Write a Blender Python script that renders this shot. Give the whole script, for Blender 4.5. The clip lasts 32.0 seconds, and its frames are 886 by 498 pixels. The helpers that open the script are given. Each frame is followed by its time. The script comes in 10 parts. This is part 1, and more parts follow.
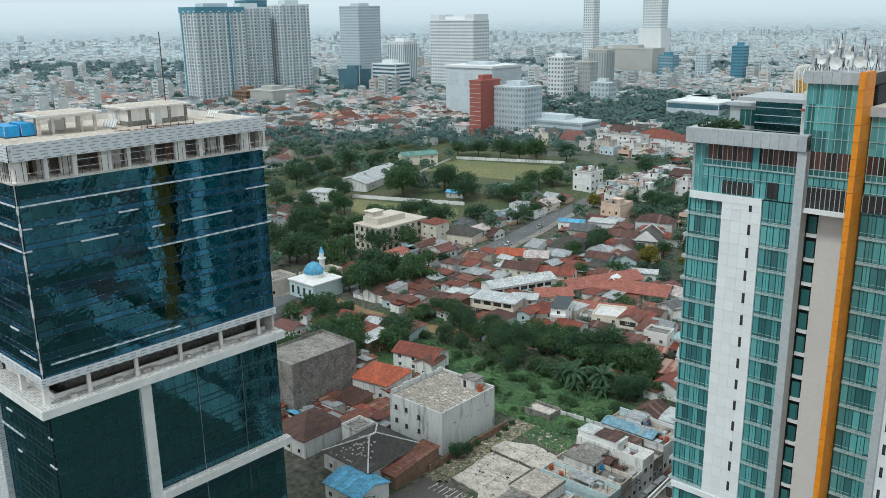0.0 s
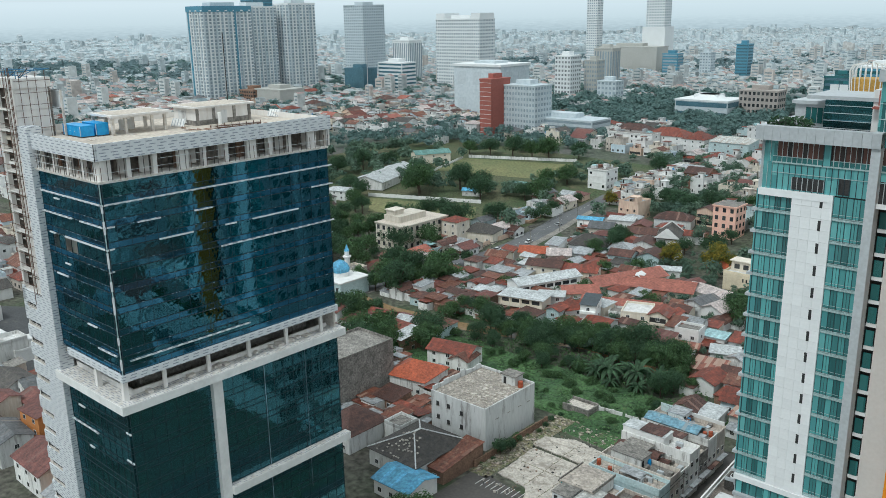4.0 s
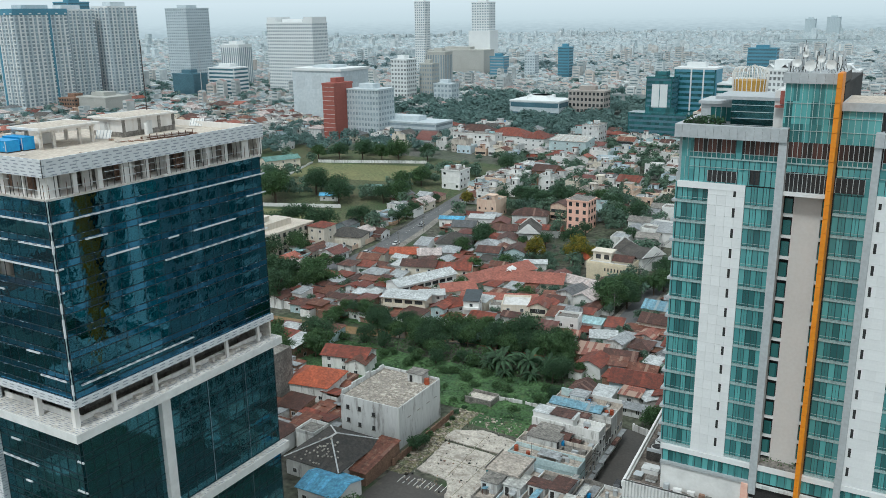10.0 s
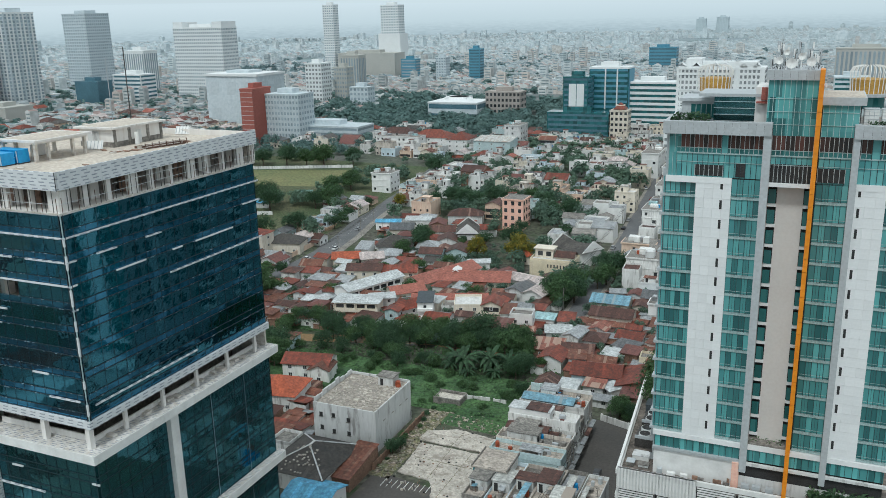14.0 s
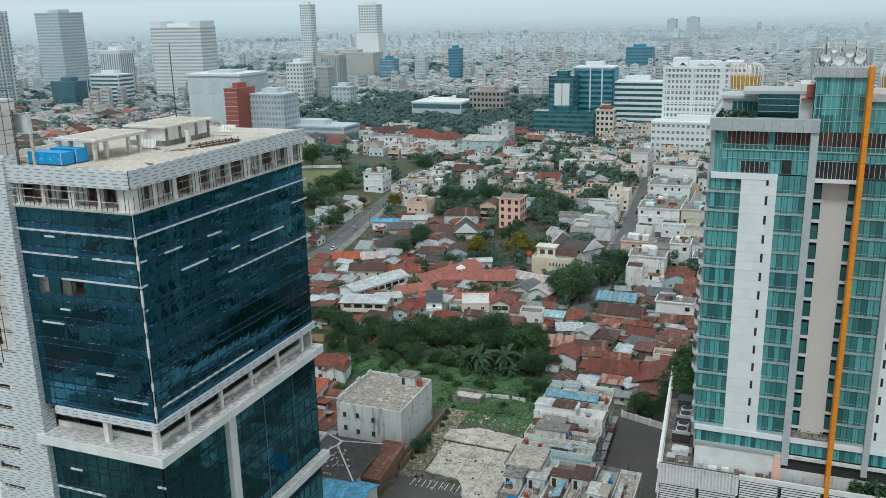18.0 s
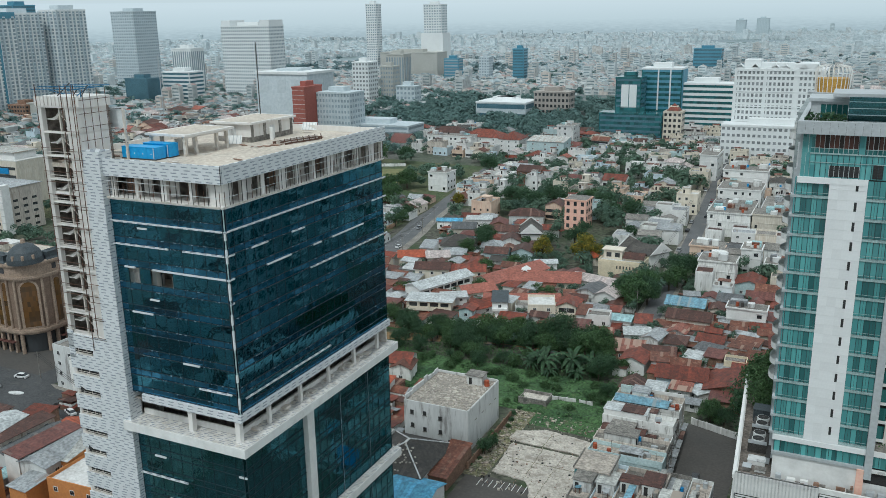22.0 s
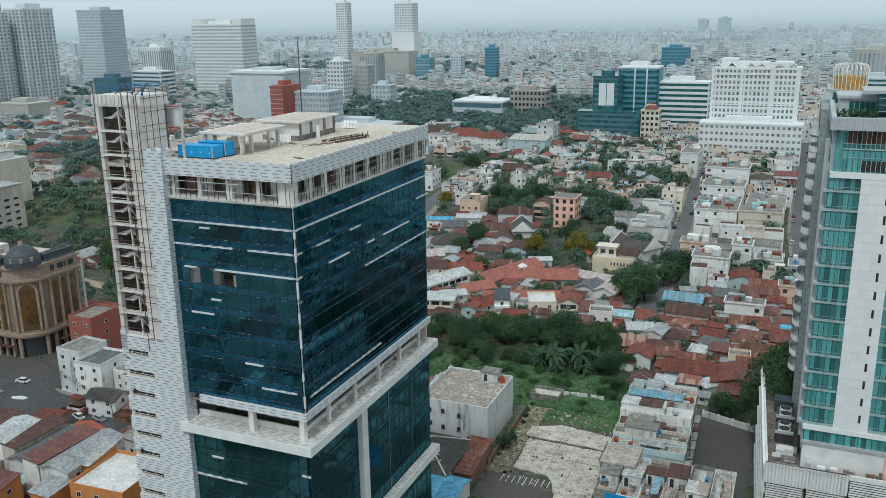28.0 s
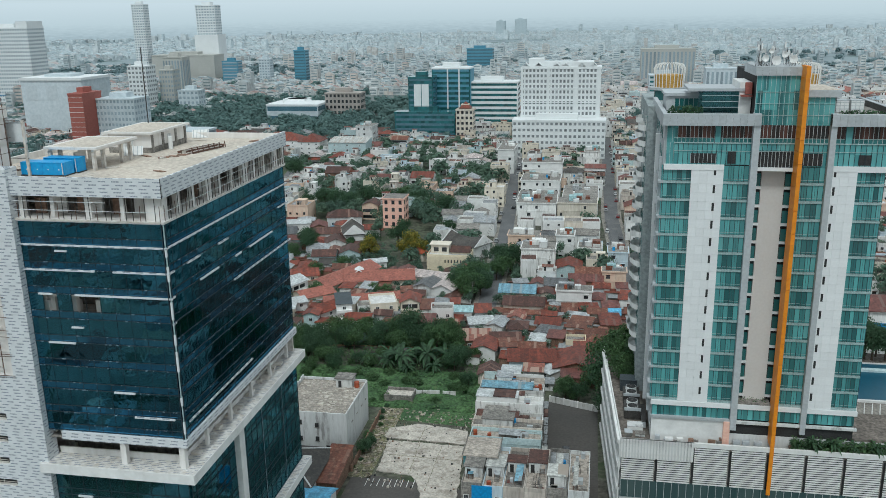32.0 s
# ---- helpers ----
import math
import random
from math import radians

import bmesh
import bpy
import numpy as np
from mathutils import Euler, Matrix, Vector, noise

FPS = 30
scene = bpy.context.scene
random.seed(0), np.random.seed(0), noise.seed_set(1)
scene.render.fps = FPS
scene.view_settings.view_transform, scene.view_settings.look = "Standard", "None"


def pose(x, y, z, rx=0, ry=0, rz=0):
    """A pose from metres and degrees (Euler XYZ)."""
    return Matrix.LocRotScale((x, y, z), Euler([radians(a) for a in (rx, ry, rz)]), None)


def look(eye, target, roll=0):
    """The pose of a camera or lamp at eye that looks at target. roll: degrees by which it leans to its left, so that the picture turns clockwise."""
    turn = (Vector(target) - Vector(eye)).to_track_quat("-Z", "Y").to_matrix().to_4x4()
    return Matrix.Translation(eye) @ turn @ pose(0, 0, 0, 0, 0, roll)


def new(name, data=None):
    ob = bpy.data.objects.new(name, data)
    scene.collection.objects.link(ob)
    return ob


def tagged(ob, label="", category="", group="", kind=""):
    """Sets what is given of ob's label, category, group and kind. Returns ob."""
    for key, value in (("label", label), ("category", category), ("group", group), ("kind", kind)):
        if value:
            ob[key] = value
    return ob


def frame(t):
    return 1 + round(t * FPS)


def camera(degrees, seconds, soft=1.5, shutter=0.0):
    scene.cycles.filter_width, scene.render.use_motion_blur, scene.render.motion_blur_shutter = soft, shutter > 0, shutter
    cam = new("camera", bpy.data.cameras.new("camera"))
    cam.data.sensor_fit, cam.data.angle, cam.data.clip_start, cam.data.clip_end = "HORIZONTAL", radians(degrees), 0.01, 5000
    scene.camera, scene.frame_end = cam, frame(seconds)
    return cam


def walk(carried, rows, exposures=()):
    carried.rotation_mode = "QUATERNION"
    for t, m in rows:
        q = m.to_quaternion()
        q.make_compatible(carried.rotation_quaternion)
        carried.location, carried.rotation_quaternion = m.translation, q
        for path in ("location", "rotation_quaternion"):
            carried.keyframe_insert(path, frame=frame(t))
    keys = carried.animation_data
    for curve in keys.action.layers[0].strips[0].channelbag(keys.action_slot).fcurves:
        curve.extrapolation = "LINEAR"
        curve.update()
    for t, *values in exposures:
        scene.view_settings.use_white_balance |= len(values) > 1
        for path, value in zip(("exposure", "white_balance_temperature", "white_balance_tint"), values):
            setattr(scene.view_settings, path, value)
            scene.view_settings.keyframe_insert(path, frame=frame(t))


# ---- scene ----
cam = camera(54.8, 32.0, 0.6)
PATH = [
    (0, (38.273, 11.323, 100.803), (37.646, 13.148, 100.274), -0.9),
    (0.5, (37.129, 10.665, 100.765), (36.505, 12.49, 100.237), -0.8),
    (1, (35.987, 10.429, 100.711), (35.364, 12.255, 100.183), -0.9),
    (1.5, (34.791, 9.912, 100.719), (34.168, 11.738, 100.19), -0.9),
    (2, (33.541, 9.052, 100.873), (32.92, 10.877, 100.343), -0.9),
    (2.5, (32.255, 8.287, 100.911), (31.634, 10.113, 100.381), -0.9),
    (3, (31.013, 7.392, 101.058), (30.393, 9.218, 100.527), -0.9),
    (3.5, (29.634, 6.548, 101.149), (29.015, 8.374, 100.618), -0.9),
    (4, (28.337, 6.102, 101.198), (27.719, 7.928, 100.666), -1.0),
    (4.5, (26.957, 5.121, 101.261), (26.341, 6.948, 100.73), -0.9),
    (6.5, (21.507, 2.08, 101.734), (20.963, 3.929, 101.201), -0.9),
    (7, (20.218, 1.458, 101.798), (19.717, 3.32, 101.265), -0.8),
    (7.5, (18.852, 0.842, 101.92), (18.376, 2.71, 101.387), -0.8),
    (8, (17.451, 0.129, 101.939), (16.99, 2.001, 101.407), -0.8),
    (8.5, (16.045, -0.393, 102.074), (15.635, 1.491, 101.542), -0.8),
    (9, (14.432, -0.879, 102.117), (14.077, 1.016, 101.586), -0.8),
    (9.5, (12.783, -1.201, 102.109), (12.473, 0.702, 101.578), -0.8),
    (10, (11.122, -1.601, 102.212), (10.897, 0.314, 101.681), -0.8),
    (10.5, (9.423, -2.034, 102.278), (9.262, -0.112, 101.747), -0.9),
    (11, (7.699, -2.431, 102.329), (7.609, -0.505, 101.798), -0.9),
    (11.5, (5.816, -2.782, 102.401), (5.791, -0.854, 101.87), -0.9),
    (12, (3.92, -3.058, 102.404), (3.909, -1.129, 101.875), -1.0),
    (12.5, (1.986, -3.293, 102.499), (1.983, -1.365, 101.97), -1.1),
    (13, (0.01, -3.522, 102.495), (0.009, -1.593, 101.966), -1.2),
    (13.5, (-1.987, -3.721, 102.518), (-1.99, -1.792, 101.989), -1.2),
    (14, (-4.007, -3.775, 102.566), (-4.014, -1.846, 102.037), -1.3),
    (14.5, (-6.005, -3.873, 102.562), (-6.001, -1.944, 102.033), -1.3),
    (16.5, (-13.13, -3.769, 102.495), (-13.058, -1.842, 101.964), -1.2),
    (17, (-14.566, -3.661, 102.458), (-14.495, -1.734, 101.928), -1.3),
    (17.5, (-15.981, -3.567, 102.438), (-15.914, -1.64, 101.908), -1.3),
    (18, (-17.052, -3.46, 102.447), (-16.989, -1.533, 101.917), -1.2),
    (18.5, (-17.851, -3.291, 102.416), (-17.793, -1.363, 101.885), -1.1),
    (19, (-18.371, -3.348, 102.422), (-18.341, -1.42, 101.892), -1.0),
    (19.5, (-18.698, -3.3, 102.432), (-18.702, -1.372, 101.902), -1.1),
    (20, (-19.0, -3.36, 102.464), (-19.011, -1.431, 101.934), -1.0),
    (20.5, (-19.187, -3.34, 102.424), (-19.223, -1.412, 101.895), -1.0),
    (21, (-19.48, -3.255, 102.446), (-19.54, -1.327, 101.917), -1.0),
    (21.5, (-19.779, -3.337, 102.396), (-19.848, -1.409, 101.868), -1.0),
    (22, (-20.317, -3.382, 102.444), (-20.388, -1.454, 101.916), -1.0),
    (22.5, (-20.956, -3.319, 102.456), (-21.038, -1.391, 101.928), -1.0),
    (23, (-21.751, -3.366, 102.513), (-21.849, -1.44, 101.985), -1.0),
    (23.5, (-22.597, -3.487, 102.554), (-22.704, -1.561, 102.026), -1.1),
    (24, (-23.529, -3.539, 102.538), (-23.637, -1.613, 102.01), -1.1),
    (24.5, (-24.527, -3.721, 102.501), (-24.635, -1.795, 101.973), -1.1),
    (25, (-25.686, -3.826, 102.484), (-25.793, -1.9, 101.955), -1.1),
    (25.5, (-26.891, -4.028, 102.532), (-26.997, -2.102, 102.003), -1.1),
    (27.5, (-32.202, -4.336, 102.635), (-32.238, -2.408, 102.103), -1.0),
    (28, (-33.426, -4.381, 102.544), (-33.411, -2.453, 102.013), -0.9),
    (28.5, (-34.749, -4.362, 102.559), (-34.707, -2.434, 102.027), -0.9),
    (29, (-35.855, -4.347, 102.583), (-35.744, -2.423, 102.051), -0.8),
    (29.5, (-37.036, -4.236, 102.54), (-36.844, -2.318, 102.007), -0.8),
    (30, (-38.062, -4.112, 102.601), (-37.783, -2.205, 102.068), -0.8),
    (30.5, (-39.089, -3.943, 102.687), (-38.72, -2.052, 102.153), -0.7),
    (31, (-39.939, -3.701, 102.805), (-39.54, -1.816, 102.271), -0.8),
    (31.5, (-40.813, -3.396, 102.938), (-40.388, -1.517, 102.403), -0.8),
    (32, (-41.556, -3.211, 103.109), (-41.113, -1.335, 102.575), -0.9),
]
walk(cam, [(t, look(eye, target, roll)) for t, eye, target, roll in PATH], [(0, 0.21, 5960, 3), (9, 0.18, 5950, 3), (14, 0.10, 5940, 3), (19, 0.04, 5900, 2), (32, 0.0, 5890, 2)])

# ==== world, sun ====
world = bpy.data.worlds.new("overcast_sky")
scene.world = world
world.use_nodes = True
wn, wl = world.node_tree.nodes, world.node_tree.links
wn.clear()
w_out, w_bg = wn.new("ShaderNodeOutputWorld"), wn.new("ShaderNodeBackground")
w_sky = wn.new("ShaderNodeTexSky")
w_sky.sky_type, w_sky.sun_disc = "NISHITA", False
w_sky.sun_elevation, w_sky.sun_rotation = radians(58), radians(200)
w_sky.air_density, w_sky.dust_density, w_sky.ozone_density = 1.0, 4.0, 1.0
w_geo, w_sep = wn.new("ShaderNodeTexCoord"), wn.new("ShaderNodeSeparateXYZ")
w_ramp = wn.new("ShaderNodeValToRGB")
w_mix, w_cloud = wn.new("ShaderNodeMixRGB"), wn.new("ShaderNodeMixRGB")
wl.new(w_geo.outputs["Generated"], w_sep.inputs[0])
wl.new(w_sep.outputs["Z"], w_ramp.inputs[0])
w_ramp.color_ramp.elements[0].position, w_ramp.color_ramp.elements[0].color = 0.0, (1, 1, 1, 1)
w_ramp.color_ramp.elements[1].position, w_ramp.color_ramp.elements[1].color = 0.14, (0, 0, 0, 1)
# cloud deck over the whole sky, hazier and paler towards the horizon
w_cloud.inputs[0].default_value = 0.9
w_cloud.inputs[2].default_value = (8.0, 8.3, 8.35, 1)
wl.new(w_sky.outputs[0], w_cloud.inputs[1])
wl.new(w_ramp.outputs[0], w_mix.inputs[0])
wl.new(w_cloud.outputs[0], w_mix.inputs[1])
w_mix.inputs[2].default_value = (6.75, 7.4, 7.7, 1)
wl.new(w_mix.outputs[0], w_bg.inputs[0])
w_bg.inputs[1].default_value = 0.09
wl.new(w_bg.outputs[0], w_out.inputs[0])
sun = new("sun", bpy.data.lights.new("sun", "SUN"))
sun.data.energy, sun.data.angle, sun.data.color = 1.45, radians(10), (1, 0.97, 0.92)
sun.matrix_world = pose(0, 0, 300, 32, 0, -20)

# ==== helpers of this place ====
GRID = 23.6   # the streets' turn from the y axis, degrees
CA, SA = math.cos(radians(GRID)), math.sin(radians(GRID))
rng = random.Random(7)


def gz(u, v):
    """Height of the land, sloped up with distance to fit the camera's view."""
    r = math.hypot(u, v)
    if r < 350:
        return 0.0
    if r < 1000:
        return 0.031 * (r - 350)
    return 20.15 + 0.0105 * (r - 1000)


def spot(u, v, z=0.0, rz=0.0):
    return pose(u * CA + v * SA, -u * SA + v * CA, z, 0, 0, rz - GRID)


class M:
    """A small mesh builder: boxes, quads and roofs, with one material slot index a face."""

    def __init__(self):
        self.v, self.f, self.m = [], [], []

    def poly(self, pts, mat=0):
        n = len(self.v)
        self.v.extend(pts)
        self.f.append(tuple(range(n, n + len(pts))))
        self.m.append(mat)
        return self

    def box(self, x0, y0, z0, x1, y1, z1, mat=0, skip=""):
        n = len(self.v)
        self.v += [(x0, y0, z0), (x1, y0, z0), (x1, y1, z0), (x0, y1, z0), (x0, y0, z1), (x1, y0, z1), (x1, y1, z1), (x0, y1, z1)]
        for key, face in (("b", (3, 2, 1, 0)), ("t", (4, 5, 6, 7)), ("s", (0, 1, 5, 4)), ("e", (1, 2, 6, 5)), ("n", (2, 3, 7, 6)), ("w", (3, 0, 4, 7))):
            if key not in skip:
                self.f.append(tuple(n + i for i in face))
                self.m.append(mat)
        return self

    def frustum(self, cx, cy, z0, z1, r0, r1, sides=8, mat=0, turn=0.0, cap=True):
        n = len(self.v)
        for z, r in ((z0, r0), (z1, r1)):
            for i in range(sides):
                a = turn + 2 * math.pi * i / sides
                self.v.append((cx + r * math.cos(a), cy + r * math.sin(a), z))
        for i in range(sides):
            j = (i + 1) % sides
            self.f.append((n + i, n + j, n + sides + j, n + sides + i))
            self.m.append(mat)
        if cap:
            self.f.append(tuple(n + sides + i for i in range(sides)))
            self.m.append(mat)
        return self

    def beam(self, a, b, r, mat=0):
        """A square bar from a to b."""
        a, b = Vector(a), Vector(b)
        d = (b - a).normalized()
        side = d.cross(Vector((0, 0, 1)) if abs(d.z) < 0.9 else Vector((1, 0, 0))).normalized() * r
        up = d.cross(side).normalized() * r
        n = len(self.v)
        for p in (a, b):
            self.v += [tuple(p + side + up), tuple(p - side + up), tuple(p - side - up), tuple(p + side - up)]
        for face in ((0, 1, 5, 4), (1, 2, 6, 5), (2, 3, 7, 6), (3, 0, 4, 7), (3, 2, 1, 0), (4, 5, 6, 7)):
            self.f.append(tuple(n + i for i in face))
            self.m.append(mat)
        return self

    def gable(self, x0, y0, x1, y1, z, rise, over=0.4, thick=0.12, along="x", mat=0):
        """A gable roof with eaves and thickness, its ridge along x or y."""
        x0, y0, x1, y1 = x0 - over, y0 - over, x1 + over, y1 + over
        k = rise / ((y1 - y0) / 2 if along == "x" else (x1 - x0) / 2)
        z -= over * k * 0.6
        for dz, flip in ((thick, False), (0.0, True)):
            if along == "x":
                ym = (y0 + y1) / 2
                a = [(x0, y0, z + dz), (x1, y0, z + dz), (x1, ym, z + rise + dz), (x0, ym, z + rise + dz)]
                b = [(x0, ym, z + rise + dz), (x1, ym, z + rise + dz), (x1, y1, z + dz), (x0, y1, z + dz)]
            else:
                xm = (x0 + x1) / 2
                a = [(x0, y1, z + dz), (x0, y0, z + dz), (xm, y0, z + rise + dz), (xm, y1, z + rise + dz)]
                b = [(xm, y1, z + rise + dz), (xm, y0, z + rise + dz), (x1, y0, z + dz), (x1, y1, z + dz)]
            for q in (a, b):
                self.poly(q[::-1] if flip else q, mat)
        edges = [((x0, y0), (x1, y0)), ((x1, y1), (x0, y1))] if along == "x" else [((x0, y1), (x0, y0)), ((x1, y0), (x1, y1))]
        for (ax, ay), (bx, by) in edges:
            self.poly([(ax, ay, z), (bx, by, z), (bx, by, z + thick), (ax, ay, z + thick)], mat)
        ends = [((x0, y0), (x0, (y0 + y1) / 2), (x0, y1)), ((x1, y1), (x1, (y0 + y1) / 2), (x1, y0))] if along == "x" else [((x1, y0), ((x0 + x1) / 2, y0), (x0, y0)), ((x0, y1), ((x0 + x1) / 2, y1), (x1, y1))]
        for a, m, b in ends:
            self.poly([(*a, z), (*a, z + thick), (*m, z + rise + thick), (*m, z + rise)], mat)
            self.poly([(*m, z + rise), (*m, z + rise + thick), (*b, z + thick), (*b, z)], mat)
        return self

    def hip(self, x0, y0, x1, y1, z, rise, over=0.5, thick=0.12, mat=0):
        x0, y0, x1, y1 = x0 - over, y0 - over, x1 + over, y1 + over
        w, d = x1 - x0, y1 - y0
        if w >= d:
            r0, r1 = (x0 + d / 2, (y0 + y1) / 2, z + rise), (x1 - d / 2, (y0 + y1) / 2, z + rise)
            tops = ([r0, r1], [r1], [r1, r0], [r0])
        else:
            r0, r1 = ((x0 + x1) / 2, y0 + w / 2, z + rise), ((x0 + x1) / 2, y1 - w / 2, z + rise)
            tops = ([r0], [r0, r1], [r1], [r1, r0])
        c = [(x0, y0), (x1, y0), (x1, y1), (x0, y1)]
        for i in range(4):
            a, b = c[i], c[(i + 1) % 4]
            self.poly([(*a, z + thick), (*b, z + thick)] + [tuple(p) for p in reversed(tops[i])] if len(tops[i]) == 2 else [(*a, z + thick), (*b, z + thick), tops[i][0]], mat)
            self.poly([(*a, z), (*b, z), (*b, z + thick), (*a, z + thick)], mat)
        self.poly([(*p, z) for p in reversed(c)], mat)
        return self

    def mesh(self, name, *mats):
        me = bpy.data.meshes.new(name)
        me.from_pydata(self.v, [], self.f)
        for m in mats:
            me.materials.append(m)
        if len(mats) > 1:
            me.polygons.foreach_set("material_index", self.m)
        me.update()
        return me


def thing(name, u, v, z=None, rz=0.0, label="", category="", group="", kind=""):
    ob = new(name)
    ob.empty_display_size = 0.5
    ob.matrix_basis = spot(u, v, gz(u, v) if z is None else z, rz)
    return tagged(ob, label, category, group, kind)


def part(name, m, material, parent, label="", loc=None, rz=0.0, kind=""):
    """One mesh object under a thing or part; m is a builder or a mesh that alike parts share."""
    me = m if isinstance(m, bpy.types.Mesh) else m.mesh(name, *(material if isinstance(material, (list, tuple)) else (material,)))
    ob = new(name, me)
    ob.parent = parent
    if loc is not None or rz:
        ob.matrix_basis = pose(*(loc or (0, 0, 0)), 0, 0, rz)
    return tagged(ob, label, kind=kind)


def solid(name, m, material, label="", category="", group="", kind="structure", at=None):
    """A piece of the setting, or a joined mass of stuff, in street coordinates."""
    me = m if isinstance(m, bpy.types.Mesh) else m.mesh(name, *(material if isinstance(material, (list, tuple)) else (material,)))
    ob = new(name, me)
    ob.matrix_basis = at or pose(0, 0, 0, 0, 0, -GRID)
    return tagged(ob, label, category, group, kind)


# ==== materials ====
def material(name, color, rough=0.8, metal=0.0, vary=0.25, scale=0.6, fine=8.0, bump=0.15, hue=None, rand=0.0, spec=0.5, stain=None, stain_at=0.62, streak=False):
    """Colour with broad and fine mottling, an optional stain colour with its own shapes, and fine relief."""
    m = bpy.data.materials.new(name)
    m.use_nodes = True
    n, l = m.node_tree.nodes, m.node_tree.links
    b = n["Principled BSDF"]
    b.inputs["Roughness"].default_value, b.inputs["Metallic"].default_value = rough, metal
    b.inputs["Specular IOR Level"].default_value = spec
    tex = n.new("ShaderNodeTexCoord")
    src = tex.outputs["Object"]
    if streak:
        mp = n.new("ShaderNodeMapping")
        mp.inputs["Scale"].default_value = (1, 1, 0.18)
        l.new(src, mp.inputs[0])
        src = mp.outputs[0]
    big, small = n.new("ShaderNodeTexNoise"), n.new("ShaderNodeTexNoise")
    big.inputs["Scale"].default_value, big.inputs["Detail"].default_value = scale, 5
    small.inputs["Scale"].default_value, small.inputs["Detail"].default_value = fine * (0.5 if fine > 2 else 1), 5
    l.new(src, big.inputs["Vector"]), l.new(src, small.inputs["Vector"])
    other = hue or tuple(c * (1 - vary) for c in color)
    mix = n.new("ShaderNodeMixRGB")
    mix.inputs[1].default_value, mix.inputs[2].default_value = (*color, 1), (*other, 1)
    ramp = n.new("ShaderNodeMapRange")
    ramp.inputs["From Min"].default_value, ramp.inputs["From Max"].default_value = 0.35, 0.68
    l.new(big.outputs["Fac"], ramp.inputs["Value"]), l.new(ramp.outputs[0], mix.inputs[0])
    last = mix.outputs[0]
    grain = n.new("ShaderNodeMixRGB")
    grain.blend_type, grain.inputs[0].default_value = "OVERLAY", min(1, vary * 1.3)
    grit = n.new("ShaderNodeMapRange")
    grit.inputs["From Min"].default_value, grit.inputs["From Max"].default_value = 0.3, 0.7
    l.new(small.outputs["Fac"], grit.inputs["Value"])
    l.new(last, grain.inputs[1]), l.new(grit.outputs[0], grain.inputs[2])
    last = grain.outputs[0]
    if stain:
        third = n.new("ShaderNodeTexNoise")
        third.inputs["Scale"].default_value, third.inputs["Detail"].default_value, third.inputs["Roughness"].default_value = scale * 2.3, 8, 0.7
        l.new(src, third.inputs["Vector"])
        r2 = n.new("ShaderNodeMapRange")
        r2.inputs["From Min"].default_value, r2.inputs["From Max"].default_value = stain_at - 0.06, stain_at + 0.06
        sm = n.new("ShaderNodeMixRGB")
        sm.inputs[2].default_value = (*stain, 1)
        l.new(third.outputs["Fac"], r2.inputs["Value"]), l.new(r2.outputs[0], sm.inputs[0]), l.new(last, sm.inputs[1])
        last = sm.outputs[0]
    if rand:
        info, hsv, mr = n.new("ShaderNodeObjectInfo"), n.new("ShaderNodeHueSaturation"), n.new("ShaderNodeMapRange")
        mr.inputs["To Min"].default_value, mr.inputs["To Max"].default_value = 1 - rand, 1 + rand
        isl, both = n.new("ShaderNodeNewGeometry"), n.new("ShaderNodeMath")
        l.new(info.outputs["Random"], both.inputs[0]), l.new(isl.outputs["Random Per Island"], both.inputs[1])
        half = n.new("ShaderNodeMath")
        half.operation = "FRACT"
        l.new(both.outputs[0], half.inputs[0]), l.new(half.outputs[0], mr.inputs["Value"])
        l.new(mr.outputs[0], hsv.inputs["Value"]), l.new(last, hsv.inputs["Color"])
        last = hsv.outputs[0]
    l.new(last, b.inputs["Base Color"])
    if bump:
        bp = n.new("ShaderNodeBump")
        bp.inputs["Strength"].default_value, bp.inputs["Distance"].default_value = bump, 0.05
        l.new(small.outputs["Fac"], bp.inputs["Height"]), l.new(bp.outputs[0], b.inputs["Normal"])
    return m


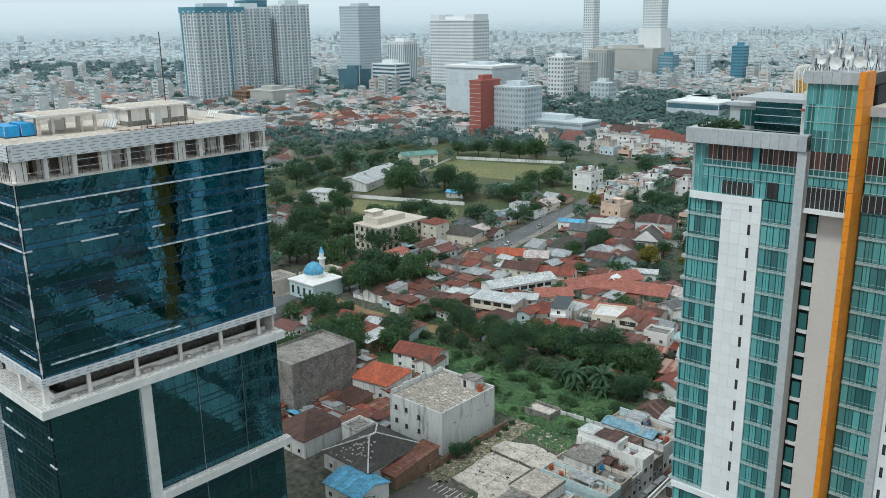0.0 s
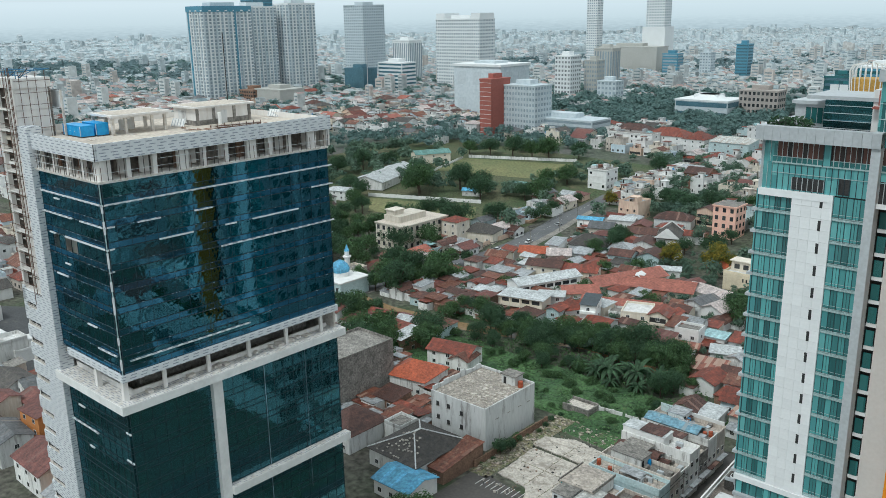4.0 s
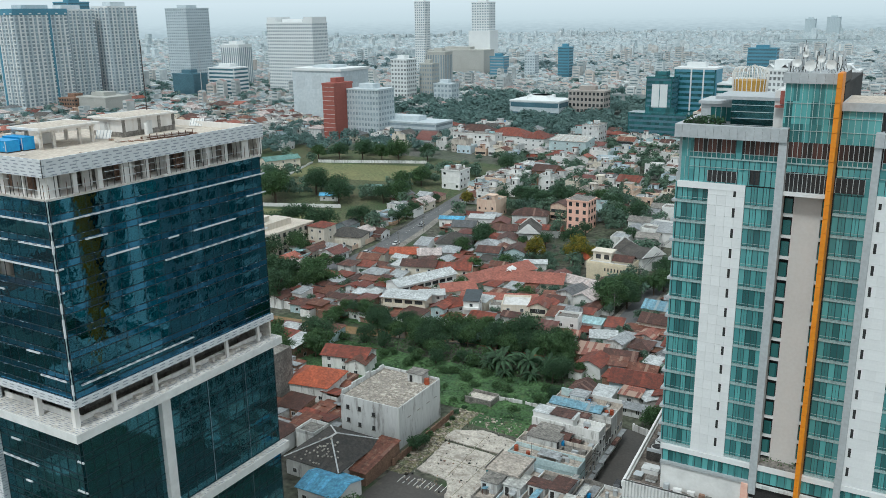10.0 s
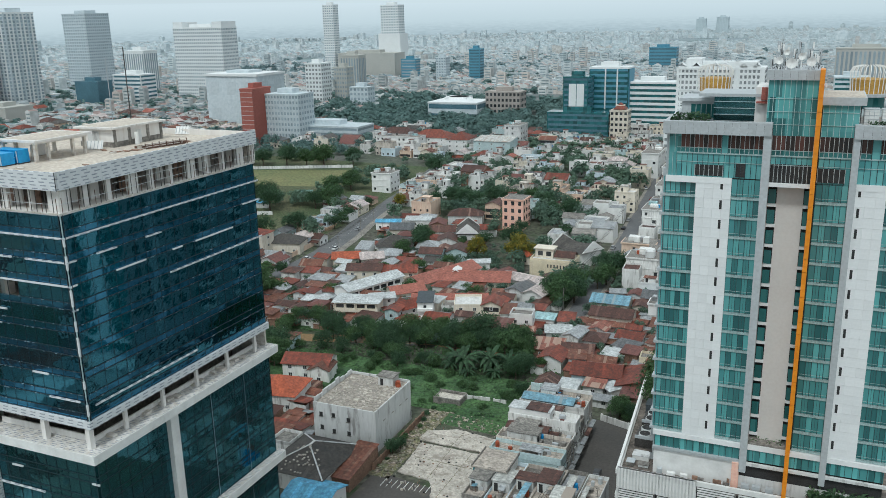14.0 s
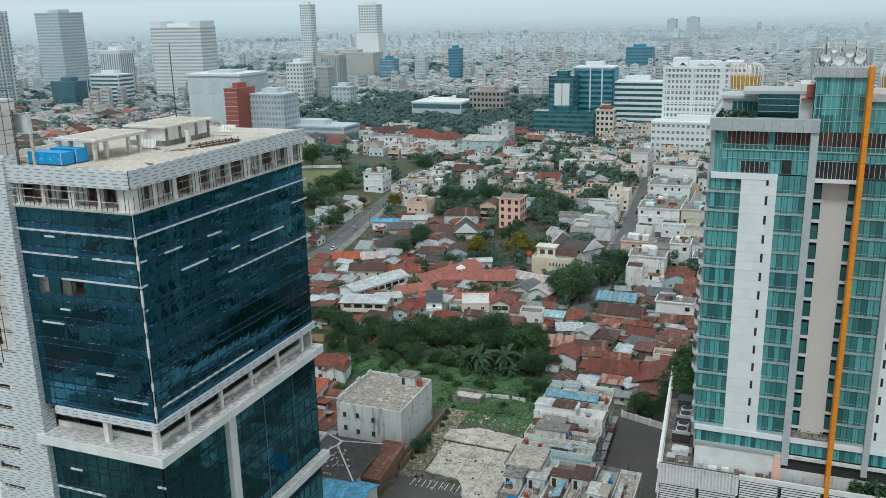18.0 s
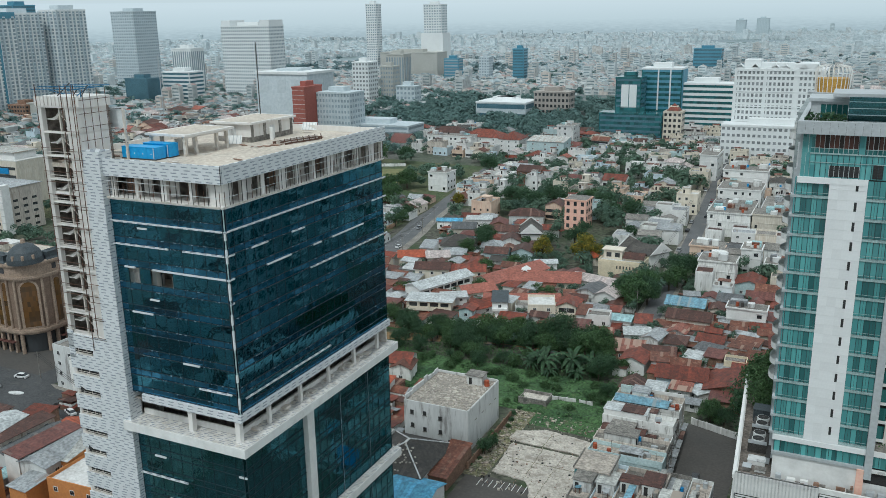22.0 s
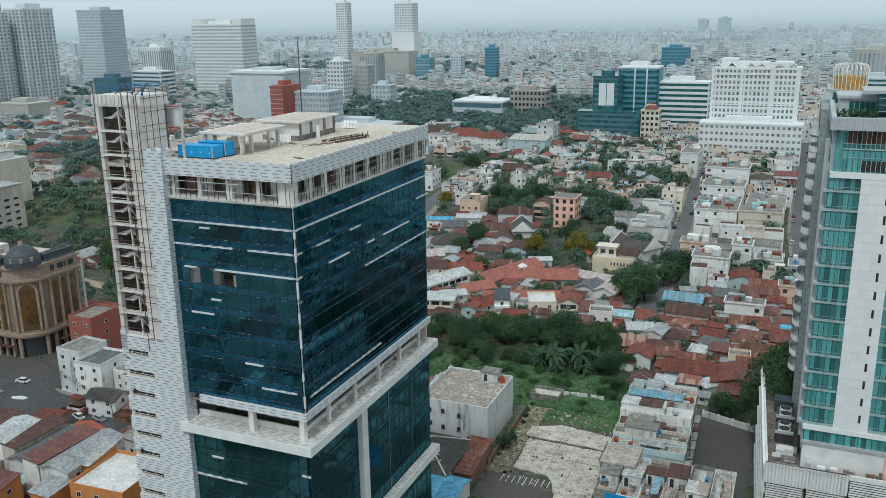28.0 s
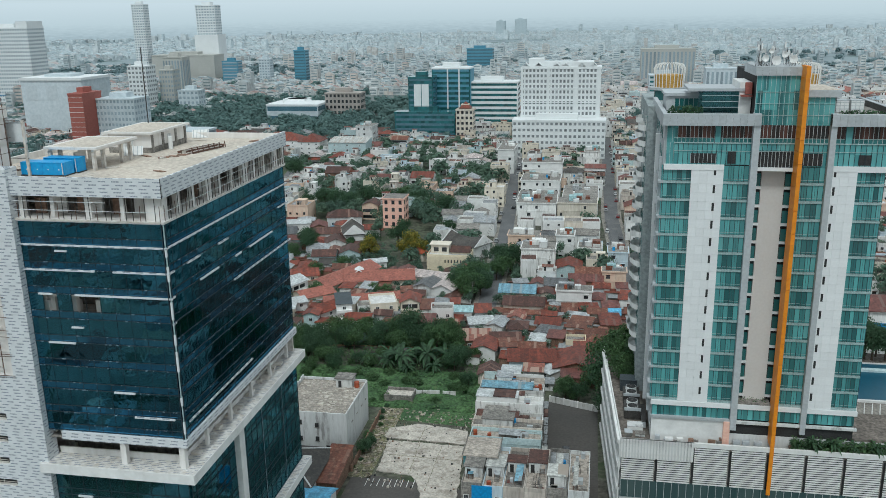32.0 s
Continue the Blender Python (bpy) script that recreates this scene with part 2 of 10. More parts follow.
def tin(name, color, rust, amount=0.55, pitch=1.6, rand=0.25, patch=0.8, tones=None, length=5.5):
    """Corrugated sheet roofing: ribs, sheet-to-sheet change of tone, odd replaced sheets, rust in patches."""
    m = material(name, color, 0.6, 0.0, 0.3, 0.35, 3.0, 0.1, stain=rust, stain_at=amount, rand=rand)
    n, l = m.node_tree.nodes, m.node_tree.links
    b = n["Principled BSDF"]
    tex, wave, bp = n.new("ShaderNodeTexCoord"), n.new("ShaderNodeTexWave"), n.new("ShaderNodeBump")
    wave.bands_direction, wave.inputs["Scale"].default_value, wave.inputs["Distortion"].default_value = "X", pitch, 0.3
    l.new(tex.outputs["Object"], wave.inputs["Vector"])
    bp.inputs["Strength"].default_value, bp.inputs["Distance"].default_value = 0.5, 0.06
    l.new(wave.outputs["Fac"], bp.inputs["Height"]), l.new(bp.outputs[0], b.inputs["Normal"])
    div, flo, add, wn_ = n.new("ShaderNodeVectorMath"), n.new("ShaderNodeVectorMath"), n.new("ShaderNodeVectorMath"), n.new("ShaderNodeTexWhiteNoise")
    div.operation, flo.operation = "DIVIDE", "FLOOR"
    div.inputs[1].default_value = (0.85, length, 1000)
    info = n.new("ShaderNodeObjectInfo")
    l.new(tex.outputs["Object"], div.inputs[0]), l.new(div.outputs[0], flo.inputs[0]), l.new(flo.outputs[0], add.inputs[0]), l.new(info.outputs["Random"], add.inputs[1]), l.new(add.outputs[0], wn_.inputs["Vector"])
    tone, odd, mx, mo = n.new("ShaderNodeMapRange"), n.new("ShaderNodeMapRange"), n.new("ShaderNodeHueSaturation"), n.new("ShaderNodeMixRGB")
    tone.inputs["To Min"].default_value, tone.inputs["To Max"].default_value = tones or ((0.93, 1.05) if pitch > 2 else (0.78, 1.16))
    odd.inputs["From Min"].default_value, odd.inputs["From Max"].default_value = patch, patch + 0.04
    old = b.inputs["Base Color"].links[0].from_socket
    l.new(wn_.outputs["Value"], tone.inputs["Value"]), l.new(tone.outputs[0], mx.inputs["Value"]), l.new(old, mx.inputs["Color"])
    l.new(wn_.outputs["Value"], odd.inputs["Value"]), l.new(odd.outputs[0], mo.inputs[0]), l.new(mx.outputs[0], mo.inputs[1])
    mo.inputs[2].default_value = (*(0.7 * c + 0.3 * r for c, r in zip(rust, (0.26, 0.21, 0.18))), 1)
    l.new(mo.outputs[0], b.inputs["Base Color"])
    return m


def glazing(name, color, rough=0.06, other=None, cell=None, rand=0.3, wob=0.02, tint=(1, 1, 1), ior=1.75, see=0.0, seen_tint=(0.3, 0.45, 0.5), wave=0.45):
    """Tinted facade glass: a dark body under a mirror-like face that wobbles a little; cell: the size of the panes whose tone changes; see: how much of the rooms behind shows."""
    m = bpy.data.materials.new(name)
    m.use_nodes = True
    n, l = m.node_tree.nodes, m.node_tree.links
    b = n["Principled BSDF"]
    b.inputs["Roughness"].default_value, b.inputs["IOR"].default_value, b.inputs["Specular Tint"].default_value = rough, ior, (*tint, 1)
    tex, info, nz, bp = (n.new(k) for k in ("ShaderNodeTexCoord", "ShaderNodeObjectInfo", "ShaderNodeTexNoise", "ShaderNodeBump"))
    mix = n.new("ShaderNodeMixRGB")
    mix.inputs[1].default_value, mix.inputs[2].default_value = (*color, 1), (*(other or tuple(c * 0.45 for c in color)), 1)
    if cell:
        div, flo, off, wn_ = n.new("ShaderNodeVectorMath"), n.new("ShaderNodeVectorMath"), n.new("ShaderNodeVectorMath"), n.new("ShaderNodeTexWhiteNoise")
        div.operation, flo.operation, off.operation = "DIVIDE", "FLOOR", "ADD"
        div.inputs[1].default_value = (cell[0], 1000, cell[1])
        mul = n.new("ShaderNodeMath")
        mul.operation, mul.inputs[1].default_value = "MULTIPLY", 97.0
        l.new(tex.outputs["Object"], div.inputs[0]), l.new(div.outputs[0], flo.inputs[0]), l.new(flo.outputs[0], off.inputs[0])
        l.new(info.outputs["Random"], mul.inputs[0]), l.new(mul.outputs[0], off.inputs[1]), l.new(off.outputs[0], wn_.inputs["Vector"])
        l.new(wn_.outputs["Value"], mix.inputs[0])
    else:
        l.new(info.outputs["Random"], mix.inputs[0])
    l.new(mix.outputs[0], b.inputs["Base Color"])
    nz.inputs["Scale"].default_value = wave
    l.new(tex.outputs["Object"], nz.inputs["Vector"])
    bp.inputs["Strength"].default_value, bp.inputs["Distance"].default_value = 0.6, wob
    l.new(nz.outputs["Fac"], bp.inputs["Height"]), l.new(bp.outputs[0], b.inputs["Normal"])
    if see:
        tr, mx = n.new("ShaderNodeBsdfTransparent"), n.new("ShaderNodeMixShader")
        tr.inputs[0].default_value, mx.inputs[0].default_value = (*seen_tint, 1), see
        l.new(b.outputs[0], mx.inputs[1]), l.new(tr.outputs[0], mx.inputs[2]), l.new(mx.outputs[0], n["Material Output"].inputs["Surface"])
    return m


def distance_haze_tint(m, far=(0.27, 0.33, 0.355)):
    """Haze put into the ground colour: paler and bluer with distance, in mottled patches."""
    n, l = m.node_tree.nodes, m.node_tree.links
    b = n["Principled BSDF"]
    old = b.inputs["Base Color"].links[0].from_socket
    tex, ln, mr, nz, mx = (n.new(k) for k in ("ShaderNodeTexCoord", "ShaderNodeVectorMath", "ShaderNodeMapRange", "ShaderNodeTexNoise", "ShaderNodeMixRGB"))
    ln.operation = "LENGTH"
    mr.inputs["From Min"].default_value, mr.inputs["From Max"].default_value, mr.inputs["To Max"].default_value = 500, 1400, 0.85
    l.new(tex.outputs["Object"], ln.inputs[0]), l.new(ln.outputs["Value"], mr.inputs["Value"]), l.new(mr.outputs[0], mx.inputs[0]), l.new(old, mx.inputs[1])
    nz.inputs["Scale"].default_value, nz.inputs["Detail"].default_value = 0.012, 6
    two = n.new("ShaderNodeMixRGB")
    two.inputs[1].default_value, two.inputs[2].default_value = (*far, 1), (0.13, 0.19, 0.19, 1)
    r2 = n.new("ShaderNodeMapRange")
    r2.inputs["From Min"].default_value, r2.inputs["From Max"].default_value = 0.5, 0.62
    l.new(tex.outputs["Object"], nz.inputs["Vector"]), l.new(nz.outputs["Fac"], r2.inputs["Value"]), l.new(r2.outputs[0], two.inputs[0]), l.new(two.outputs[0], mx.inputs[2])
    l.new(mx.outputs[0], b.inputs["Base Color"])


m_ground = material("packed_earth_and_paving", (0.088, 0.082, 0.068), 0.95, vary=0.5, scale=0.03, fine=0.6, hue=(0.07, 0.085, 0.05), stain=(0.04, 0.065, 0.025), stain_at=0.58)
# far ground gets haze mixed into its colour
distance_haze_tint(m_ground)
m_road = material("worn_road_asphalt", (0.135, 0.138, 0.142), 0.9, vary=0.2, scale=0.12, fine=4, stain=(0.18, 0.178, 0.17))
m_paving = material("dusty_paving", (0.28, 0.26, 0.23), 0.95, vary=0.3, scale=0.2, fine=3)
m_concrete = material("weathered_concrete", (0.27, 0.252, 0.228), 0.9, vary=0.35, scale=0.3, fine=4, stain=(0.12, 0.115, 0.105), stain_at=0.57, rand=0.15)
m_wallgrey = material("rendered_grey_wall", (0.66, 0.665, 0.655), 0.9, vary=0.1, scale=0.25, fine=5, stain=(0.30, 0.29, 0.28), stain_at=0.59, streak=True)
m_slab = material("broken_floor_slab", (0.535, 0.49, 0.43), 0.95, vary=0.22, scale=0.18, fine=2, stain=(0.30, 0.265, 0.225), stain_at=0.56)
m_rubbleroof = material("rubble_strewn_screed", (0.37, 0.33, 0.285), 0.95, vary=0.35, scale=0.3, fine=2.5, stain=(0.25, 0.225, 0.20), stain_at=0.56)
m_rooftan = material("dusty_roof_screed", (0.60, 0.53, 0.45), 0.95, vary=0.2, scale=0.15, fine=2, stain=(0.46, 0.41, 0.35))
m_white = material("white_paint", (0.79, 0.785, 0.765), 0.7, vary=0.14, scale=0.5, fine=4, bump=0.05, rand=0.06)
m_cladding = material("white_film_cladding", (0.70, 0.72, 0.735), 0.45, vary=0.08, scale=0.5, fine=4, bump=0.03)


def film_print(m, flat=False):
    """Rows of short printed dashes on the protective film, each row shifted; flat: on a sheet that lies."""
    n, l = m.node_tree.nodes, m.node_tree.links
    b = n["Principled BSDF"]
    old = b.inputs["Base Color"].links[0].from_socket

    def calc(kind, a, c=None):
        k = n.new("ShaderNodeMath")
        k.operation = kind
        for i, q in enumerate((a, c)):
            if isinstance(q, (int, float)):
                k.inputs[i].default_value = q
            elif q is not None:
                l.new(q, k.inputs[i])
        return k.outputs[0]

    tex, sep, wn_ = n.new("ShaderNodeTexCoord"), n.new("ShaderNodeSeparateXYZ"), n.new("ShaderNodeTexWhiteNoise")
    l.new(tex.outputs["Object"], sep.inputs[0])
    along = sep.outputs["X"] if flat else calc("ADD", sep.outputs["X"], sep.outputs["Y"])
    rows = calc("DIVIDE", sep.outputs["Y"] if flat else sep.outputs["Z"], 0.42)
    wn_.noise_dimensions = "1D"
    l.new(calc("FLOOR", rows), wn_.inputs["W"])
    place = calc("FRACT", calc("ADD", calc("DIVIDE", along, 1.7), wn_.outputs["Value"]))
    dash = calc("MULTIPLY", calc("LESS_THAN", place, 0.56), calc("LESS_THAN", calc("FRACT", rows), 0.36))
    gaps = calc("ADD", calc("MULTIPLY", calc("LESS_THAN", calc("FRACT", calc("MULTIPLY", along, 5.3)), 0.72), 0.55), 0.3)
    mx = n.new("ShaderNodeMixRGB")
    mx.inputs[2].default_value = (0.17, 0.20, 0.25, 1)
    l.new(calc("MULTIPLY", dash, gaps), mx.inputs[0]), l.new(old, mx.inputs[1]), l.new(mx.outputs[0], b.inputs["Base Color"])


film_print(m_cladding)
m_ledgetop = material("dusty_film_sheets", (0.66, 0.64, 0.61), 0.7, vary=0.22, scale=0.35, fine=3, bump=0.05, stain=(0.50, 0.45, 0.39), stain_at=0.60)
film_print(m_ledgetop, True)
m_palewall = material("pale_plaster", (0.78, 0.75, 0.715), 0.9, vary=0.14, scale=0.3, fine=3, stain=(0.55, 0.49, 0.43), stain_at=0.64, streak=True)
m_rustpole = material("rusty_scaffold_tube", (0.16, 0.085, 0.06), 0.7, 0.2, vary=0.4)
m_clip = material("pale_film_scrap", (0.74, 0.77, 0.78), 0.5, vary=0.15, bump=0)
m_bracket = material("dull_bracket_steel", (0.24, 0.31, 0.36), 0.5, 0.2, vary=0.3, bump=0, rand=0.4)
m_bare = material("bare_plaster", (0.68, 0.63, 0.57), 0.9, vary=0.25, scale=0.4, fine=3, stain=(0.42, 0.37, 0.32), stain_at=0.62)
# near-black: stands in for shade in rooms, gaps and slots; also tyres, cables
m_dark = material("near_black_and_shade", (0.035, 0.035, 0.035), 0.9, vary=0.3)
m_steel = material("dark_steel", (0.08, 0.075, 0.07), 0.6, 0.4, vary=0.3)
m_ltglass = glazing("blue_tinted_glass", (0.003, 0.014, 0.020), 0.03, (0.001, 0.004, 0.007), tint=(0.22, 0.68, 0.92), ior=4.2, wob=0.035, see=0.38, seen_tint=(0.40, 0.62, 0.64))
m_ltspan = glazing("deep_blue_spandrel_glass", (0.004, 0.018, 0.034), 0.05, (0.002, 0.008, 0.014), cell=(1.9, 3.2), tint=(0.18, 0.55, 0.86), ior=4.0, wob=0.03)
m_ltglass2 = glazing("dark_green_tinted_glass", (0.010, 0.030, 0.034), 0.04, (0.020, 0.055, 0.060), cell=(1.9, 3.2), tint=(0.22, 0.62, 0.78), ior=4.2, wob=0.03, see=0.42, seen_tint=(0.48, 0.68, 0.68))
m_mull = material("dark_aluminium", (0.018, 0.036, 0.046), 0.6, 0.0, vary=0.2)
m_rtglass = glazing("teal_glass", (0.16, 0.42, 0.42), 0.08, (0.08, 0.27, 0.28), cell=(0.85, 3.0), ior=1.6)
m_rtwin = glazing("room_window_glass", (0.030, 0.115, 0.120), 0.08, (0.14, 0.43, 0.43), cell=(0.85, 3.3), ior=1.7)
m_curtain = glazing("brown_curtained_glass", (0.13, 0.055, 0.042), 0.12, (0.018, 0.02, 0.02), cell=(0.72, 50), ior=1.6)
# stairwell and open-floor shade is put into this concrete's colour; decks use it too
m_raw = material("raw_shaded_concrete", (0.20, 0.172, 0.148), 0.95, vary=0.4, scale=0.3, fine=3, stain=(0.11, 0.10, 0.09))
m_parking = material("old_brown_asphalt", (0.088, 0.080, 0.073), 0.95, vary=0.12, scale=0.06, fine=3, bump=0.05, hue=(0.070, 0.066, 0.062), stain=(0.13, 0.115, 0.095), stain_at=0.66)
m_rtglass_d = glazing("dark_teal_glass", (0.02, 0.10, 0.10), 0.08, (0.05, 0.19, 0.19), cell=(0.85, 3.0), ior=1.6)
m_grey = material("grey_aluminium_panel", (0.47, 0.495, 0.51), 0.5, 0.1, vary=0.07, scale=0.3, fine=2, bump=0.02, rand=0.07)
m_panel = material("pale_stone_panel", (0.79, 0.80, 0.80), 0.7, vary=0.08, scale=0.2, fine=5, bump=0.03, rand=0.04)
m_beige = material("beige_render", (0.67, 0.64, 0.61), 0.85, vary=0.05, scale=0.15, fine=4)
m_orange = material("orange_panel", (0.80, 0.27, 0.012), 0.5, vary=0.12, scale=0.3, fine=3, bump=0.02, rand=0.04)
m_bluetank = material("bright_blue_tank_panel", (0.03, 0.36, 0.75), 0.45, vary=0.12, scale=0.4, fine=4, bump=0.03)
m_bluerail = material("blue_scaffold_tube", (0.03, 0.17, 0.32), 0.5, vary=0.2)
m_blue = material("blue_painted_steel", (0.02, 0.28, 0.62), 0.5, vary=0.2, scale=0.4, fine=4)
m_leaf = material("leaf_green", (0.098, 0.178, 0.068), 0.7, vary=0.45, scale=0.25, fine=2, bump=0, hue=(0.054, 0.112, 0.050), rand=0.38)
m_leafdark = material("dark_leaf_green", (0.070, 0.138, 0.066), 0.7, vary=0.35, scale=0.25, fine=2, bump=0, hue=(0.042, 0.092, 0.048), rand=0.38)
m_grass = material("rank_grass", (0.066, 0.130, 0.045), 0.9, vary=0.5, scale=0.10, fine=1.5, bump=0.8, hue=(0.030, 0.072, 0.026), stain=(0.10, 0.115, 0.048), stain_at=0.66)
m_field = material("worn_playing_field", (0.185, 0.18, 0.08), 0.95, vary=0.3, scale=0.03, fine=0.8, hue=(0.13, 0.15, 0.065), stain=(0.27, 0.22, 0.13), stain_at=0.68)
m_bark = material("bark", (0.10, 0.075, 0.055), 0.95, vary=0.4)
m_river = material("muddy_river", (0.30, 0.20, 0.11), 0.15, vary=0.15, scale=0.05, fine=1.0, bump=0.05)
m_tinred = tin("red_tin_roof", (0.225, 0.050, 0.027), (0.105, 0.032, 0.020), 0.54, patch=0.955)
m_tinrust = tin("rusty_tin_roof", (0.165, 0.058, 0.034), (0.27, 0.15, 0.10), 0.60, patch=0.90)
m_tinbrown = tin("brown_tin_roof", (0.088, 0.038, 0.028), (0.165, 0.070, 0.046), 0.6, patch=0.94)
m_tingrey = tin("grey_tin_roof", (0.34, 0.355, 0.365), (0.26, 0.245, 0.235), 0.64, patch=0.95, tones=(0.88, 1.08))
m_tinwhite = tin("pale_tin_roof", (0.50, 0.50, 0.47), (0.42, 0.36, 0.30), 0.66)
m_tilered = tin("brick_red_tile_roof", (0.38, 0.130, 0.092), (0.31, 0.105, 0.075), 0.6, 3.0, 0.1, 1.1)
m_tiledark = tin("weathered_tile_roof", (0.085, 0.075, 0.065), (0.045, 0.042, 0.04), 0.55, 3.0, patch=0.97)
m_tileorange = tin("orange_tile_roof", (0.42, 0.095, 0.04), (0.30, 0.075, 0.035), 0.6, 3.0, 0.1, 1.1)
m_tinblue = tin("blue_tin_roof", (0.13, 0.42, 0.64), (0.08, 0.30, 0.50), 0.68, rand=0.1, patch=1.1)
m_cream = material("cream_paint", (0.68, 0.62, 0.53), 0.85, vary=0.15, scale=0.4, fine=4, stain=(0.36, 0.31, 0.23), stain_at=0.64, streak=True, rand=0.15)
m_tan = material("tan_paint", (0.58, 0.52, 0.46), 0.85, vary=0.2, scale=0.4, fine=4, stain=(0.28, 0.23, 0.18), stain_at=0.62, streak=True, rand=0.2)
m_dirtywhite = material("stained_white_wall", (0.74, 0.735, 0.71), 0.85, vary=0.16, scale=0.4, fine=4, stain=(0.30, 0.29, 0.27), stain_at=0.6, streak=True, rand=0.2)
m_yellow = material("yellow_paint", (0.74, 0.64, 0.47), 0.8, vary=0.15, scale=0.4, fine=4, rand=0.08)
m_pink = material("salmon_paint", (0.86, 0.52, 0.41), 0.8, vary=0.1, scale=0.4, fine=4)
m_aqua = material("aqua_paint", (0.50, 0.62, 0.63), 0.8, vary=0.15, scale=0.4, fine=4, rand=0.1)
m_brick = material("brown_brick_render", (0.27, 0.165, 0.115), 0.9, vary=0.3, scale=0.5, fine=5, rand=0.15)
m_window = glazing("window_glass", (0.02, 0.025, 0.03), 0.15, (0.07, 0.075, 0.08))
m_brownstone = material("brown_stone_facade", (0.235, 0.165, 0.122), 0.7, vary=0.2, scale=0.5, fine=4)
m_hotelglass = glazing("dark_office_glass", (0.03, 0.07, 0.075), 0.1, (0.07, 0.11, 0.11), cell=(1.4, 50))
m_brownoffice = material("grey_brown_office_render", (0.40, 0.36, 0.33), 0.9, vary=0.15, scale=0.1, bump=0)
m_goldglass = glazing("gold_tinted_glass", (0.15, 0.07, 0.018), 0.1, (0.060, 0.034, 0.014), cell=(1.0, 1.9))
m_slate = material("dark_slate_roof", (0.06, 0.075, 0.085), 0.6, vary=0.3)
m_yellowleaf = material("yellow_blossom", (0.36, 0.28, 0.04), 0.8, vary=0.3, scale=0.8, fine=4, bump=0, hue=(0.09, 0.14, 0.04))
m_brownpanel = material("rust_brown_blind", (0.15, 0.062, 0.05), 0.7, vary=0.4, scale=0.6)
m_redpanel = material("brick_red_panel", (0.37, 0.115, 0.09), 0.7, vary=0.15, rand=0.05)
m_pool = material("pool_water", (0.006, 0.085, 0.14), 0.4, vary=0.1, bump=0.05)
m_darkteal = material("dark_teal_mullion", (0.02, 0.055, 0.06), 0.5, vary=0.2)
m_tealbar = material("teal_aluminium", (0.42, 0.55, 0.55), 0.4, 0.2, vary=0.2)
m_tinfade = tin("faded_blue_tin_roof", (0.20, 0.38, 0.48), (0.26, 0.36, 0.40), 0.60, rand=0.1, patch=0.85)
m_tinpale = tin("bright_pale_tin_roof", (0.52, 0.54, 0.54), (0.46, 0.46, 0.44), 0.76, rand=0.08, patch=0.98, tones=(0.93, 1.05), length=12)
m_tinpink = tin("faded_pink_tin_roof", (0.56, 0.48, 0.455), (0.46, 0.34, 0.30), 0.66, rand=0.08, patch=0.97)
m_tindark = tin("dark_grey_tin_roof", (0.13, 0.135, 0.14), (0.20, 0.17, 0.15), 0.64, rand=0.15, patch=0.95)
m_tingreen = tin("green_tin_roof", (0.13, 0.27, 0.24), (0.10, 0.20, 0.18), 0.68, rand=0.1, patch=1.1)
m_tinaqua = tin("pale_aqua_tin_roof", (0.40, 0.60, 0.62), (0.30, 0.42, 0.43), 0.68, rand=0.1, patch=1.1)
m_tinstripe = tin("striped_patched_tin_roof", (0.28, 0.10, 0.07), (0.42, 0.27, 0.20), 0.66, rand=0.1, patch=0.66, length=40)
m_creampale = material("pale_cream_paint", (0.74, 0.67, 0.56), 0.85, vary=0.12, scale=0.4, fine=4, stain=(0.48, 0.43, 0.36), stain_at=0.66, streak=True, rand=0.06)
m_peach = material("peach_paint", (0.72, 0.54, 0.42), 0.85, vary=0.12, scale=0.4, fine=4, stain=(0.50, 0.38, 0.31), stain_at=0.66, streak=True)
m_paleblue = material("pale_blue_paint", (0.60, 0.70, 0.76), 0.85, vary=0.12, scale=0.4, fine=4, stain=(0.44, 0.50, 0.54), stain_at=0.66, streak=True)
m_slabpale = material("pale_roof_screed", (0.66, 0.65, 0.63), 0.9, vary=0.2, scale=0.3, fine=3, stain=(0.42, 0.41, 0.39), stain_at=0.64)
m_park = material("worn_park_grass", (0.055, 0.085, 0.035), 0.95, vary=0.5, scale=0.04, fine=1.0, hue=(0.10, 0.095, 0.05), stain=(0.19, 0.15, 0.09), stain_at=0.66)
m_dirtyard = material("brown_dirt_yard", (0.38, 0.25, 0.16), 0.95, vary=0.3, scale=0.1, fine=1.0)
m_palestone = material("weathered_tan_stone", (0.365, 0.275, 0.21), 0.8, vary=0.25, scale=0.5, fine=4, stain=(0.28, 0.22, 0.18), stain_at=0.62)
m_orangewall = material("orange_painted_wall", (0.56, 0.235, 0.075), 0.85, vary=0.08, scale=0.3, fine=4, stain=(0.42, 0.22, 0.10), stain_at=0.64)
m_tindull = tin("dull_red_tin_roof", (0.17, 0.062, 0.05), (0.115, 0.052, 0.042), 0.62, rand=0.15, patch=0.95)
m_street = material("dark_street_asphalt", (0.075, 0.077, 0.08), 0.9, vary=0.25, scale=0.12, fine=4, stain=(0.11, 0.108, 0.10))


def translucent(m, share=0.46):
    """Leaves let some light through."""
    n, l = m.node_tree.nodes, m.node_tree.links
    b, out = n["Principled BSDF"], n["Material Output"]
    tr, mx = n.new("ShaderNodeBsdfTranslucent"), n.new("ShaderNodeMixShader")
    l.new(b.inputs["Base Color"].links[0].from_socket, tr.inputs["Color"])
    mx.inputs[0].default_value = share
    l.new(b.outputs[0], mx.inputs[1]), l.new(tr.outputs[0], mx.inputs[2]), l.new(mx.outputs[0], out.inputs["Surface"])


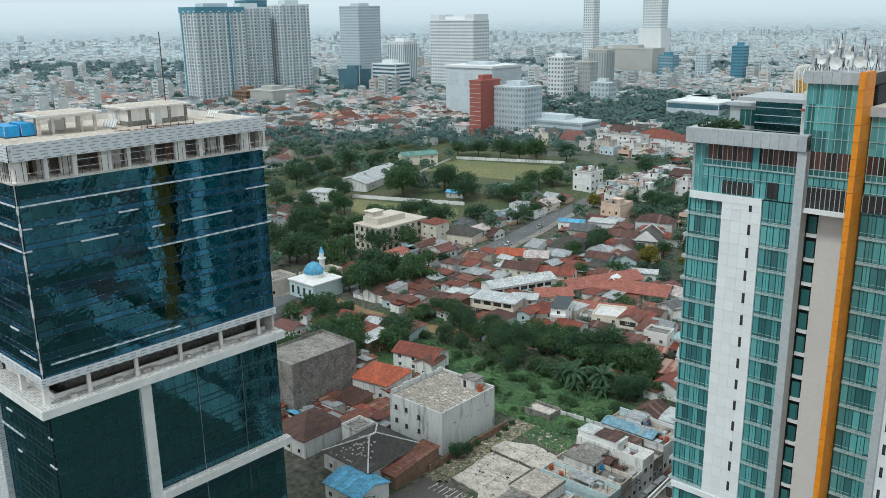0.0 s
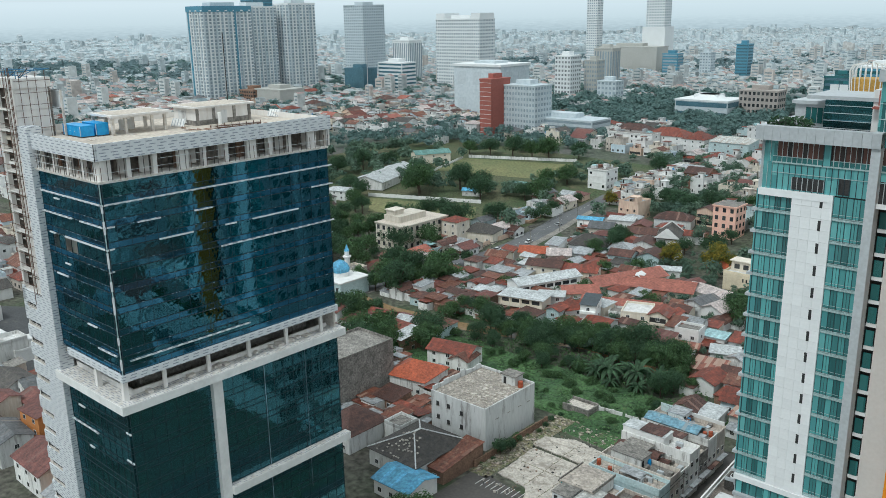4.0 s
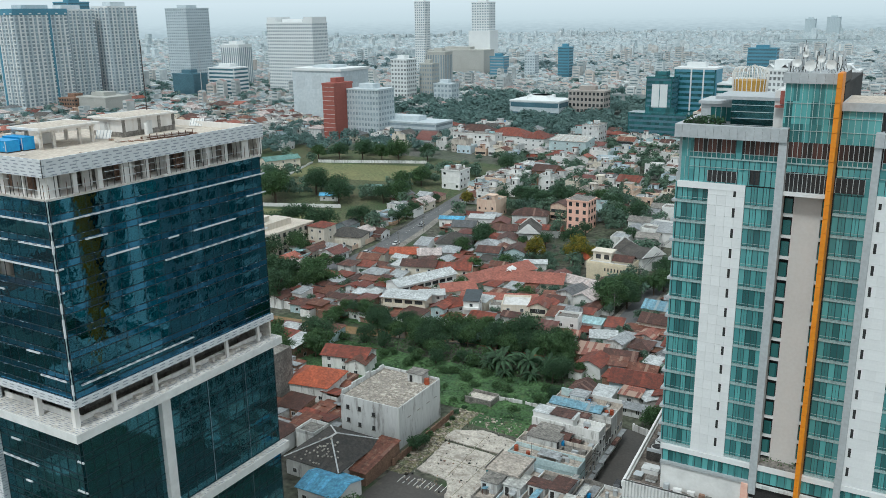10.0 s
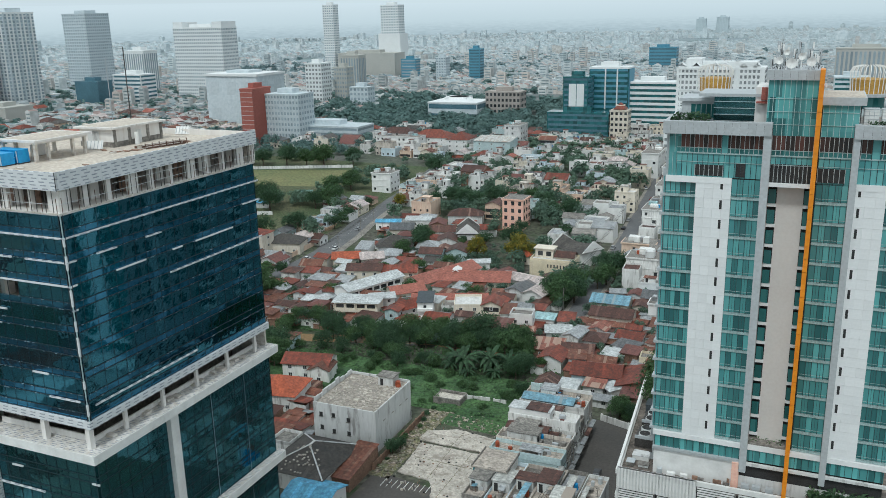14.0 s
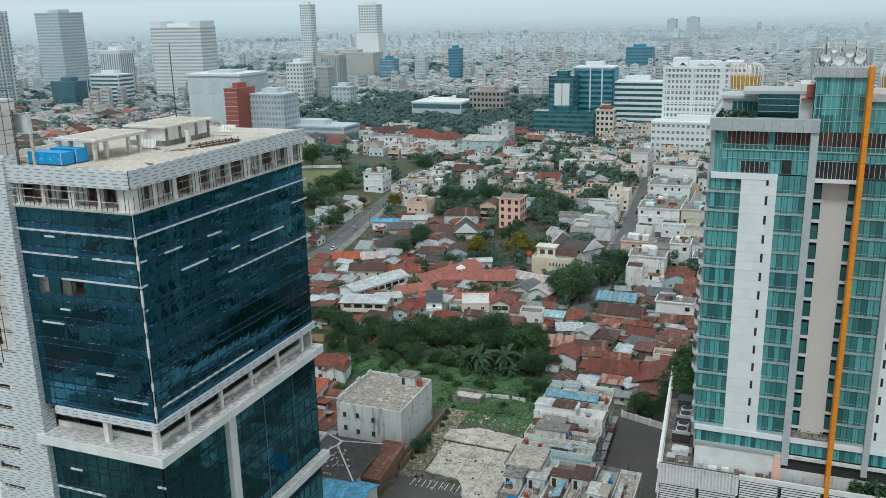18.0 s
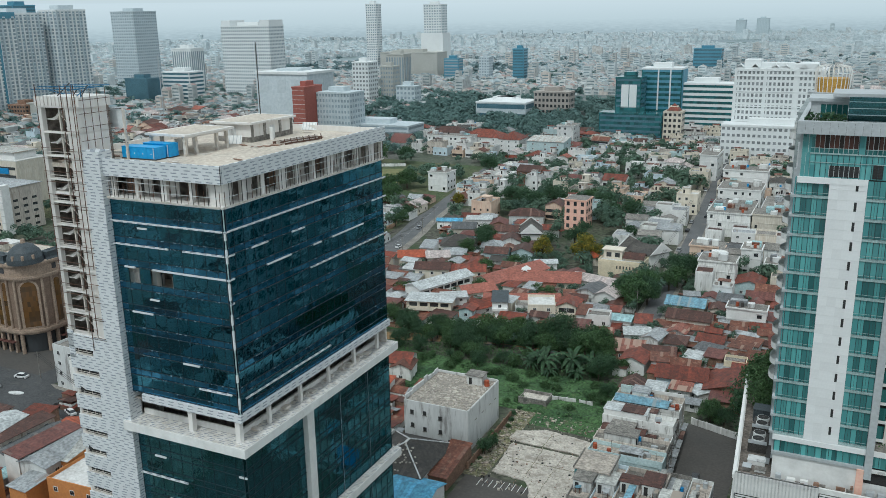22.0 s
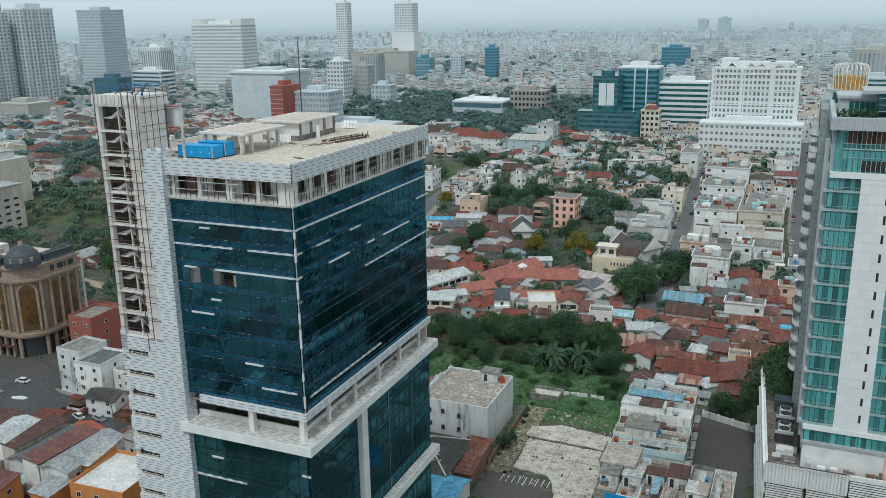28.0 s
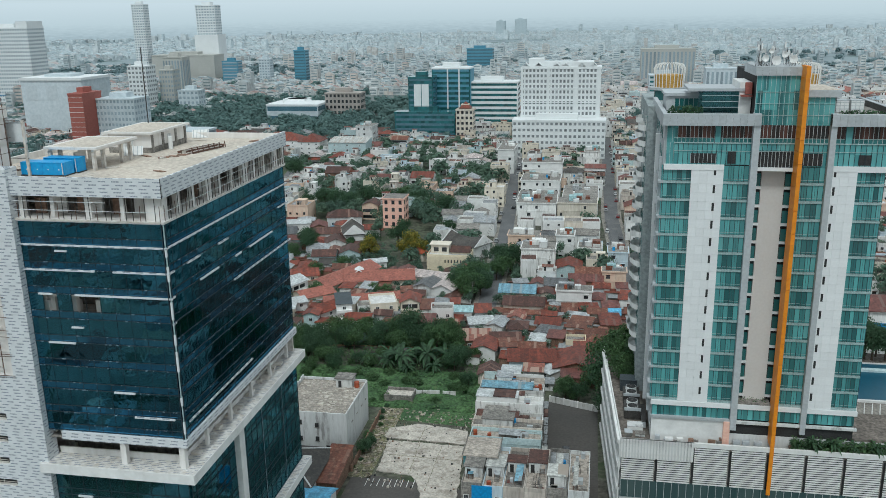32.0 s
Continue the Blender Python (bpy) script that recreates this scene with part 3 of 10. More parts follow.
for m_ in (m_leaf, m_leafdark, m_yellowleaf):
    translucent(m_)

m_scrub = material("scrubby_dirt", (0.20, 0.17, 0.11), 0.95, vary=0.5, scale=0.3, fine=3, hue=(0.10, 0.12, 0.05), stain=(0.30, 0.27, 0.22), stain_at=0.62)

# ==== ground, roads, water ====
def sheet(name, corners, mat, lift, cells=(8, 8), label="", category="", kind="structure", rough=0.0):
    """A patch of ground between four corners (u, v), following the land."""
    m, (na, nb) = M(), cells
    a, b, c, d = (Vector(p) for p in corners)
    rr = random.Random(3)
    pts = []
    for j in range(nb + 1):
        for i in range(na + 1):
            s, t = i / na, j / nb
            p = a.lerp(b, s).lerp(d.lerp(c, s), t)
            pts.append((p.x, p.y, gz(p.x, p.y) + lift + (rr.uniform(0, rough) if 0 < i < na and 0 < j < nb else 0)))
    m.v = pts
    for j in range(nb):
        for i in range(na):
            n = j * (na + 1) + i
            m.f.append((n, n + 1, n + na + 2, n + na + 1))
            m.m.append(0)
    return solid(name, m, mat, label, category, kind=kind)


def strip(name, line, width, mat, lift, label="", category="", curb=None):
    """A road along a line of (u, v)."""
    m, pts = M(), []
    for k in range(len(line) - 1):
        (u0, v0), (u1, v1) = line[k], line[k + 1]
        n = max(1, int(math.hypot(u1 - u0, v1 - v0) / 12))
        pts += [(u0 + (u1 - u0) * i / n, v0 + (v1 - v0) * i / n) for i in range(n)]
    pts.append(line[-1])
    for k, (u, v) in enumerate(pts):
        a, b = pts[max(k - 1, 0)], pts[min(k + 1, len(pts) - 1)]
        t = Vector((b[0] - a[0], b[1] - a[1])).normalized()
        w = width / 2
        m.v += [(u - t.y * w, v + t.x * w, gz(u, v) + lift), (u + t.y * w, v - t.x * w, gz(u, v) + lift)]
        if k:
            n = 2 * k
            m.f.append((n - 1, n + 1, n, n - 2))
            m.m.append(0)
    return solid(name, m, mat, label, category)


g = M()
rings = [0, 60, 120, 180, 240, 300, 350, 420, 500, 600, 750, 900, 1000, 1300, 1700, 2200, 3000, 3800, 4500, 5600]
for r in rings:
    for k in range(72):
        a = 2 * math.pi * k / 72
        g.v.append((r * math.cos(a), r * math.sin(a), gz(r, 0)))
for i in range(len(rings) - 1):
    for k in range(72):
        j = (k + 1) % 72
        g.f.append((i * 72 + k, (i + 1) * 72 + k, (i + 1) * 72 + j, i * 72 + j))
        g.m.append(0)
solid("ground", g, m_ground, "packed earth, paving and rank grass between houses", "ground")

MAIN = [(-221, 180), (-209, 240), (-201, 285), (-201, 312), (-205, 340), (-209.5, 362), (-214, 394), (-234, 560)]
strip("pavement", MAIN, 17, m_paving, 0.04, "dusty pavement along the main road", "pavement")
strip("road", MAIN, 10, m_road, 0.09, "worn grey asphalt main road past the playing field", "road")
strip("road", [(-41.9, 90), (-42.4, 196)], 16.5, m_parking, 0.05, "old asphalt service road beside the podium", "road")
for k, line in enumerate(([(-74, 268), (-78, 375), (-95, 670)], [(-22, 300), (-28, 405), (-30, 640)])):
    strip("pavement", line, 10, m_paving, 0.04, "dusty pavement of a side street", "pavement")
    strip("road", line, 6.8, m_road, 0.09, "worn grey side street between town houses", "road")
sheet("pavement", [(-267, 150.5), (-231, 150.5), (-228, 186), (-267, 186)], m_parking, 0.16, (6, 6), "dusty paved corner in front of the shops", "pavement")
strip("pavement", [(-262, 98), (-232, 142), (-200, 138), (-178, 133), (-128, 112)], 15, m_paving, 0.04, "dusty pavement", "pavement")
strip("road", [(-262, 98), (-232, 142), (-200, 138), (-178, 133), (-128, 112), (-118, 40)], 11, m_street, 0.09, "dark grey street with parked cars", "road")
strip("road", [(-232, 140), (-205, 200), (-212, 232)], 13, m_street, 0.11, "dark grey street", "road")
ml_ = M()
for k in range(40):
    a_, b_ = MAIN[1 + k // 8], MAIN[2 + k // 8]
    f_ = (k % 8) / 8
    u_, v_ = a_[0] + (b_[0] - a_[0]) * f_, a_[1] + (b_[1] - a_[1]) * f_
    ml_.box(u_ - 0.08, v_, gz(u_, v_) + 0.1, u_ + 0.08, v_ + 2.2, gz(u_, v_) + 0.11)
solid("road_marking", ml_, m_white, "broken white centre line", "marking", kind="stuff")
strip("water", [(-330, 235), (-240, 222), (-185, 216), (-157, 219), (-110, 232), (-78, 227)], 6.5, m_river, 0.04, "muddy brown river between overgrown banks", "river")
sheet("lawn", [(-160, 186), (-58, 186), (-55, 212), (-160, 212)], m_grass, 0.10, (40, 16), "rank green grass on waste ground", "grass", rough=0.9)
sheet("lawn", [(-165, 226), (-50, 232), (-50, 246), (-165, 240)], m_grass, 0.10, (30, 6), "rank green grass on the river bank", "grass", rough=0.9)
sheet("lawn", [(-91, 150), (-85.6, 150), (-85.6, 187), (-91, 187)], m_scrub, 0.05, (4, 12), "scrubby grass and dirt beside the slab", "grass", rough=0.1)
sheet("lawn", [(-85.6, 179.5), (-64, 178), (-64, 187), (-85.6, 187)], m_grass, 0.05, (10, 5), "scrubby grass and dirt behind the slab", "grass", rough=0.1)
def broken_sheet(name, outline, mat, lift, label, thick=0.25, seed=1):
    """A slab whose edge is bitten and uneven."""
    rr = random.Random(seed)
    pts = []
    for k in range(len(outline)):
        (u0, v0), (u1, v1) = outline[k], outline[(k + 1) % len(outline)]
        n = max(2, int(math.hypot(u1 - u0, v1 - v0) / 1.3))
        for i in range(n):
            pts.append((u0 + (u1 - u0) * i / n + rr.uniform(-0.26, 0.26), v0 + (v1 - v0) * i / n + rr.uniform(-0.26, 0.26)))
    m = M().poly([(u, v, lift) for u, v in pts])
    for k in range(len(pts)):
        p, q = pts[k], pts[(k + 1) % len(pts)]
        m.poly([(*p, lift - thick), (*q, lift - thick), (*q, lift), (*p, lift)])
    return solid(name, m, mat, label, "slab")


broken_sheet("slab_floor", [(-84.8, 153.2), (-76.5, 152.5), (-74.6, 149.6), (-72, 142.5), (-71, 120), (-64.5, 120), (-64.6, 146), (-66.2, 167.5), (-85.6, 168)], m_slab, 0.27, "broken pale concrete floor of a demolished building", seed=1)
broken_sheet("slab_floor", [(-87, 169.2), (-66.0, 168.6), (-66.6, 175.4), (-80, 177.6), (-86.8, 174.2)], m_slab, 0.31, "broken pale concrete floor of a demolished building", seed=2)
for k, (u0, v0, u1, v1) in enumerate(((-84, 161, -67, 160.4), (-77, 153, -77.4, 168), (-72, 147, -71.8, 167), (-70.8, 143.5, -65, 143.2), (-78, 169, -77.5, 176.5))):
    L_, a_ = math.hypot(u1 - u0, v1 - v0), math.atan2(v1 - v0, u1 - u0)
    cr_ = M()
    n_ = int(L_ / 0.8)
    for i in range(n_):
        c_, s_ = (u0 + (u1 - u0) * i / n_, v0 + (v1 - v0) * i / n_), rng.uniform(-0.12, 0.12)
        du, dv = math.cos(a_) * L_ / n_, math.sin(a_) * L_ / n_
        cr_.box(min(c_[0], c_[0] + du) - 0.03 + s_, min(c_[1], c_[1] + dv) - 0.03 + s_, 0.2, max(c_[0], c_[0] + du) + 0.03 + s_, max(c_[1], c_[1] + dv) + 0.03 + s_, 0.318)
    solid("slab_joint", cr_, m_scrub, "dark weedy joint in the broken slab", "joint")
sheet("parking_ground", [(-90, 118), (-60, 118), (-63, 148), (-90, 152)], m_parking, 0.05, (6, 6), "old brown asphalt car park with faded bay lines", "parking")
sheet("playing_field", [(-318, 333), (-258, 353), (-240, 329), (-297, 312)], m_field, 0.15, (8, 8), "worn green playing field", "field")
sheet("playing_field", [(-340, 408), (-352, 449), (-278, 474), (-258, 430)], m_field, 0.15, (8, 8), "worn yellow-green playing field", "field")
sheet("lawn", [(-430, 290), (-214, 290), (-216, 395), (-430, 395)], m_park, 0.05, (40, 20), "dark worn grass and earth of the sports ground", "grass", rough=0.06)
sheet("lawn", [(-430, 395), (-216, 395), (-232, 500), (-430, 500)], m_park, 0.05, (40, 20), "dark worn grass and earth of the sports ground", "grass", rough=0.06)
sheet("dirt_yard", [(-240, 366), (-224, 371), (-216, 345), (-226, 338)], m_dirtyard, 0.14, (6, 6), "bare brown dirt yard beside the road", "yard")
sheet("school_yard", [(-176, 311), (-164, 317), (-160, 309), (-171, 303)], m_paving, 0.12, (4, 4), "dusty paved yard", "yard")
sheet("plaza_road", [(-300, 126), (-228, 104), (-200, 138), (-252, 160)], m_street, 0.13, (10, 8), "dark asphalt road junction in front of the corner building", "road")
# out of view; added only to brighten what the tower glass reflects
sheet("glass_fill_sheet", [(-520, -430), (520, -430), (520, -75), (-520, -75)], m_paving, 0.06, (16, 8), "unseen pale ground sheet added to brighten the glass reflections", "paving")

# ==== glass office tower under construction ====
lt = thing("office_tower", -85.7, 69.1, 0, label="dark blue glass office tower with unfinished concrete top floor", category="tower")
LW, LD = 19.0, 39.9
LEV = [80.2, 77.0, 73.9, 70.8, 67.65, 64.5, 61.35, 58.2, 55.0, 52.4]
LOW = [46.9, 43.1, 39.9, 36.7, 33.5, 30.3, 27.1, 23.9, 20.7, 17.5, 14.3, 11.1, 7.9, 4.0, 0.3]
rl = random.Random(41)
# bare floors behind the glass: core walls set back, slabs, columns, stacked partitions
part("core", M().box(-LW - 10, 5.6, 0, -5.6, LD - 3, 80.0), m_raw, lt, "bare concrete core wall")
# near-black lower core, standing in for unlit rooms
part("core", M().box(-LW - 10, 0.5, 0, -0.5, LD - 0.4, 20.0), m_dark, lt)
part("rear_wall", M().box(-LW - 10, LD - 0.4, 0, -0.5, LD, 83.6), m_bare, lt)
for z in LEV[1:-1] + LOW[1:9]:
    part("floor_slab", M().box(-LW, 0.45, z - 0.3, -0.45, 5.6, z).box(-5.6, 5.6, z - 0.3, -0.45, LD - 0.4, z), m_bare, lt)
part("soffit", M().box(-LW, 0.45, 51.2, -0.45, LD - 0.4, 51.3), m_concrete, lt)
for x in (-18.3, -14.2, -10.1, -6.0, -1.9):
    part("inner_column", M().box(x, 1.5, 20, x + 0.7, 2.2, 46.3).box(x, 1.5, 51.3, x + 0.7, 2.2, 80.0), m_palewall, lt)
for j in range(9):
    part("inner_column", M().box(-2.2, 6.2 + j * 4.05, 20, -1.5, 6.9 + j * 4.05, 46.3).box(-2.2, 6.2 + j * 4.05, 51.3, -1.5, 6.9 + j * 4.05, 80.0), m_palewall, lt)
inner = M()
for z in LEV[1:] + LOW[1:8]:
    for k in range(9):
        y, w, h = rl.uniform(1, LD - 4), rl.uniform(0.8, 2.6), rl.uniform(1.2, 2.5)
        inner.box(-rl.uniform(1.2, 3.5), y, z, -1.1, y + w, z + h)
        x, w = rl.uniform(-LW, -3), rl.uniform(0.6, 2.2)
        inner.box(x, rl.uniform(1.0, 2.5), z, x + w, rl.uniform(2.6, 3.4), z + h)
part("board_pile", inner, m_palewall, lt, "plasterboard stacked on the bare floors", kind="stuff")
part("roof_slab", M().box(-LW - 10, 0.1, 83.6, -0.1, LD - 0.1, 84.2), m_rooftan, lt, "dusty tan roof screed")
part("floor_slab", M().box(-LW - 10, 0, 79.9, 0, LD, 80.25), m_palewall, lt)
part("inner_wall", M().box(-LW - 10, 4.4, 80.25, -3.6, LD - 2.5, 83.6), m_raw, lt, "concrete wall set back from the edge, shade in its colour")


def pane_mesh(w, h, mat):
    return M().box(-w / 2 + 0.014, -0.03, 0.03, w / 2 - 0.014, 0.03, h - 0.03).mesh("pane", mat)


NX, NY = 10, 20
panes, span = {}, M()
for f_, (top, bot) in enumerate(zip(LEV[:-1], LEV[1:])):
    h = top - bot - 0.95
    key = round(h, 2)
    if key not in panes:
        panes[key] = (pane_mesh(LW / NX, h, m_ltglass), pane_mesh(LD / NY, h, m_ltglass))
    for i in range(NX):
        x = -LW + LW * (i + 0.5) / NX
        span.box(x - LW / NX / 2 + 0.03, 0.33, bot + 0.04, x + LW / NX / 2 - 0.03, 0.39, bot + 0.91)
        if f_ == 3 and i in (1, 3, 4):
            continue   # panes not yet set
        pn = part("pane", panes[key][0], None, lt)
        pn.matrix_basis = pose(x, 0.36, bot + 0.95, rl.uniform(-0.2, 0.2), 0, rl.uniform(-0.22, 0.22))
    for j in range(NY):
        y = LD * (j + 0.5) / NY
        span.box(-0.39, y - LD / NY / 2 + 0.03, bot + 0.04, -0.33, y + LD / NY / 2 - 0.03, bot + 0.91)
        pn = part("pane", panes[key][1], None, lt)
        pn.matrix_basis = pose(-0.36, y, bot + 0.95, 0, rl.uniform(-0.2, 0.2), 0) @ pose(0, 0, 0, 0, 0, 90 + rl.uniform(-0.22, 0.22))
part("spandrel_glazing", span, m_ltspan, lt, "deep blue spandrel glass between the floors", kind="stuff")
mull, clips = M(), M()
for bot in LEV[1:]:
    for z in (bot, bot + 0.95):
        mull.box(-LW, 0.22, z - 0.045, -0.1, 0.3, z + 0.045)
        mull.box(-0.3, 0.1, z - 0.045, -0.22, LD, z + 0.045)
        for k in range(15):
            x, w = rl.uniform(-LW, -0.4), rl.choice((0.08, 0.08, 0.1, 0.25))
            clips.box(x, 0.1, z - 0.03, x + w, 0.22, z + 0.05)
        for k in range(16):
            y, w = rl.uniform(0.3, LD), rl.choice((0.08, 0.08, 0.12, 0.3))
            clips.box(-0.22, y, z - 0.03, -0.1, y + w, z + 0.05)
for i in range(NX + 1):
    mull.box(-LW + LW * i / NX - 0.018, 0.3, 52.4, -LW + LW * i / NX + 0.018, 0.4, 80.2)
for j in range(NY + 1):
    mull.box(-0.4, LD * j / NY - 0.018, 52.4, -0.3, LD * j / NY + 0.018, 80.2)
part("mullion_grid", mull, m_mull, lt, kind="stuff")
part("bracket_trim", clips, m_bracket, lt, "dull metal brackets along the transoms", kind="stuff")
# film-covered cladding strips, some still missing
for z, a, b in ((77.0, -19, 0.12), (73.9, -19, -9.6), (73.9, -7.2, 0.12), (70.8, -17.5, -15.6), (70.8, -12.6, 0.12), (64.5, -17, -13.4), (58.2, -9.0, -6.2), (55.0, -6.6, -1.2), (76.3, -14.5, -12.9), (66.6, -13.6, -12.0)):
    part("cladding_strip", M().box(a, 0.0, z - 0.11, b, 0.2, z + 0.11), m_cladding, lt)
for z, a, b in ((77.0, 0, 40.5), (73.9, 0, 1.6), (73.9, 5, 8.5), (73.9, 36, 40.5), (73.9, 14, 17), (70.8, 0, 1.2), (70.8, 8, 13.5), (70.8, 19, 21), (70.8, 24, 33), (67.65, 18, 40.5), (67.65, 0, 0.8), (54.2, 1.5, 22)):
    part("cladding_strip", M().box(-0.2, a, z - 0.11, 0.0, b, z + 0.11), m_cladding, lt)
part("corner_trim", M().box(-0.16, 0.04, 52.4, -0.04, 0.16, 80.2), m_tealbar, lt)
for z, h in ((76.0, 0.9), (73.0, 1.8), (68.2, 2.2), (64.9, 1.4), (61.5, 2.6), (57.0, 1.1), (53.2, 1.6)):
    part("corner_film", M().box(-0.2, -0.02, z, 0.02, 0.2, z + h), m_clip, lt)
# parapet, open top floor
for k in range(8):
    x = -LW + k * 2.4
    part("parapet_panel", M().box(x + 0.01, -0.25, 83.05, min(x + 2.39, 0.24), 0.1, 85.3), m_cladding, lt, "white film-wrapped parapet panel" if not k else "")
for k in range(17):
    y = 0.12 + k * 2.376
    part("parapet_panel", M().box(-0.1, y + 0.01, 83.05, 0.25, y + 2.366, 85.3), m_cladding, lt)
part("corner_seam", M().box(0.2, -0.27, 83.0, 0.27, -0.2, 85.35), m_dark, lt)
part("parapet_back", M().box(-LW, 0.1, 83.0, -0.1, 0.3, 85.15).box(-0.3, 0.3, 83.0, -0.1, LD, 85.15), m_bare, lt)
part("parapet_wall", M().box(-LW - 10, LD - 0.3, 84.2, -0.3, LD, 85.1).box(-LW - 10, 6, 84.2, -LW - 9.7, LD - 0.3, 85.1), m_palewall, lt, "low bare parapet wall")
for x, w in ((-18.7, 0.6), (-14.6, 0.5), (-10.2, 0.9), (-5.6, 0.5), (-2.4, 2.2)):
    part("column", M().box(x, 0.6, 80.25, x + w, 1.2, 83.6), m_palewall, lt)
for j in range(11):
    part("column", M().box(-1.0, 0.5 + j * 3.95, 80.25, -0.4, (1.2 if j % 3 else 2.2) + j * 3.95, 83.6), m_palewall, lt)
for i in range(7):
    part("partition", M().box(-LW + 1.0 + i * 2.5, 2.6 + (i % 3) * 0.5, 80.3, -LW + 2.4 + i * 2.5, 2.9 + (i % 3) * 0.5, 82.2 + (i % 2) * 1.3), m_palewall if i % 2 else m_brick, lt)
for j in range(14):
    if j % 3:
        part("partition", M().box(-2.6 - (j % 2), 2.0 + j * 2.7, 80.3, -2.3 - (j % 2), 3.5 + j * 2.7, 83.5), m_palewall if j % 4 else m_brick, lt)
pole = M().box(-0.035, -0.035, 0, 0.035, 0.035, 3.3).mesh("scaffold_pole", m_steel)
short = M().box(-0.03, -0.03, 0, 0.03, 0.03, 2.0).mesh("scaffold_pole", m_rustpole)
for i in range(22):
    part("scaffold_pole", pole if i % 3 else short, None, lt, loc=(-LW + 0.3 + i * 0.88 + rl.uniform(-0.2, 0.2), 0.0, 80.1))
for j in range(44):
    part("scaffold_pole", pole if j % 3 else short, None, lt, loc=(0.0, 0.4 + j * 0.92 + rl.uniform(-0.2, 0.2), 80.1))
part("guard_rail", M().box(-LW, -0.08, 81.3, 0.05, -0.02, 81.35).box(0.03, 0, 81.3, 0.09, LD, 81.35).box(-LW, -0.08, 82.35, -7, -0.03, 82.4).box(0.03, 9, 82.3, 0.08, 31, 82.35), m_clip, lt)
part("slab_edge", M().box(-LW, -0.12, 80.05, 0.12, 0.0, 80.25).box(0, 0, 80.05, 0.12, LD, 80.25), m_bare, lt, "pale ragged slab edge")
# open floor over the ledge
part("band", M().box(-LW + 2, -0.12, 51.3, 0.12, 0.45, 52.4).box(-0.45, 0.45, 51.3, 0.12, LD + 0.2, 52.4), m_cladding, lt, "film-wrapped white band under the glass")
part("ledge", M().box(-LW - 1, -1.2, 46.9, 1.2, 3.2, 48.2).box(-3.2, 3.2, 46.9, 1.2, LD + 0.8, 48.2), m_white, lt, "wide white ledge slab")
part("ledge_paving", M().box(-LW - 0.9, -1.1, 48.2, 1.1, 3.2, 48.22).box(-3.2, 3.2, 48.2, 1.1, LD + 0.7, 48.22), m_ledgetop, lt, "film sheets and dust on the ledge top")
part("ledge_upstand", M().box(-LW, 1.9, 48.2, -1.8, 2.1, 49.1).box(-2.1, 2.1, 48.2, -1.8, LD - 1, 48.9), m_palewall, lt)
part("ledge_floor_wall", M().box(-LW - 10, 5.0, 48.0, -5.0, LD - 3, 51.3), m_concrete, lt)
for x in (-1.2, -9.2):
    part("column", M().box(x, 0.1, 48.2, x + 0.75, 0.85, 51.3), m_palewall, lt)
for j in range(5):
    part("column", M().box(-0.85, 6.4 + j * 7.5, 48.2, -0.4, 6.95 + j * 7.5, 51.3), m_palewall, lt)
for k in range(16):
    y = rl.uniform(2, LD - 2)
    part("ledge_rubble", M().box(-1.6, y, 48.2, -1.0 + rl.uniform(0, 0.8), y + rl.uniform(0.3, 1.6), 48.3 + rl.uniform(0.05, 0.5)), m_bare, lt)
# lower block
low = M()
for top, bot in zip(LOW[:-1], LOW[1:]):
    for i in range(10):
        low.box(-LW + LW * i / 10 + 0.02, 0.32, bot + 0.03, -LW + LW * (i + 1) / 10 - 0.02, 0.38, top - 0.03)
    for j in range(20):
        low.box(-0.38, LD * j / 20 + 0.02, bot + 0.03, -0.32, LD * (j + 1) / 20 - 0.02, top - 0.03)
part("lower_glazing", low, m_ltglass2, lt, "dark green glass panes", kind="stuff")
lm = M()
for bot in LOW[1:]:
    for z in (bot, bot + 0.95):
        lm.box(-LW, 0.22, z - 0.04, -0.1, 0.32, z + 0.04).box(-0.32, 0.1, z - 0.04, -0.22, LD, z + 0.04)
for i in range(11):
    lm.box(-LW + LW * i / 10 - 0.025, 0.26, 0, -LW + LW * i / 10 + 0.025, 0.34, 46.3)
for j in range(21):
    lm.box(-0.34, LD * j / 20 - 0.025, 0, -0.26, LD * j / 20 + 0.025, 46.3)
part("lower_mullions", lm, m_mull, lt, kind="stuff")
for y in (24.0, 32.5):
    part("light_strip", M().box(-0.34, y, 20, -0.24, y + 0.09, 46.3), m_bracket, lt)
for z, a, b in ((43.1, -16, -14), (39.9, -19, -10.4), (43.1, -1.2, 0.1), (38.4, -2.0, 0.1), (36.7, -14, -12.5)):
    part("cladding_strip", M().box(a, 0.0, z - 0.12, b, 0.2, z + 0.12), m_cladding, lt)
part("pier", M().box(-0.3, 13.9, 0, 0.55, 15.6, 46.9), m_white, lt, "broad white vertical pier")
part("lower_ledge", M().box(-0.3, 15.6, 26.6, 1.2, LD + 0.8, 28.0), m_white, lt, "white ledge slab lower down")
part("ledge_paving", M().box(-0.25, 15.7, 28.0, 1.1, LD + 0.7, 28.02), m_ledgetop, lt)

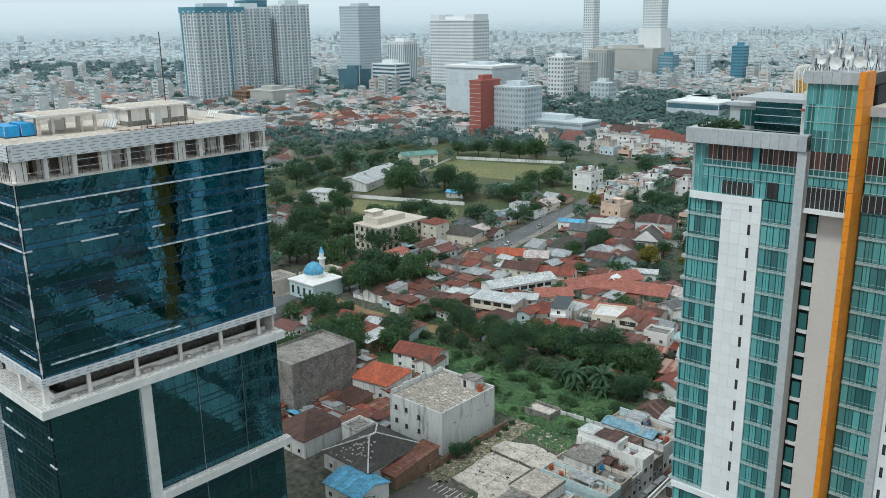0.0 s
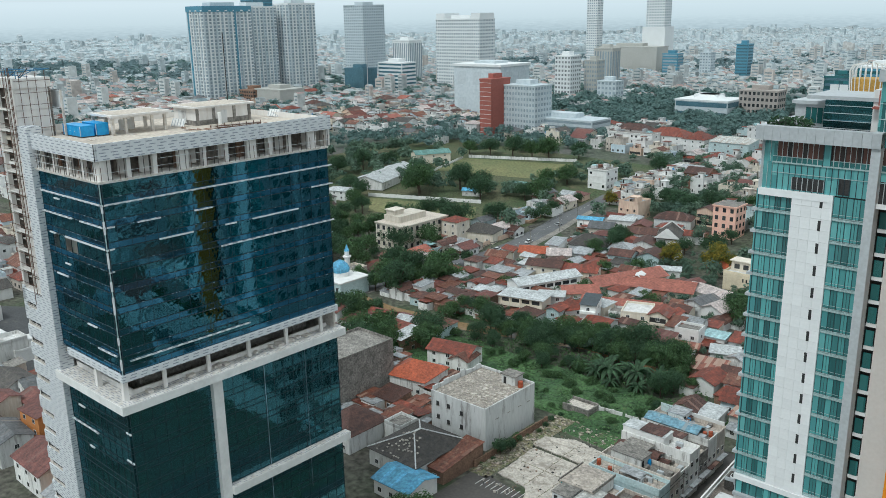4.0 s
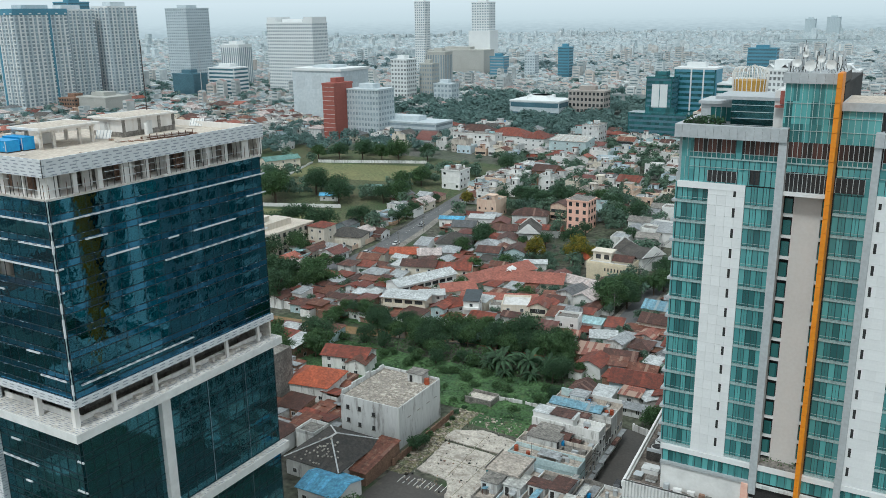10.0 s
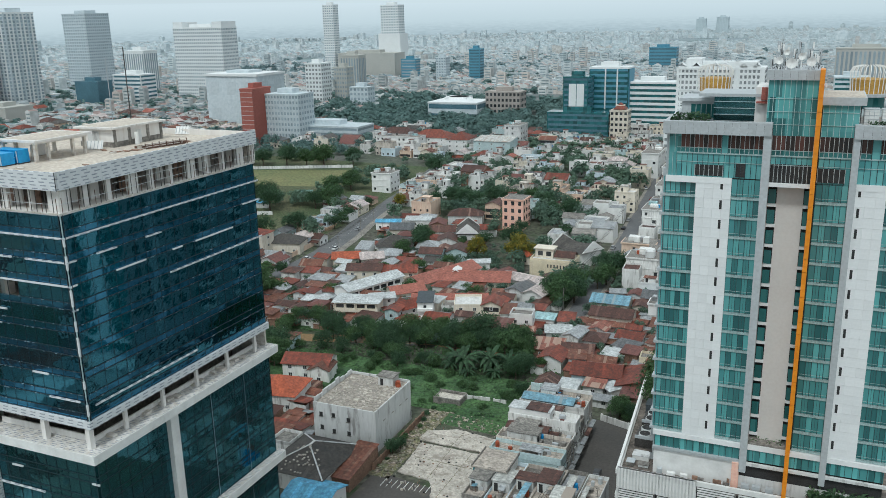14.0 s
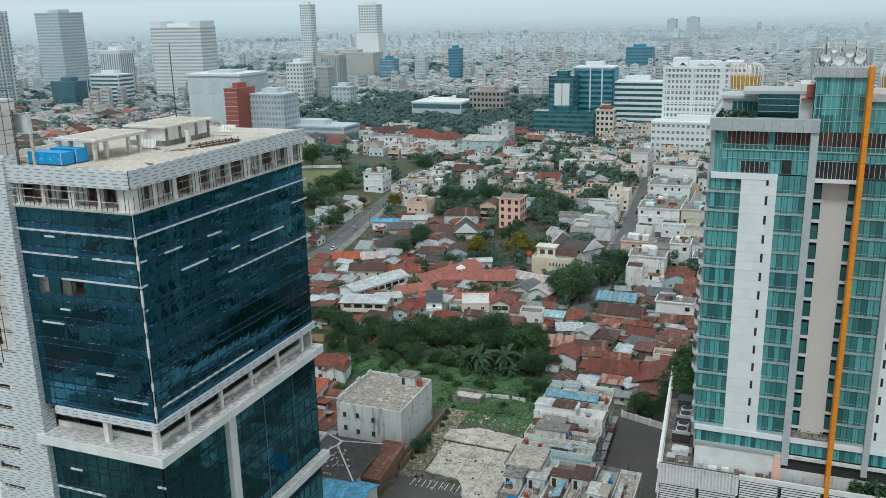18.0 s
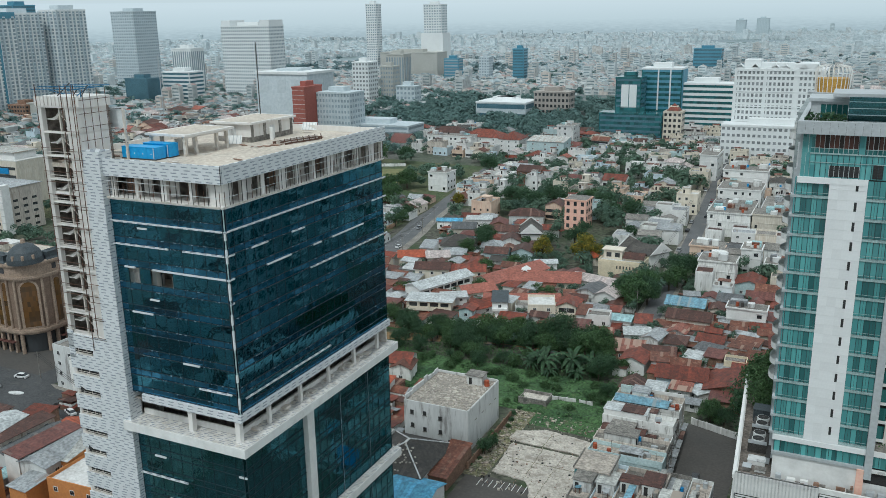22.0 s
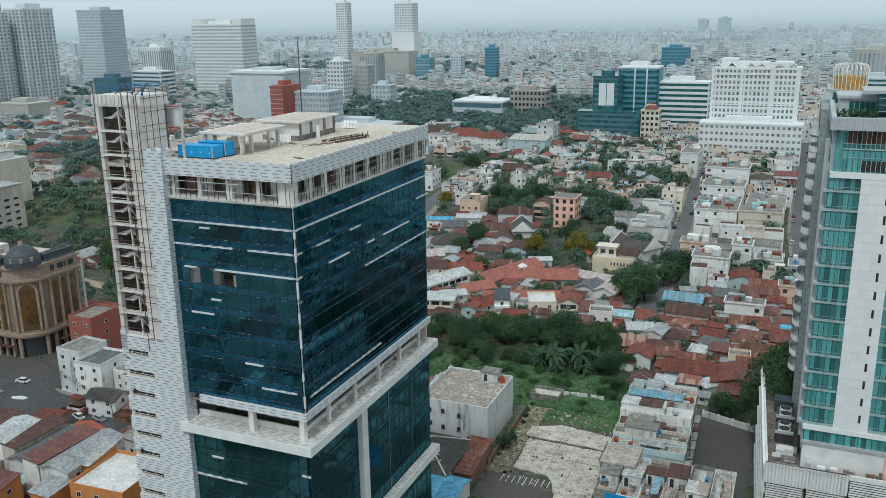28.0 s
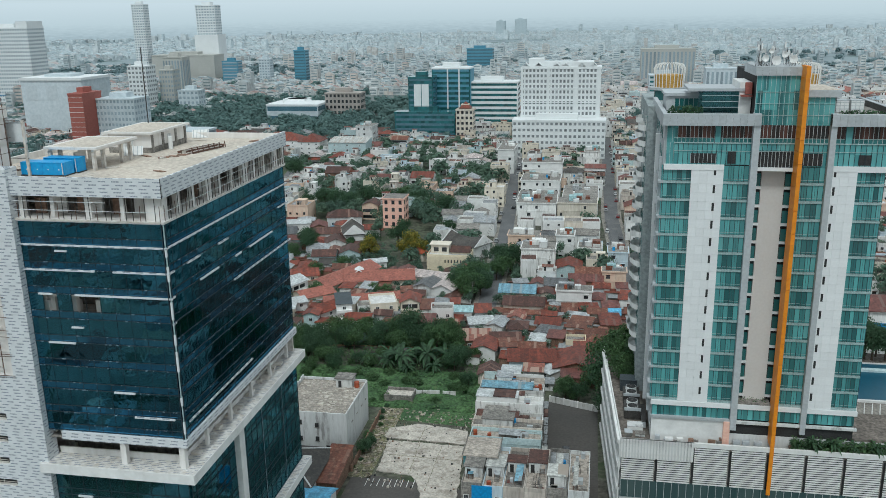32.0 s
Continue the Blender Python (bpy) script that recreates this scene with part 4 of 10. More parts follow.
# stair core beside the glass
CX0, CX1 = -29.2, -22.1
OP = CX0 + 5.3   # the open stairwell's inner side
for k in range(28):
    part("clad_panel", M().box(CX1, -0.7, 3.1 * k + 0.01, -LW, 1.5, min(86.2, 3.1 * k + 3.09)), m_cladding, lt, "pier panel wrapped in printed white film" if not k else "")
part("pier_core", M().box(CX1 + 0.05, -0.6, 0, -LW - 0.05, 1.4, 86.1), m_clip, lt)
part("stair_back_wall", M().box(CX0, 4.6, 0, CX1, 4.9, 85.6).box(CX0, 4.6, 85.6, CX0 + 1.2, 4.9, 91.6).box(CX0 + 2.8, 4.6, 85.6, CX0 + 3.6, 4.9, 91.6).box(OP, 4.6, 85.6, CX1, 4.9, 91.6), m_raw, lt, "concrete wall behind the stairs, shade in its colour")
part("stair_side_wall", M().box(OP, -0.3, 0, OP + 0.3, 4.6, 91.6), m_raw, lt)
for x in (CX0, OP - 0.3, CX1 - 0.6):
    part("stair_column", M().box(x, -0.5, 0, x + 0.6, 0.2, 93.0), m_palewall, lt)
part("stair_post", M().box(CX0 + 3.4, -0.2, 0, CX0 + 3.62, 0.05, 91.6), m_bare, lt)
part("stair_side_wall", M().box(CX1 - 0.35, 0.2, 0, CX1, 4.6, 92.8), m_palewall, lt, "pale plaster side wall")
part("stair_side_wall", M().box(CX0 + 0.05, 0.2, 0, CX0 + 0.3, 4.6, 91.6), m_raw, lt, "bare wall of the stairwell, shade in its brown")
part("stair_cap", M().box(CX0 - 0.2, -0.6, 91.6, CX1 + 0.3, 5.0, 93.0), m_palewall, lt)
for k in range(29):
    z = 91.6 - 3.15 * (k + 1)
    part("stair_slab", M().box(CX0, -0.55, z - 0.2, CX1, 0.3, z).box(CX0, 3.4, z - 0.2, CX1, 4.6, z).box(CX0 + 4.2, 0.3, z - 0.2, CX1, 3.4, z), m_palewall, lt)
    if z > 20:
        a_, b_ = CX0 + 0.6, CX0 + 1.7
        fl = M().box(a_, 0.3, z + 1.46, b_, 3.4, z + 1.6)
        for y0, y1, xe, ze in ((0.3, 1.5, CX0 + 4.2, z + 3.1),):
            n_ = 8
            for s_ in range(n_):
                x0, x1 = b_ + (xe - b_) * s_ / n_, b_ + (xe - b_) * (s_ + 1) / n_
                q0, q1 = z + 1.6 + (ze - z - 1.6) * s_ / n_, z + 1.6 + (ze - z - 1.6) * (s_ + 1) / n_
                fl.box(x0, y0, min(q0, q1) - 0.18, x1, y1, max(q0, q1))
        part("stair_flight", fl, m_palewall, lt), part("stair_flight", M().poly([(b_, 2.2, z + 1.5), (b_, 3.4, z + 1.5), (CX0 + 4.2, 3.4, z), (CX0 + 4.2, 2.2, z)]).poly([(b_, 2.2, z + 1.3), (CX0 + 4.2, 2.2, z - 0.2), (CX0 + 4.2, 3.4, z - 0.2), (b_, 3.4, z + 1.3)]).poly([(b_, 2.2, z + 1.3), (b_, 2.2, z + 1.5), (CX0 + 4.2, 2.2, z), (CX0 + 4.2, 2.2, z - 0.2)]), m_concrete, lt)
        part("stair_brace", M().beam((CX0 + 3.6, -0.1, z + 2.3), (OP - 0.2, -0.05, z + 0.7), 0.04), m_bare, lt)
    if z < 58:
        cut = rl.uniform(0.4, 1.2)
        part("stair_cladding", M().box(CX0 - 0.1, -0.72, z + 0.85, CX1, -0.56, z + 2.95), m_cladding, lt)
        part("slot_lintel", M().box(CX0 + 0.5, -0.66, z + 0.05, OP - cut, -0.5, z + 0.2).box(CX0 + 0.5, -0.68, z + 0.45, OP + 0.6, -0.62, z + 0.5).box(CX0 + 1.6, -0.68, z, CX0 + 1.66, -0.62, z + 0.8).box(CX0 + 3.2, -0.68, z, CX0 + 3.26, -0.62, z + 0.8), m_bare, lt)
        # near-black sheet painted in for the slot's shade
        part("slot_shade", M().box(CX0 + 0.3, -0.36, z, OP, -0.3, z + 0.9), m_dark, lt, "dark sheet standing in for shade in the slot")
        part("stair_cladding", M().box(OP - cut + 0.3, -0.72, z - 0.2, CX1, -0.56, z + 0.85), m_cladding, lt)
        if k % 3 == 0:
            part("torn_flap", M().poly([(CX0 + 1.2, -0.8, z + 0.3), (CX0 + 2.2, -0.85, z + 0.9), (CX0 + 1.1, -0.75, z + 1.3)]), m_dark, lt)
    elif k:
        for d_ in (0.5, -0.45, 0.95):
            part("edge_rail", M().box(CX0 - 0.1, -0.72, z + d_, CX1 + (0.3 if d_ < 0 else -1.2), -0.66, z + d_ + 0.06), m_rustpole if d_ != 0.5 else m_bare, lt)
part("stair_cladding", M().box(CX0 - 0.1, -0.72, 56.2, CX0 + 1.0, -0.56, 60.4), m_cladding, lt)
part("stair_front_wall", M().box(OP, -0.42, 55, CX1 - 0.4, -0.31, 91.6), m_palewall, lt, "pale plaster wall beside the open stairs")
for i in range(12):
    part("cap_block", M().box(CX0 - 0.2 + i * 0.7, -0.75, 91.9, CX0 + 0.15 + i * 0.7, -0.6, 93.1), m_palewall, lt)
for i in range(8):
    part("roof_pole", M().beam((CX0 + i * 1.1, rl.uniform(-0.4, 4), 93), (CX0 + i * 1.1 + rl.uniform(-0.2, 0.2), rl.uniform(-0.4, 4), 93 + rl.uniform(0.5, 1.6)), 0.05), m_bluerail if i % 2 else m_steel, lt)
for y, z in ((-0.6, 93.9), (0.4, 94.2), (2.4, 94.0), (4.6, 94.1)):
    part("roof_rail", M().beam((CX0 - 0.6, y, z), (CX1 + 0.6, y + 0.3, z + 0.15), 0.05), m_bluerail, lt)
part("roof_rail", M().beam((CX1 - 1.2, -0.5, 93.9), (CX1 - 0.2, 4.6, 94.1), 0.06), m_bluerail, lt)
for y in (0.4, 1.6, 2.8, 4.2):
    part("scaffold_pole", M().box(CX1 + 0.28, y, 84.2, CX1 + 0.34, y + 0.06, 94), m_rustpole, lt)
for k in range(5):
    part("scaffold_rail", M().box(CX1 + 0.34, -0.5, 85.6 + k * 1.75, CX1 + 0.39, 4.9, 85.66 + k * 1.75), m_rustpole, lt)
for k in range(12):
    part("scaffold_rail", M().box(CX0 + 5.2, -0.9, 60 + k * 2.6, CX1 + 0.4, -0.84, 60.06 + k * 2.6), m_rustpole, lt)
for x, z in ((CX0 + 4.9, 58), (CX0 + 6.0, 60), (CX0 + 6.9, 70), (CX1 + 0.2, 84), (CX0 + 0.3, 66)):
    part("scaffold_pole", M().box(x, -0.88, z, x + 0.07, -0.8, 94.6), m_rustpole, lt)
part("roof_sign_wall", M().box(-24.6, 5.9, 88.4, -20.4, 6.1, 90.9), m_clip, lt, "plain white panel on posts")
for x in (-24.4, -20.6):
    part("sign_post", M().box(x, 5.6, 84.2, x + 0.3, 5.9, 91.1), m_bare, lt)
for z in (86.4, 88.2, 91.0):
    part("sign_rail", M().box(-24.6, 5.7, z, -20.2, 5.78, z + 0.08), m_steel, lt)
part("core_rest", M().box(-LW - 10, 4.9, 0, -LW, LD - 1, 83.6), m_bare, lt)


def roof_tank(u, v, w, d, h):
    t = thing("water_tank", u, v, 84.2, label="bright blue panelled water tank on the tower roof", category="tank", group="blue roof tanks")
    part("body", M().box(-w / 2, -d / 2, 0.15, w / 2, d / 2, h), m_bluetank, t)
    part("lid", M().box(-w / 2 - 0.06, -d / 2 - 0.06, h, w / 2 + 0.06, d / 2 + 0.06, h + 0.08), m_bluetank, t)
    part("base_frame", M().box(-w / 2 - 0.1, -d / 2 - 0.1, 0, w / 2 + 0.1, d / 2 + 0.1, 0.15), m_steel, t)
    n = int(w / 1.2)
    for i in range(n + 1):
        part("rib", M().box(-w / 2 + i * w / n - 0.03, -d / 2 - 0.04, 0.15, -w / 2 + i * w / n + 0.03, d / 2 + 0.04, h), m_bluetank, t)
        if i < n:
            part("bolt_plate", M().box(-w / 2 + (i + 0.5) * w / n - 0.07, -d / 2 - 0.03, h * 0.5 - 0.07, -w / 2 + (i + 0.5) * w / n + 0.07, -d / 2, h * 0.5 + 0.07), m_white, t)
    part("pipe", M().beam((w / 2 - 0.2, -d / 2 - 0.1, 0.2), (w / 2 - 0.2, -d / 2 - 0.1, h), 0.04), m_white, t)


roof_tank(-104.4, 76.0, 5.9, 1.9, 1.65)
roof_tank(-103.4, 78.2, 4.6, 1.7, 1.85)
rc = thing("roof_canopy", -102.6, 83.9, 84.2, label="concrete roof canopy slab on square posts", category="canopy")
part("slab", M().box(-4.0, -5.2, 2.75, 3.5, 4.9, 3.05), m_palewall, rc), part("slab_stain", M().box(-3.4, -4.6, 3.05, 3.0, 4.3, 3.06), m_rooftan, rc)
part("beam", M().box(2.5, -4.8, 2.45, 2.85, 4.6, 2.75), m_palewall, rc), part("beam", M().box(-3.6, -4.8, 2.45, -3.25, 4.6, 2.75), m_palewall, rc)
for x in (-3.6, 2.5):
    for y in (-4.9, -2.8, 1.6, 3.8):
        part("post", M().box(x, y, 0, x + 0.42, y + 0.42, 2.45), m_bare, rc)
part("stored_board", M().box(-2.6, -1.0, 0, -2.3, 1.4, 1.7), m_white, rc)
ph = thing("stair_penthouse", -103.0, 99.0, 84.2, label="bare plaster roof house with a wide flat slab roof", category="penthouse")
part("wall", M().box(-3.2, -5.7, 0, 3.4, 4.9, 2.75), m_palewall, ph)
part("plinth", M().box(-3.25, -5.76, 0, 3.46, 4.96, 0.8), m_concrete, ph)
part("slab", M().box(-3.9, -6.3, 2.75, 4.0, 5.4, 3.05), m_palewall, ph), part("slab_stain", M().box(-3.4, -5.8, 3.05, 3.5, 4.8, 3.06), m_rooftan, ph)
for y in (-5.7, -2.6, 1.4, 4.4):
    part("pilaster", M().box(3.4, y, 0, 3.56, y + 0.5, 2.75), m_concrete, ph)
part("door", M().box(3.4, -0.9, 0, 3.47, 0.2, 2.1), m_wallgrey, ph), part("panel", M().box(-1.6, -5.8, 0.3, 0.6, -5.7, 2.3), m_wallgrey, ph)
part("vent_pipe", M().frustum(4.3, -1.8, 0, 1.9, 0.32, 0.32, 10), m_white, ph)
part("mast", M().beam((-2.4, 4.5, 3.05), (-2.4, 4.5, 14.5), 0.06), m_steel, ph, "thin aerial mast")

# litter and materials left on the roof
for i in range(22):
    x, y = rl.uniform(-99, -88), rl.uniform(74, 107)
    if i > 13:
        x, y = rl.uniform(-113, -107), rl.uniform(74, 84)
    pl = thing("plank_pile", x, y, 84.2, rz=rl.uniform(0, 180), label="loose boards lying on the dusty tower roof", category="boards", group="roof litter")
    for k in range(3):
        part("board", M().box(-0.7, -0.2 + k * 0.25, 0.02 + 0.03 * k, 0.7 + 0.2 * k, k * 0.25, 0.08 + 0.03 * k), m_brick if i % 2 else m_bare, pl)
bk = thing("steel_stack", -93.2, 97, 84.2, rz=75, label="rusty heap of reinforcing mats and timber on the roof", category="steel")
for k in range(14):
    part("bar", M().box(-4.4 + rl.uniform(0, 1), -1.5 + k * 0.22, 0.02, 4.2 - rl.uniform(0, 1.5), -1.42 + k * 0.22, 0.1 + 0.09 * (k % 5)), m_rustpole if k % 3 else m_bare, bk)
for k in range(7):
    part("post", M().beam((-3.8 + k * 1.2, -1.0, 0), (-3.8 + k * 1.2, -0.8, 0.9), 0.05), m_rustpole, bk)
for u, v, a in ((-101.0, 90.6, 20), (-99.4, 108.4, 12)):
    lp = thing("leaning_panel", u, v, 84.2, rz=a, label="white slatted panel leaning on the roof", category="panel", group="leaning panels")
    part("sheet", M().poly([(-1.3, 0, 0.1), (1.3, 0, 0.1), (1.3, 0.7, 1.3), (-1.3, 0.7, 1.3)]).poly([(-1.3, 0.06, 0.05), (-1.3, 0.76, 1.25), (1.3, 0.76, 1.25), (1.3, 0.06, 0.05)]), m_white, lp)
    for k in range(5):
        part("slat", M().beam((-1.1 + k * 0.55, -0.03, 0.15), (-1.1 + k * 0.55, 0.66, 1.3), 0.04), m_grey, lp)

# ==== teal glass hotel tower on a podium ====
rt = thing("hotel_tower", -24.6, 138.4, 0, label="teal glass hotel tower with white stone panels and an orange fin", category="tower")
FH, Z0, N = 3.3, 29.7, 14
# near-black core: the dimness behind the glazing is in its colour
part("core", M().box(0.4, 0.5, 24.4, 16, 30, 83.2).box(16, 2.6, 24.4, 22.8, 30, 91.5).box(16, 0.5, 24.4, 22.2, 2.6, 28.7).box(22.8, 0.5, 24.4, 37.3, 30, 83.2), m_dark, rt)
tile = M().box(0.008, 0, 0.008, 1.392, 0.1, FH / 2 - 0.008).mesh("stone_panel", m_panel)


def stone_strip(x0, x1):
    n = round((x1 - x0) / 1.4)
    part("stone_backing", M().box(x0, 0.02, 29.1, x1, 0.5, 75.9), m_panel, rt)
    for k in range(28):
        for i in range(n):
            ob = part("stone_panel", tile, None, rt, loc=(x0 + i * (x1 - x0) / n, -0.09, 29.6 + k * FH / 2))
            ob.scale = ((x1 - x0) / n / 1.4, 1, 1)


def window_bay(x0, x1, nm, deep=0.0):
    """One window a floor: a sheet of glass in a frame with slim bars and a pale spandrel line."""
    s, w = (x1 - x0) / nm / 0.85, nm * 0.85
    gm = M().box(0, 0, 0.4, w, 0.06, FH - 0.1).mesh("window", m_rtwin)
    gb_ = M().box(0.04, -0.02, 0.68, 0.82, 0.0, FH - 0.12).mesh("bright_pane", m_rtglass)
    bars = M().box(0, -0.2, -0.10, w, 0.3, 0.2).box(0, -0.06, 0.24, w, 0.06, 0.34).box(0, -0.04, 0.74, w, 0.06, 0.8)
    for i in range(nm + 1):
        bars.box(i * 0.85 - 0.045, -0.07, 0.3, i * 0.85 + 0.045, 0.06, FH - 0.1, 1)
        if i < nm and i % 2:
            bars.box(i * 0.85 + 0.40, -0.04, 0.3, i * 0.85 + 0.44, 0.06, FH - 0.1, 1)
    bm_ = bars.mesh("window_frame", m_tealbar, m_darkteal)
    for k in range(N):
        win = part("window", gm, None, rt, loc=(x0, 0.3 + deep, Z0 + FH * k))
        win.scale = (s, 1, 1)
        part("window_frame", bm_, None, win)
        part("bright_pane", gb_, None, win, loc=((nm - 1) * 0.85 if x0 > 20 else 0, 0, 0))


stone_strip(4.9, 10.5), stone_strip(28.7, 33.0)
window_bay(0.0, 4.9, 6), window_bay(10.5, 14.9, 5), window_bay(23.1, 27.7, 5), window_bay(33.0, 37.6, 6)
slot = M().box(-0.2, -0.12, 0, 0.2, 0.1, 1.5).mesh("slot_window", m_dark)
for k in range(N):
    part("slot_window", slot, None, rt, loc=(9.0, 0, 31.2 + FH * k))
    part("slot_window", slot, None, rt, loc=(29.3, 0, 31.2 + FH * k))
part("stone_lintel", M().box(0.0, -0.15, 75.0, 10.5, 0.4, 76.0), m_panel, rt), part("stone_lintel", M().box(28.7, -0.15, 75.0, 38.0, 0.4, 76.0), m_panel, rt)
part("stone_sill", M().box(-0.1, -0.3, 28.6, 15, 0.4, 29.5), m_panel, rt), part("stone_sill", M().box(22.8, -0.3, 28.6, 37.8, 0.4, 29.5), m_panel, rt)
part("grey_pier", M().box(14.9, -0.9, 24.4, 16.1, 1.2, 85.2), m_grey, rt, "tall grey aluminium pier")
part("grey_pier", M().box(27.7, -0.9, 24.4, 28.7, 1.2, 85.2), m_grey, rt, "tall grey aluminium pier")
part("recess_wall", M().box(17.4, 2.0, 29.9, 21.4, 2.6, 75.2), m_beige, rt, "beige rendered recess wall")
part("recess_ledge", M().box(16.1, -0.1, 28.7, 22.2, 2.6, 29.9), m_concrete, rt), part("ledge_fascia", M().box(16.1, -0.25, 28.6, 22.2, -0.1, 29.6), m_panel, rt), part("recess_ledge", M().box(16.1, -0.2, 75.0, 22.8, 2.6, 75.6), m_panel, rt)
small = M().box(0, 0, 0.5, 1.1, 0.12, 2.8).mesh("small_window", m_rtglass_d)
lint = M().box(-0.1, -0.1, -0.05, 1.3, 0.3, 0.45).mesh("lintel", m_panel)
for k in range(13):
    for x in (16.15, 21.5):
        part("small_window", small, None, rt, loc=(x, 1.9, 30.6 + k * 3.4))
        part("lintel", lint, None, rt, loc=(x, 1.9, 30.6 + k * 3.4))
for k in range(39):
    part("fin_panel", M().box(22.2, -3.4, 12.4 + k * 2.08, 22.9, 0.5 if k > 4 else -2.95, 14.42 + k * 2.08), m_orange, rt, "orange metal panel" if not k else "")
part("fin_core", M().box(22.3, -3.2, 22.2, 22.8, 0.4, 93.5), m_orange, rt)


def glass_band(x0, x1, z0, z1, y, nm, mat, bar=m_mull, name="glass_band"):
    g_ = part(name, M().box(x0, y, z0, x1, y + 0.1, z1), mat, rt)
    for i in range(nm + 1):
        x = x0 + (x1 - x0) * i / nm
        part("bar", M().box(x - 0.04, y - 0.08, z0, x + 0.04, y, z1), bar, g_)
    return g_


for q0, q1 in ((1.6, 14.9), (16.1, 22.2), (23.1, 27.7), (28.9, 39.5)):
    part("transom", M().box(q0, 0.12, 79.8, q1, 0.3, 80.0), m_tealbar, rt), part("transom", M().box(q0, 0.24, 80.0, q1, 0.3, 80.75), m_rtglass_d, rt), part("transom", M().box(q0, 0.2, 80.72, q1, 0.26, 80.8), m_tealbar, rt), part("transom", M().box(q0, 0.2, 78.4, q1, 0.3, 78.48), m_tealbar, rt)
for q0, q1, q2 in ((15.0, 22.2, 91.5), (23.1, 28.2, 88)):
    for k in range(3):
        part("transom", M().box(q0, 0.2, 84.8 + k * 2.0, q1, 0.3, 84.88 + k * 2.0), m_tealbar, rt)
glass_band(1.6, 14.9, 76.0, 79.9, 0.3, 16, m_rtglass), glass_band(16.1, 22.2, 78.6, 79.9, 0.3, 8, m_rtglass)
glass_band(16.1, 22.2, 75.6, 78.6, 0.3, 10, m_dark, m_grey), glass_band(4.6, 9.0, 76.2, 78.0, 0.15, 6, m_dark, m_grey), glass_band(11.0, 12.4, 76.2, 78.4, 0.15, 2, m_dark)
glass_band(23.1, 27.7, 75.6, 79.9, 0.3, 6, m_rtglass), glass_band(23.1, 27.0, 76.0, 78.2, 0.15, 5, m_dark, m_grey), glass_band(28.7, 39.5, 76.0, 79.9, 0.3, 12, m_rtglass), glass_band(33.0, 35.0, 76.2, 78.0, 0.15, 2, m_dark)
glass_band(2.2, 14.9, 79.9, 83.1, 0.3, 18, m_curtain, m_grey), glass_band(16.1, 22.2, 79.9, 83.1, 0.3, 9, m_curtain, m_grey), glass_band(23.1, 27.7, 79.9, 83.1, 0.3, 7, m_curtain, m_grey), glass_band(28.9, 39.5, 79.9, 83.1, 0.3, 14, m_curtain, m_grey)
glass_band(0.3, 2.2, 79.9, 83.1, 0.3, 2, m_rtwin, m_tealbar), glass_band(0.3, 1.6, 76.0, 79.9, 0.3, 2, m_rtglass, m_tealbar), glass_band(8.6, 9.6, 79.9, 83.1, 0.15, 1, m_rtglass), glass_band(30.4, 31.6, 79.9, 83.1, 0.15, 1, m_rtglass)
glass_band(15.0, 22.2, 83.1, 91.7, 0.3, 9, m_rtwin, m_tealbar), glass_band(23.1, 28.2, 83.1, 88.0, 0.3, 6, m_rtglass, m_tealbar)
part("tower_cap", M().box(14.7, -0.1, 91.7, 22.6, 12, 93.15), m_steel, rt)
for i in range(7):
    part("cap_panel", M().box(14.6 + i * 1.14, -0.2, 91.7, 15.71 + i * 1.14, -0.1, 93.2), m_grey, rt)
for i in range(10):
    part("cap_panel", M().box(14.6, -0.1 + i * 1.21, 91.7, 14.7, 1.08 + i * 1.21, 93.2), m_grey, rt)
part("cap_roof", M().box(14.6, -0.1, 93.15, 22.6, 12, 93.2), m_grey, rt), part("tower_cap", M().box(22.9, -0.2, 88.0, 29.0, 12, 89.2), m_grey, rt), part("cap_roof", M().box(23.1, 0.2, 89.2, 28.8, 11.8, 89.22), m_rooftan, rt, "brown roof screed")
part("upper_core", M().box(15.2, 0.5, 83, 22.3, 11.8, 91.7).box(22.3, 0.5, 83, 28.4, 11.8, 88), m_dark, rt)
part("parapet", M().box(-0.5, -1.1, 83.15, 16.1, 0.2, 85.0).box(-0.5, 0.2, 83.15, 0.2, 30, 85.0), m_steel, rt, "dark backing of the panelled parapet")
part("coping", M().box(-0.6, -1.2, 85.0, 16.1, 0.2, 85.12), m_grey, rt), part("coping", M().box(-0.6, 0.2, 85.0, 0.2, 30, 85.12), m_grey, rt)
for i in range(14):
    part("parapet_panel", M().box(-0.6 + i * 1.193, -1.2, 83.1, 0.565 + i * 1.193, -1.1, 85.0), m_grey, rt)
for i in range(24):
    part("parapet_panel", M().box(-0.6, -1.1 + i * 1.296, 83.1, -0.5, 0.17 + i * 1.296, 85.0), m_grey, rt)
part("parapet", M().box(27.7, -1.1, 83.15, 40.9, 0.2, 85.0).box(40.2, 0.2, 83.15, 40.9, 30, 85.0), m_steel, rt, "dark backing of the panelled parapet")
part("coping", M().box(27.7, -1.2, 85.0, 41.0, 0.2, 85.12), m_grey, rt), part("coping", M().box(40.2, 0.2, 85.0, 41.0, 30, 85.12), m_grey, rt)
for i in range(11):
    part("parapet_panel", M().box(27.7 + i * 1.21, -1.2, 83.1, 28.88 + i * 1.21, -1.1, 85.0), m_grey, rt)
m_ochre = material("ochre_slats", (0.52, 0.30, 0.06), 0.6, vary=0.2)
part("roof_slab", M().box(0.2, 0.62, 83.2, 40.2, 30, 83.9), m_concrete, rt)
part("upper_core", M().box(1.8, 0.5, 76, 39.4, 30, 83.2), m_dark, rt)
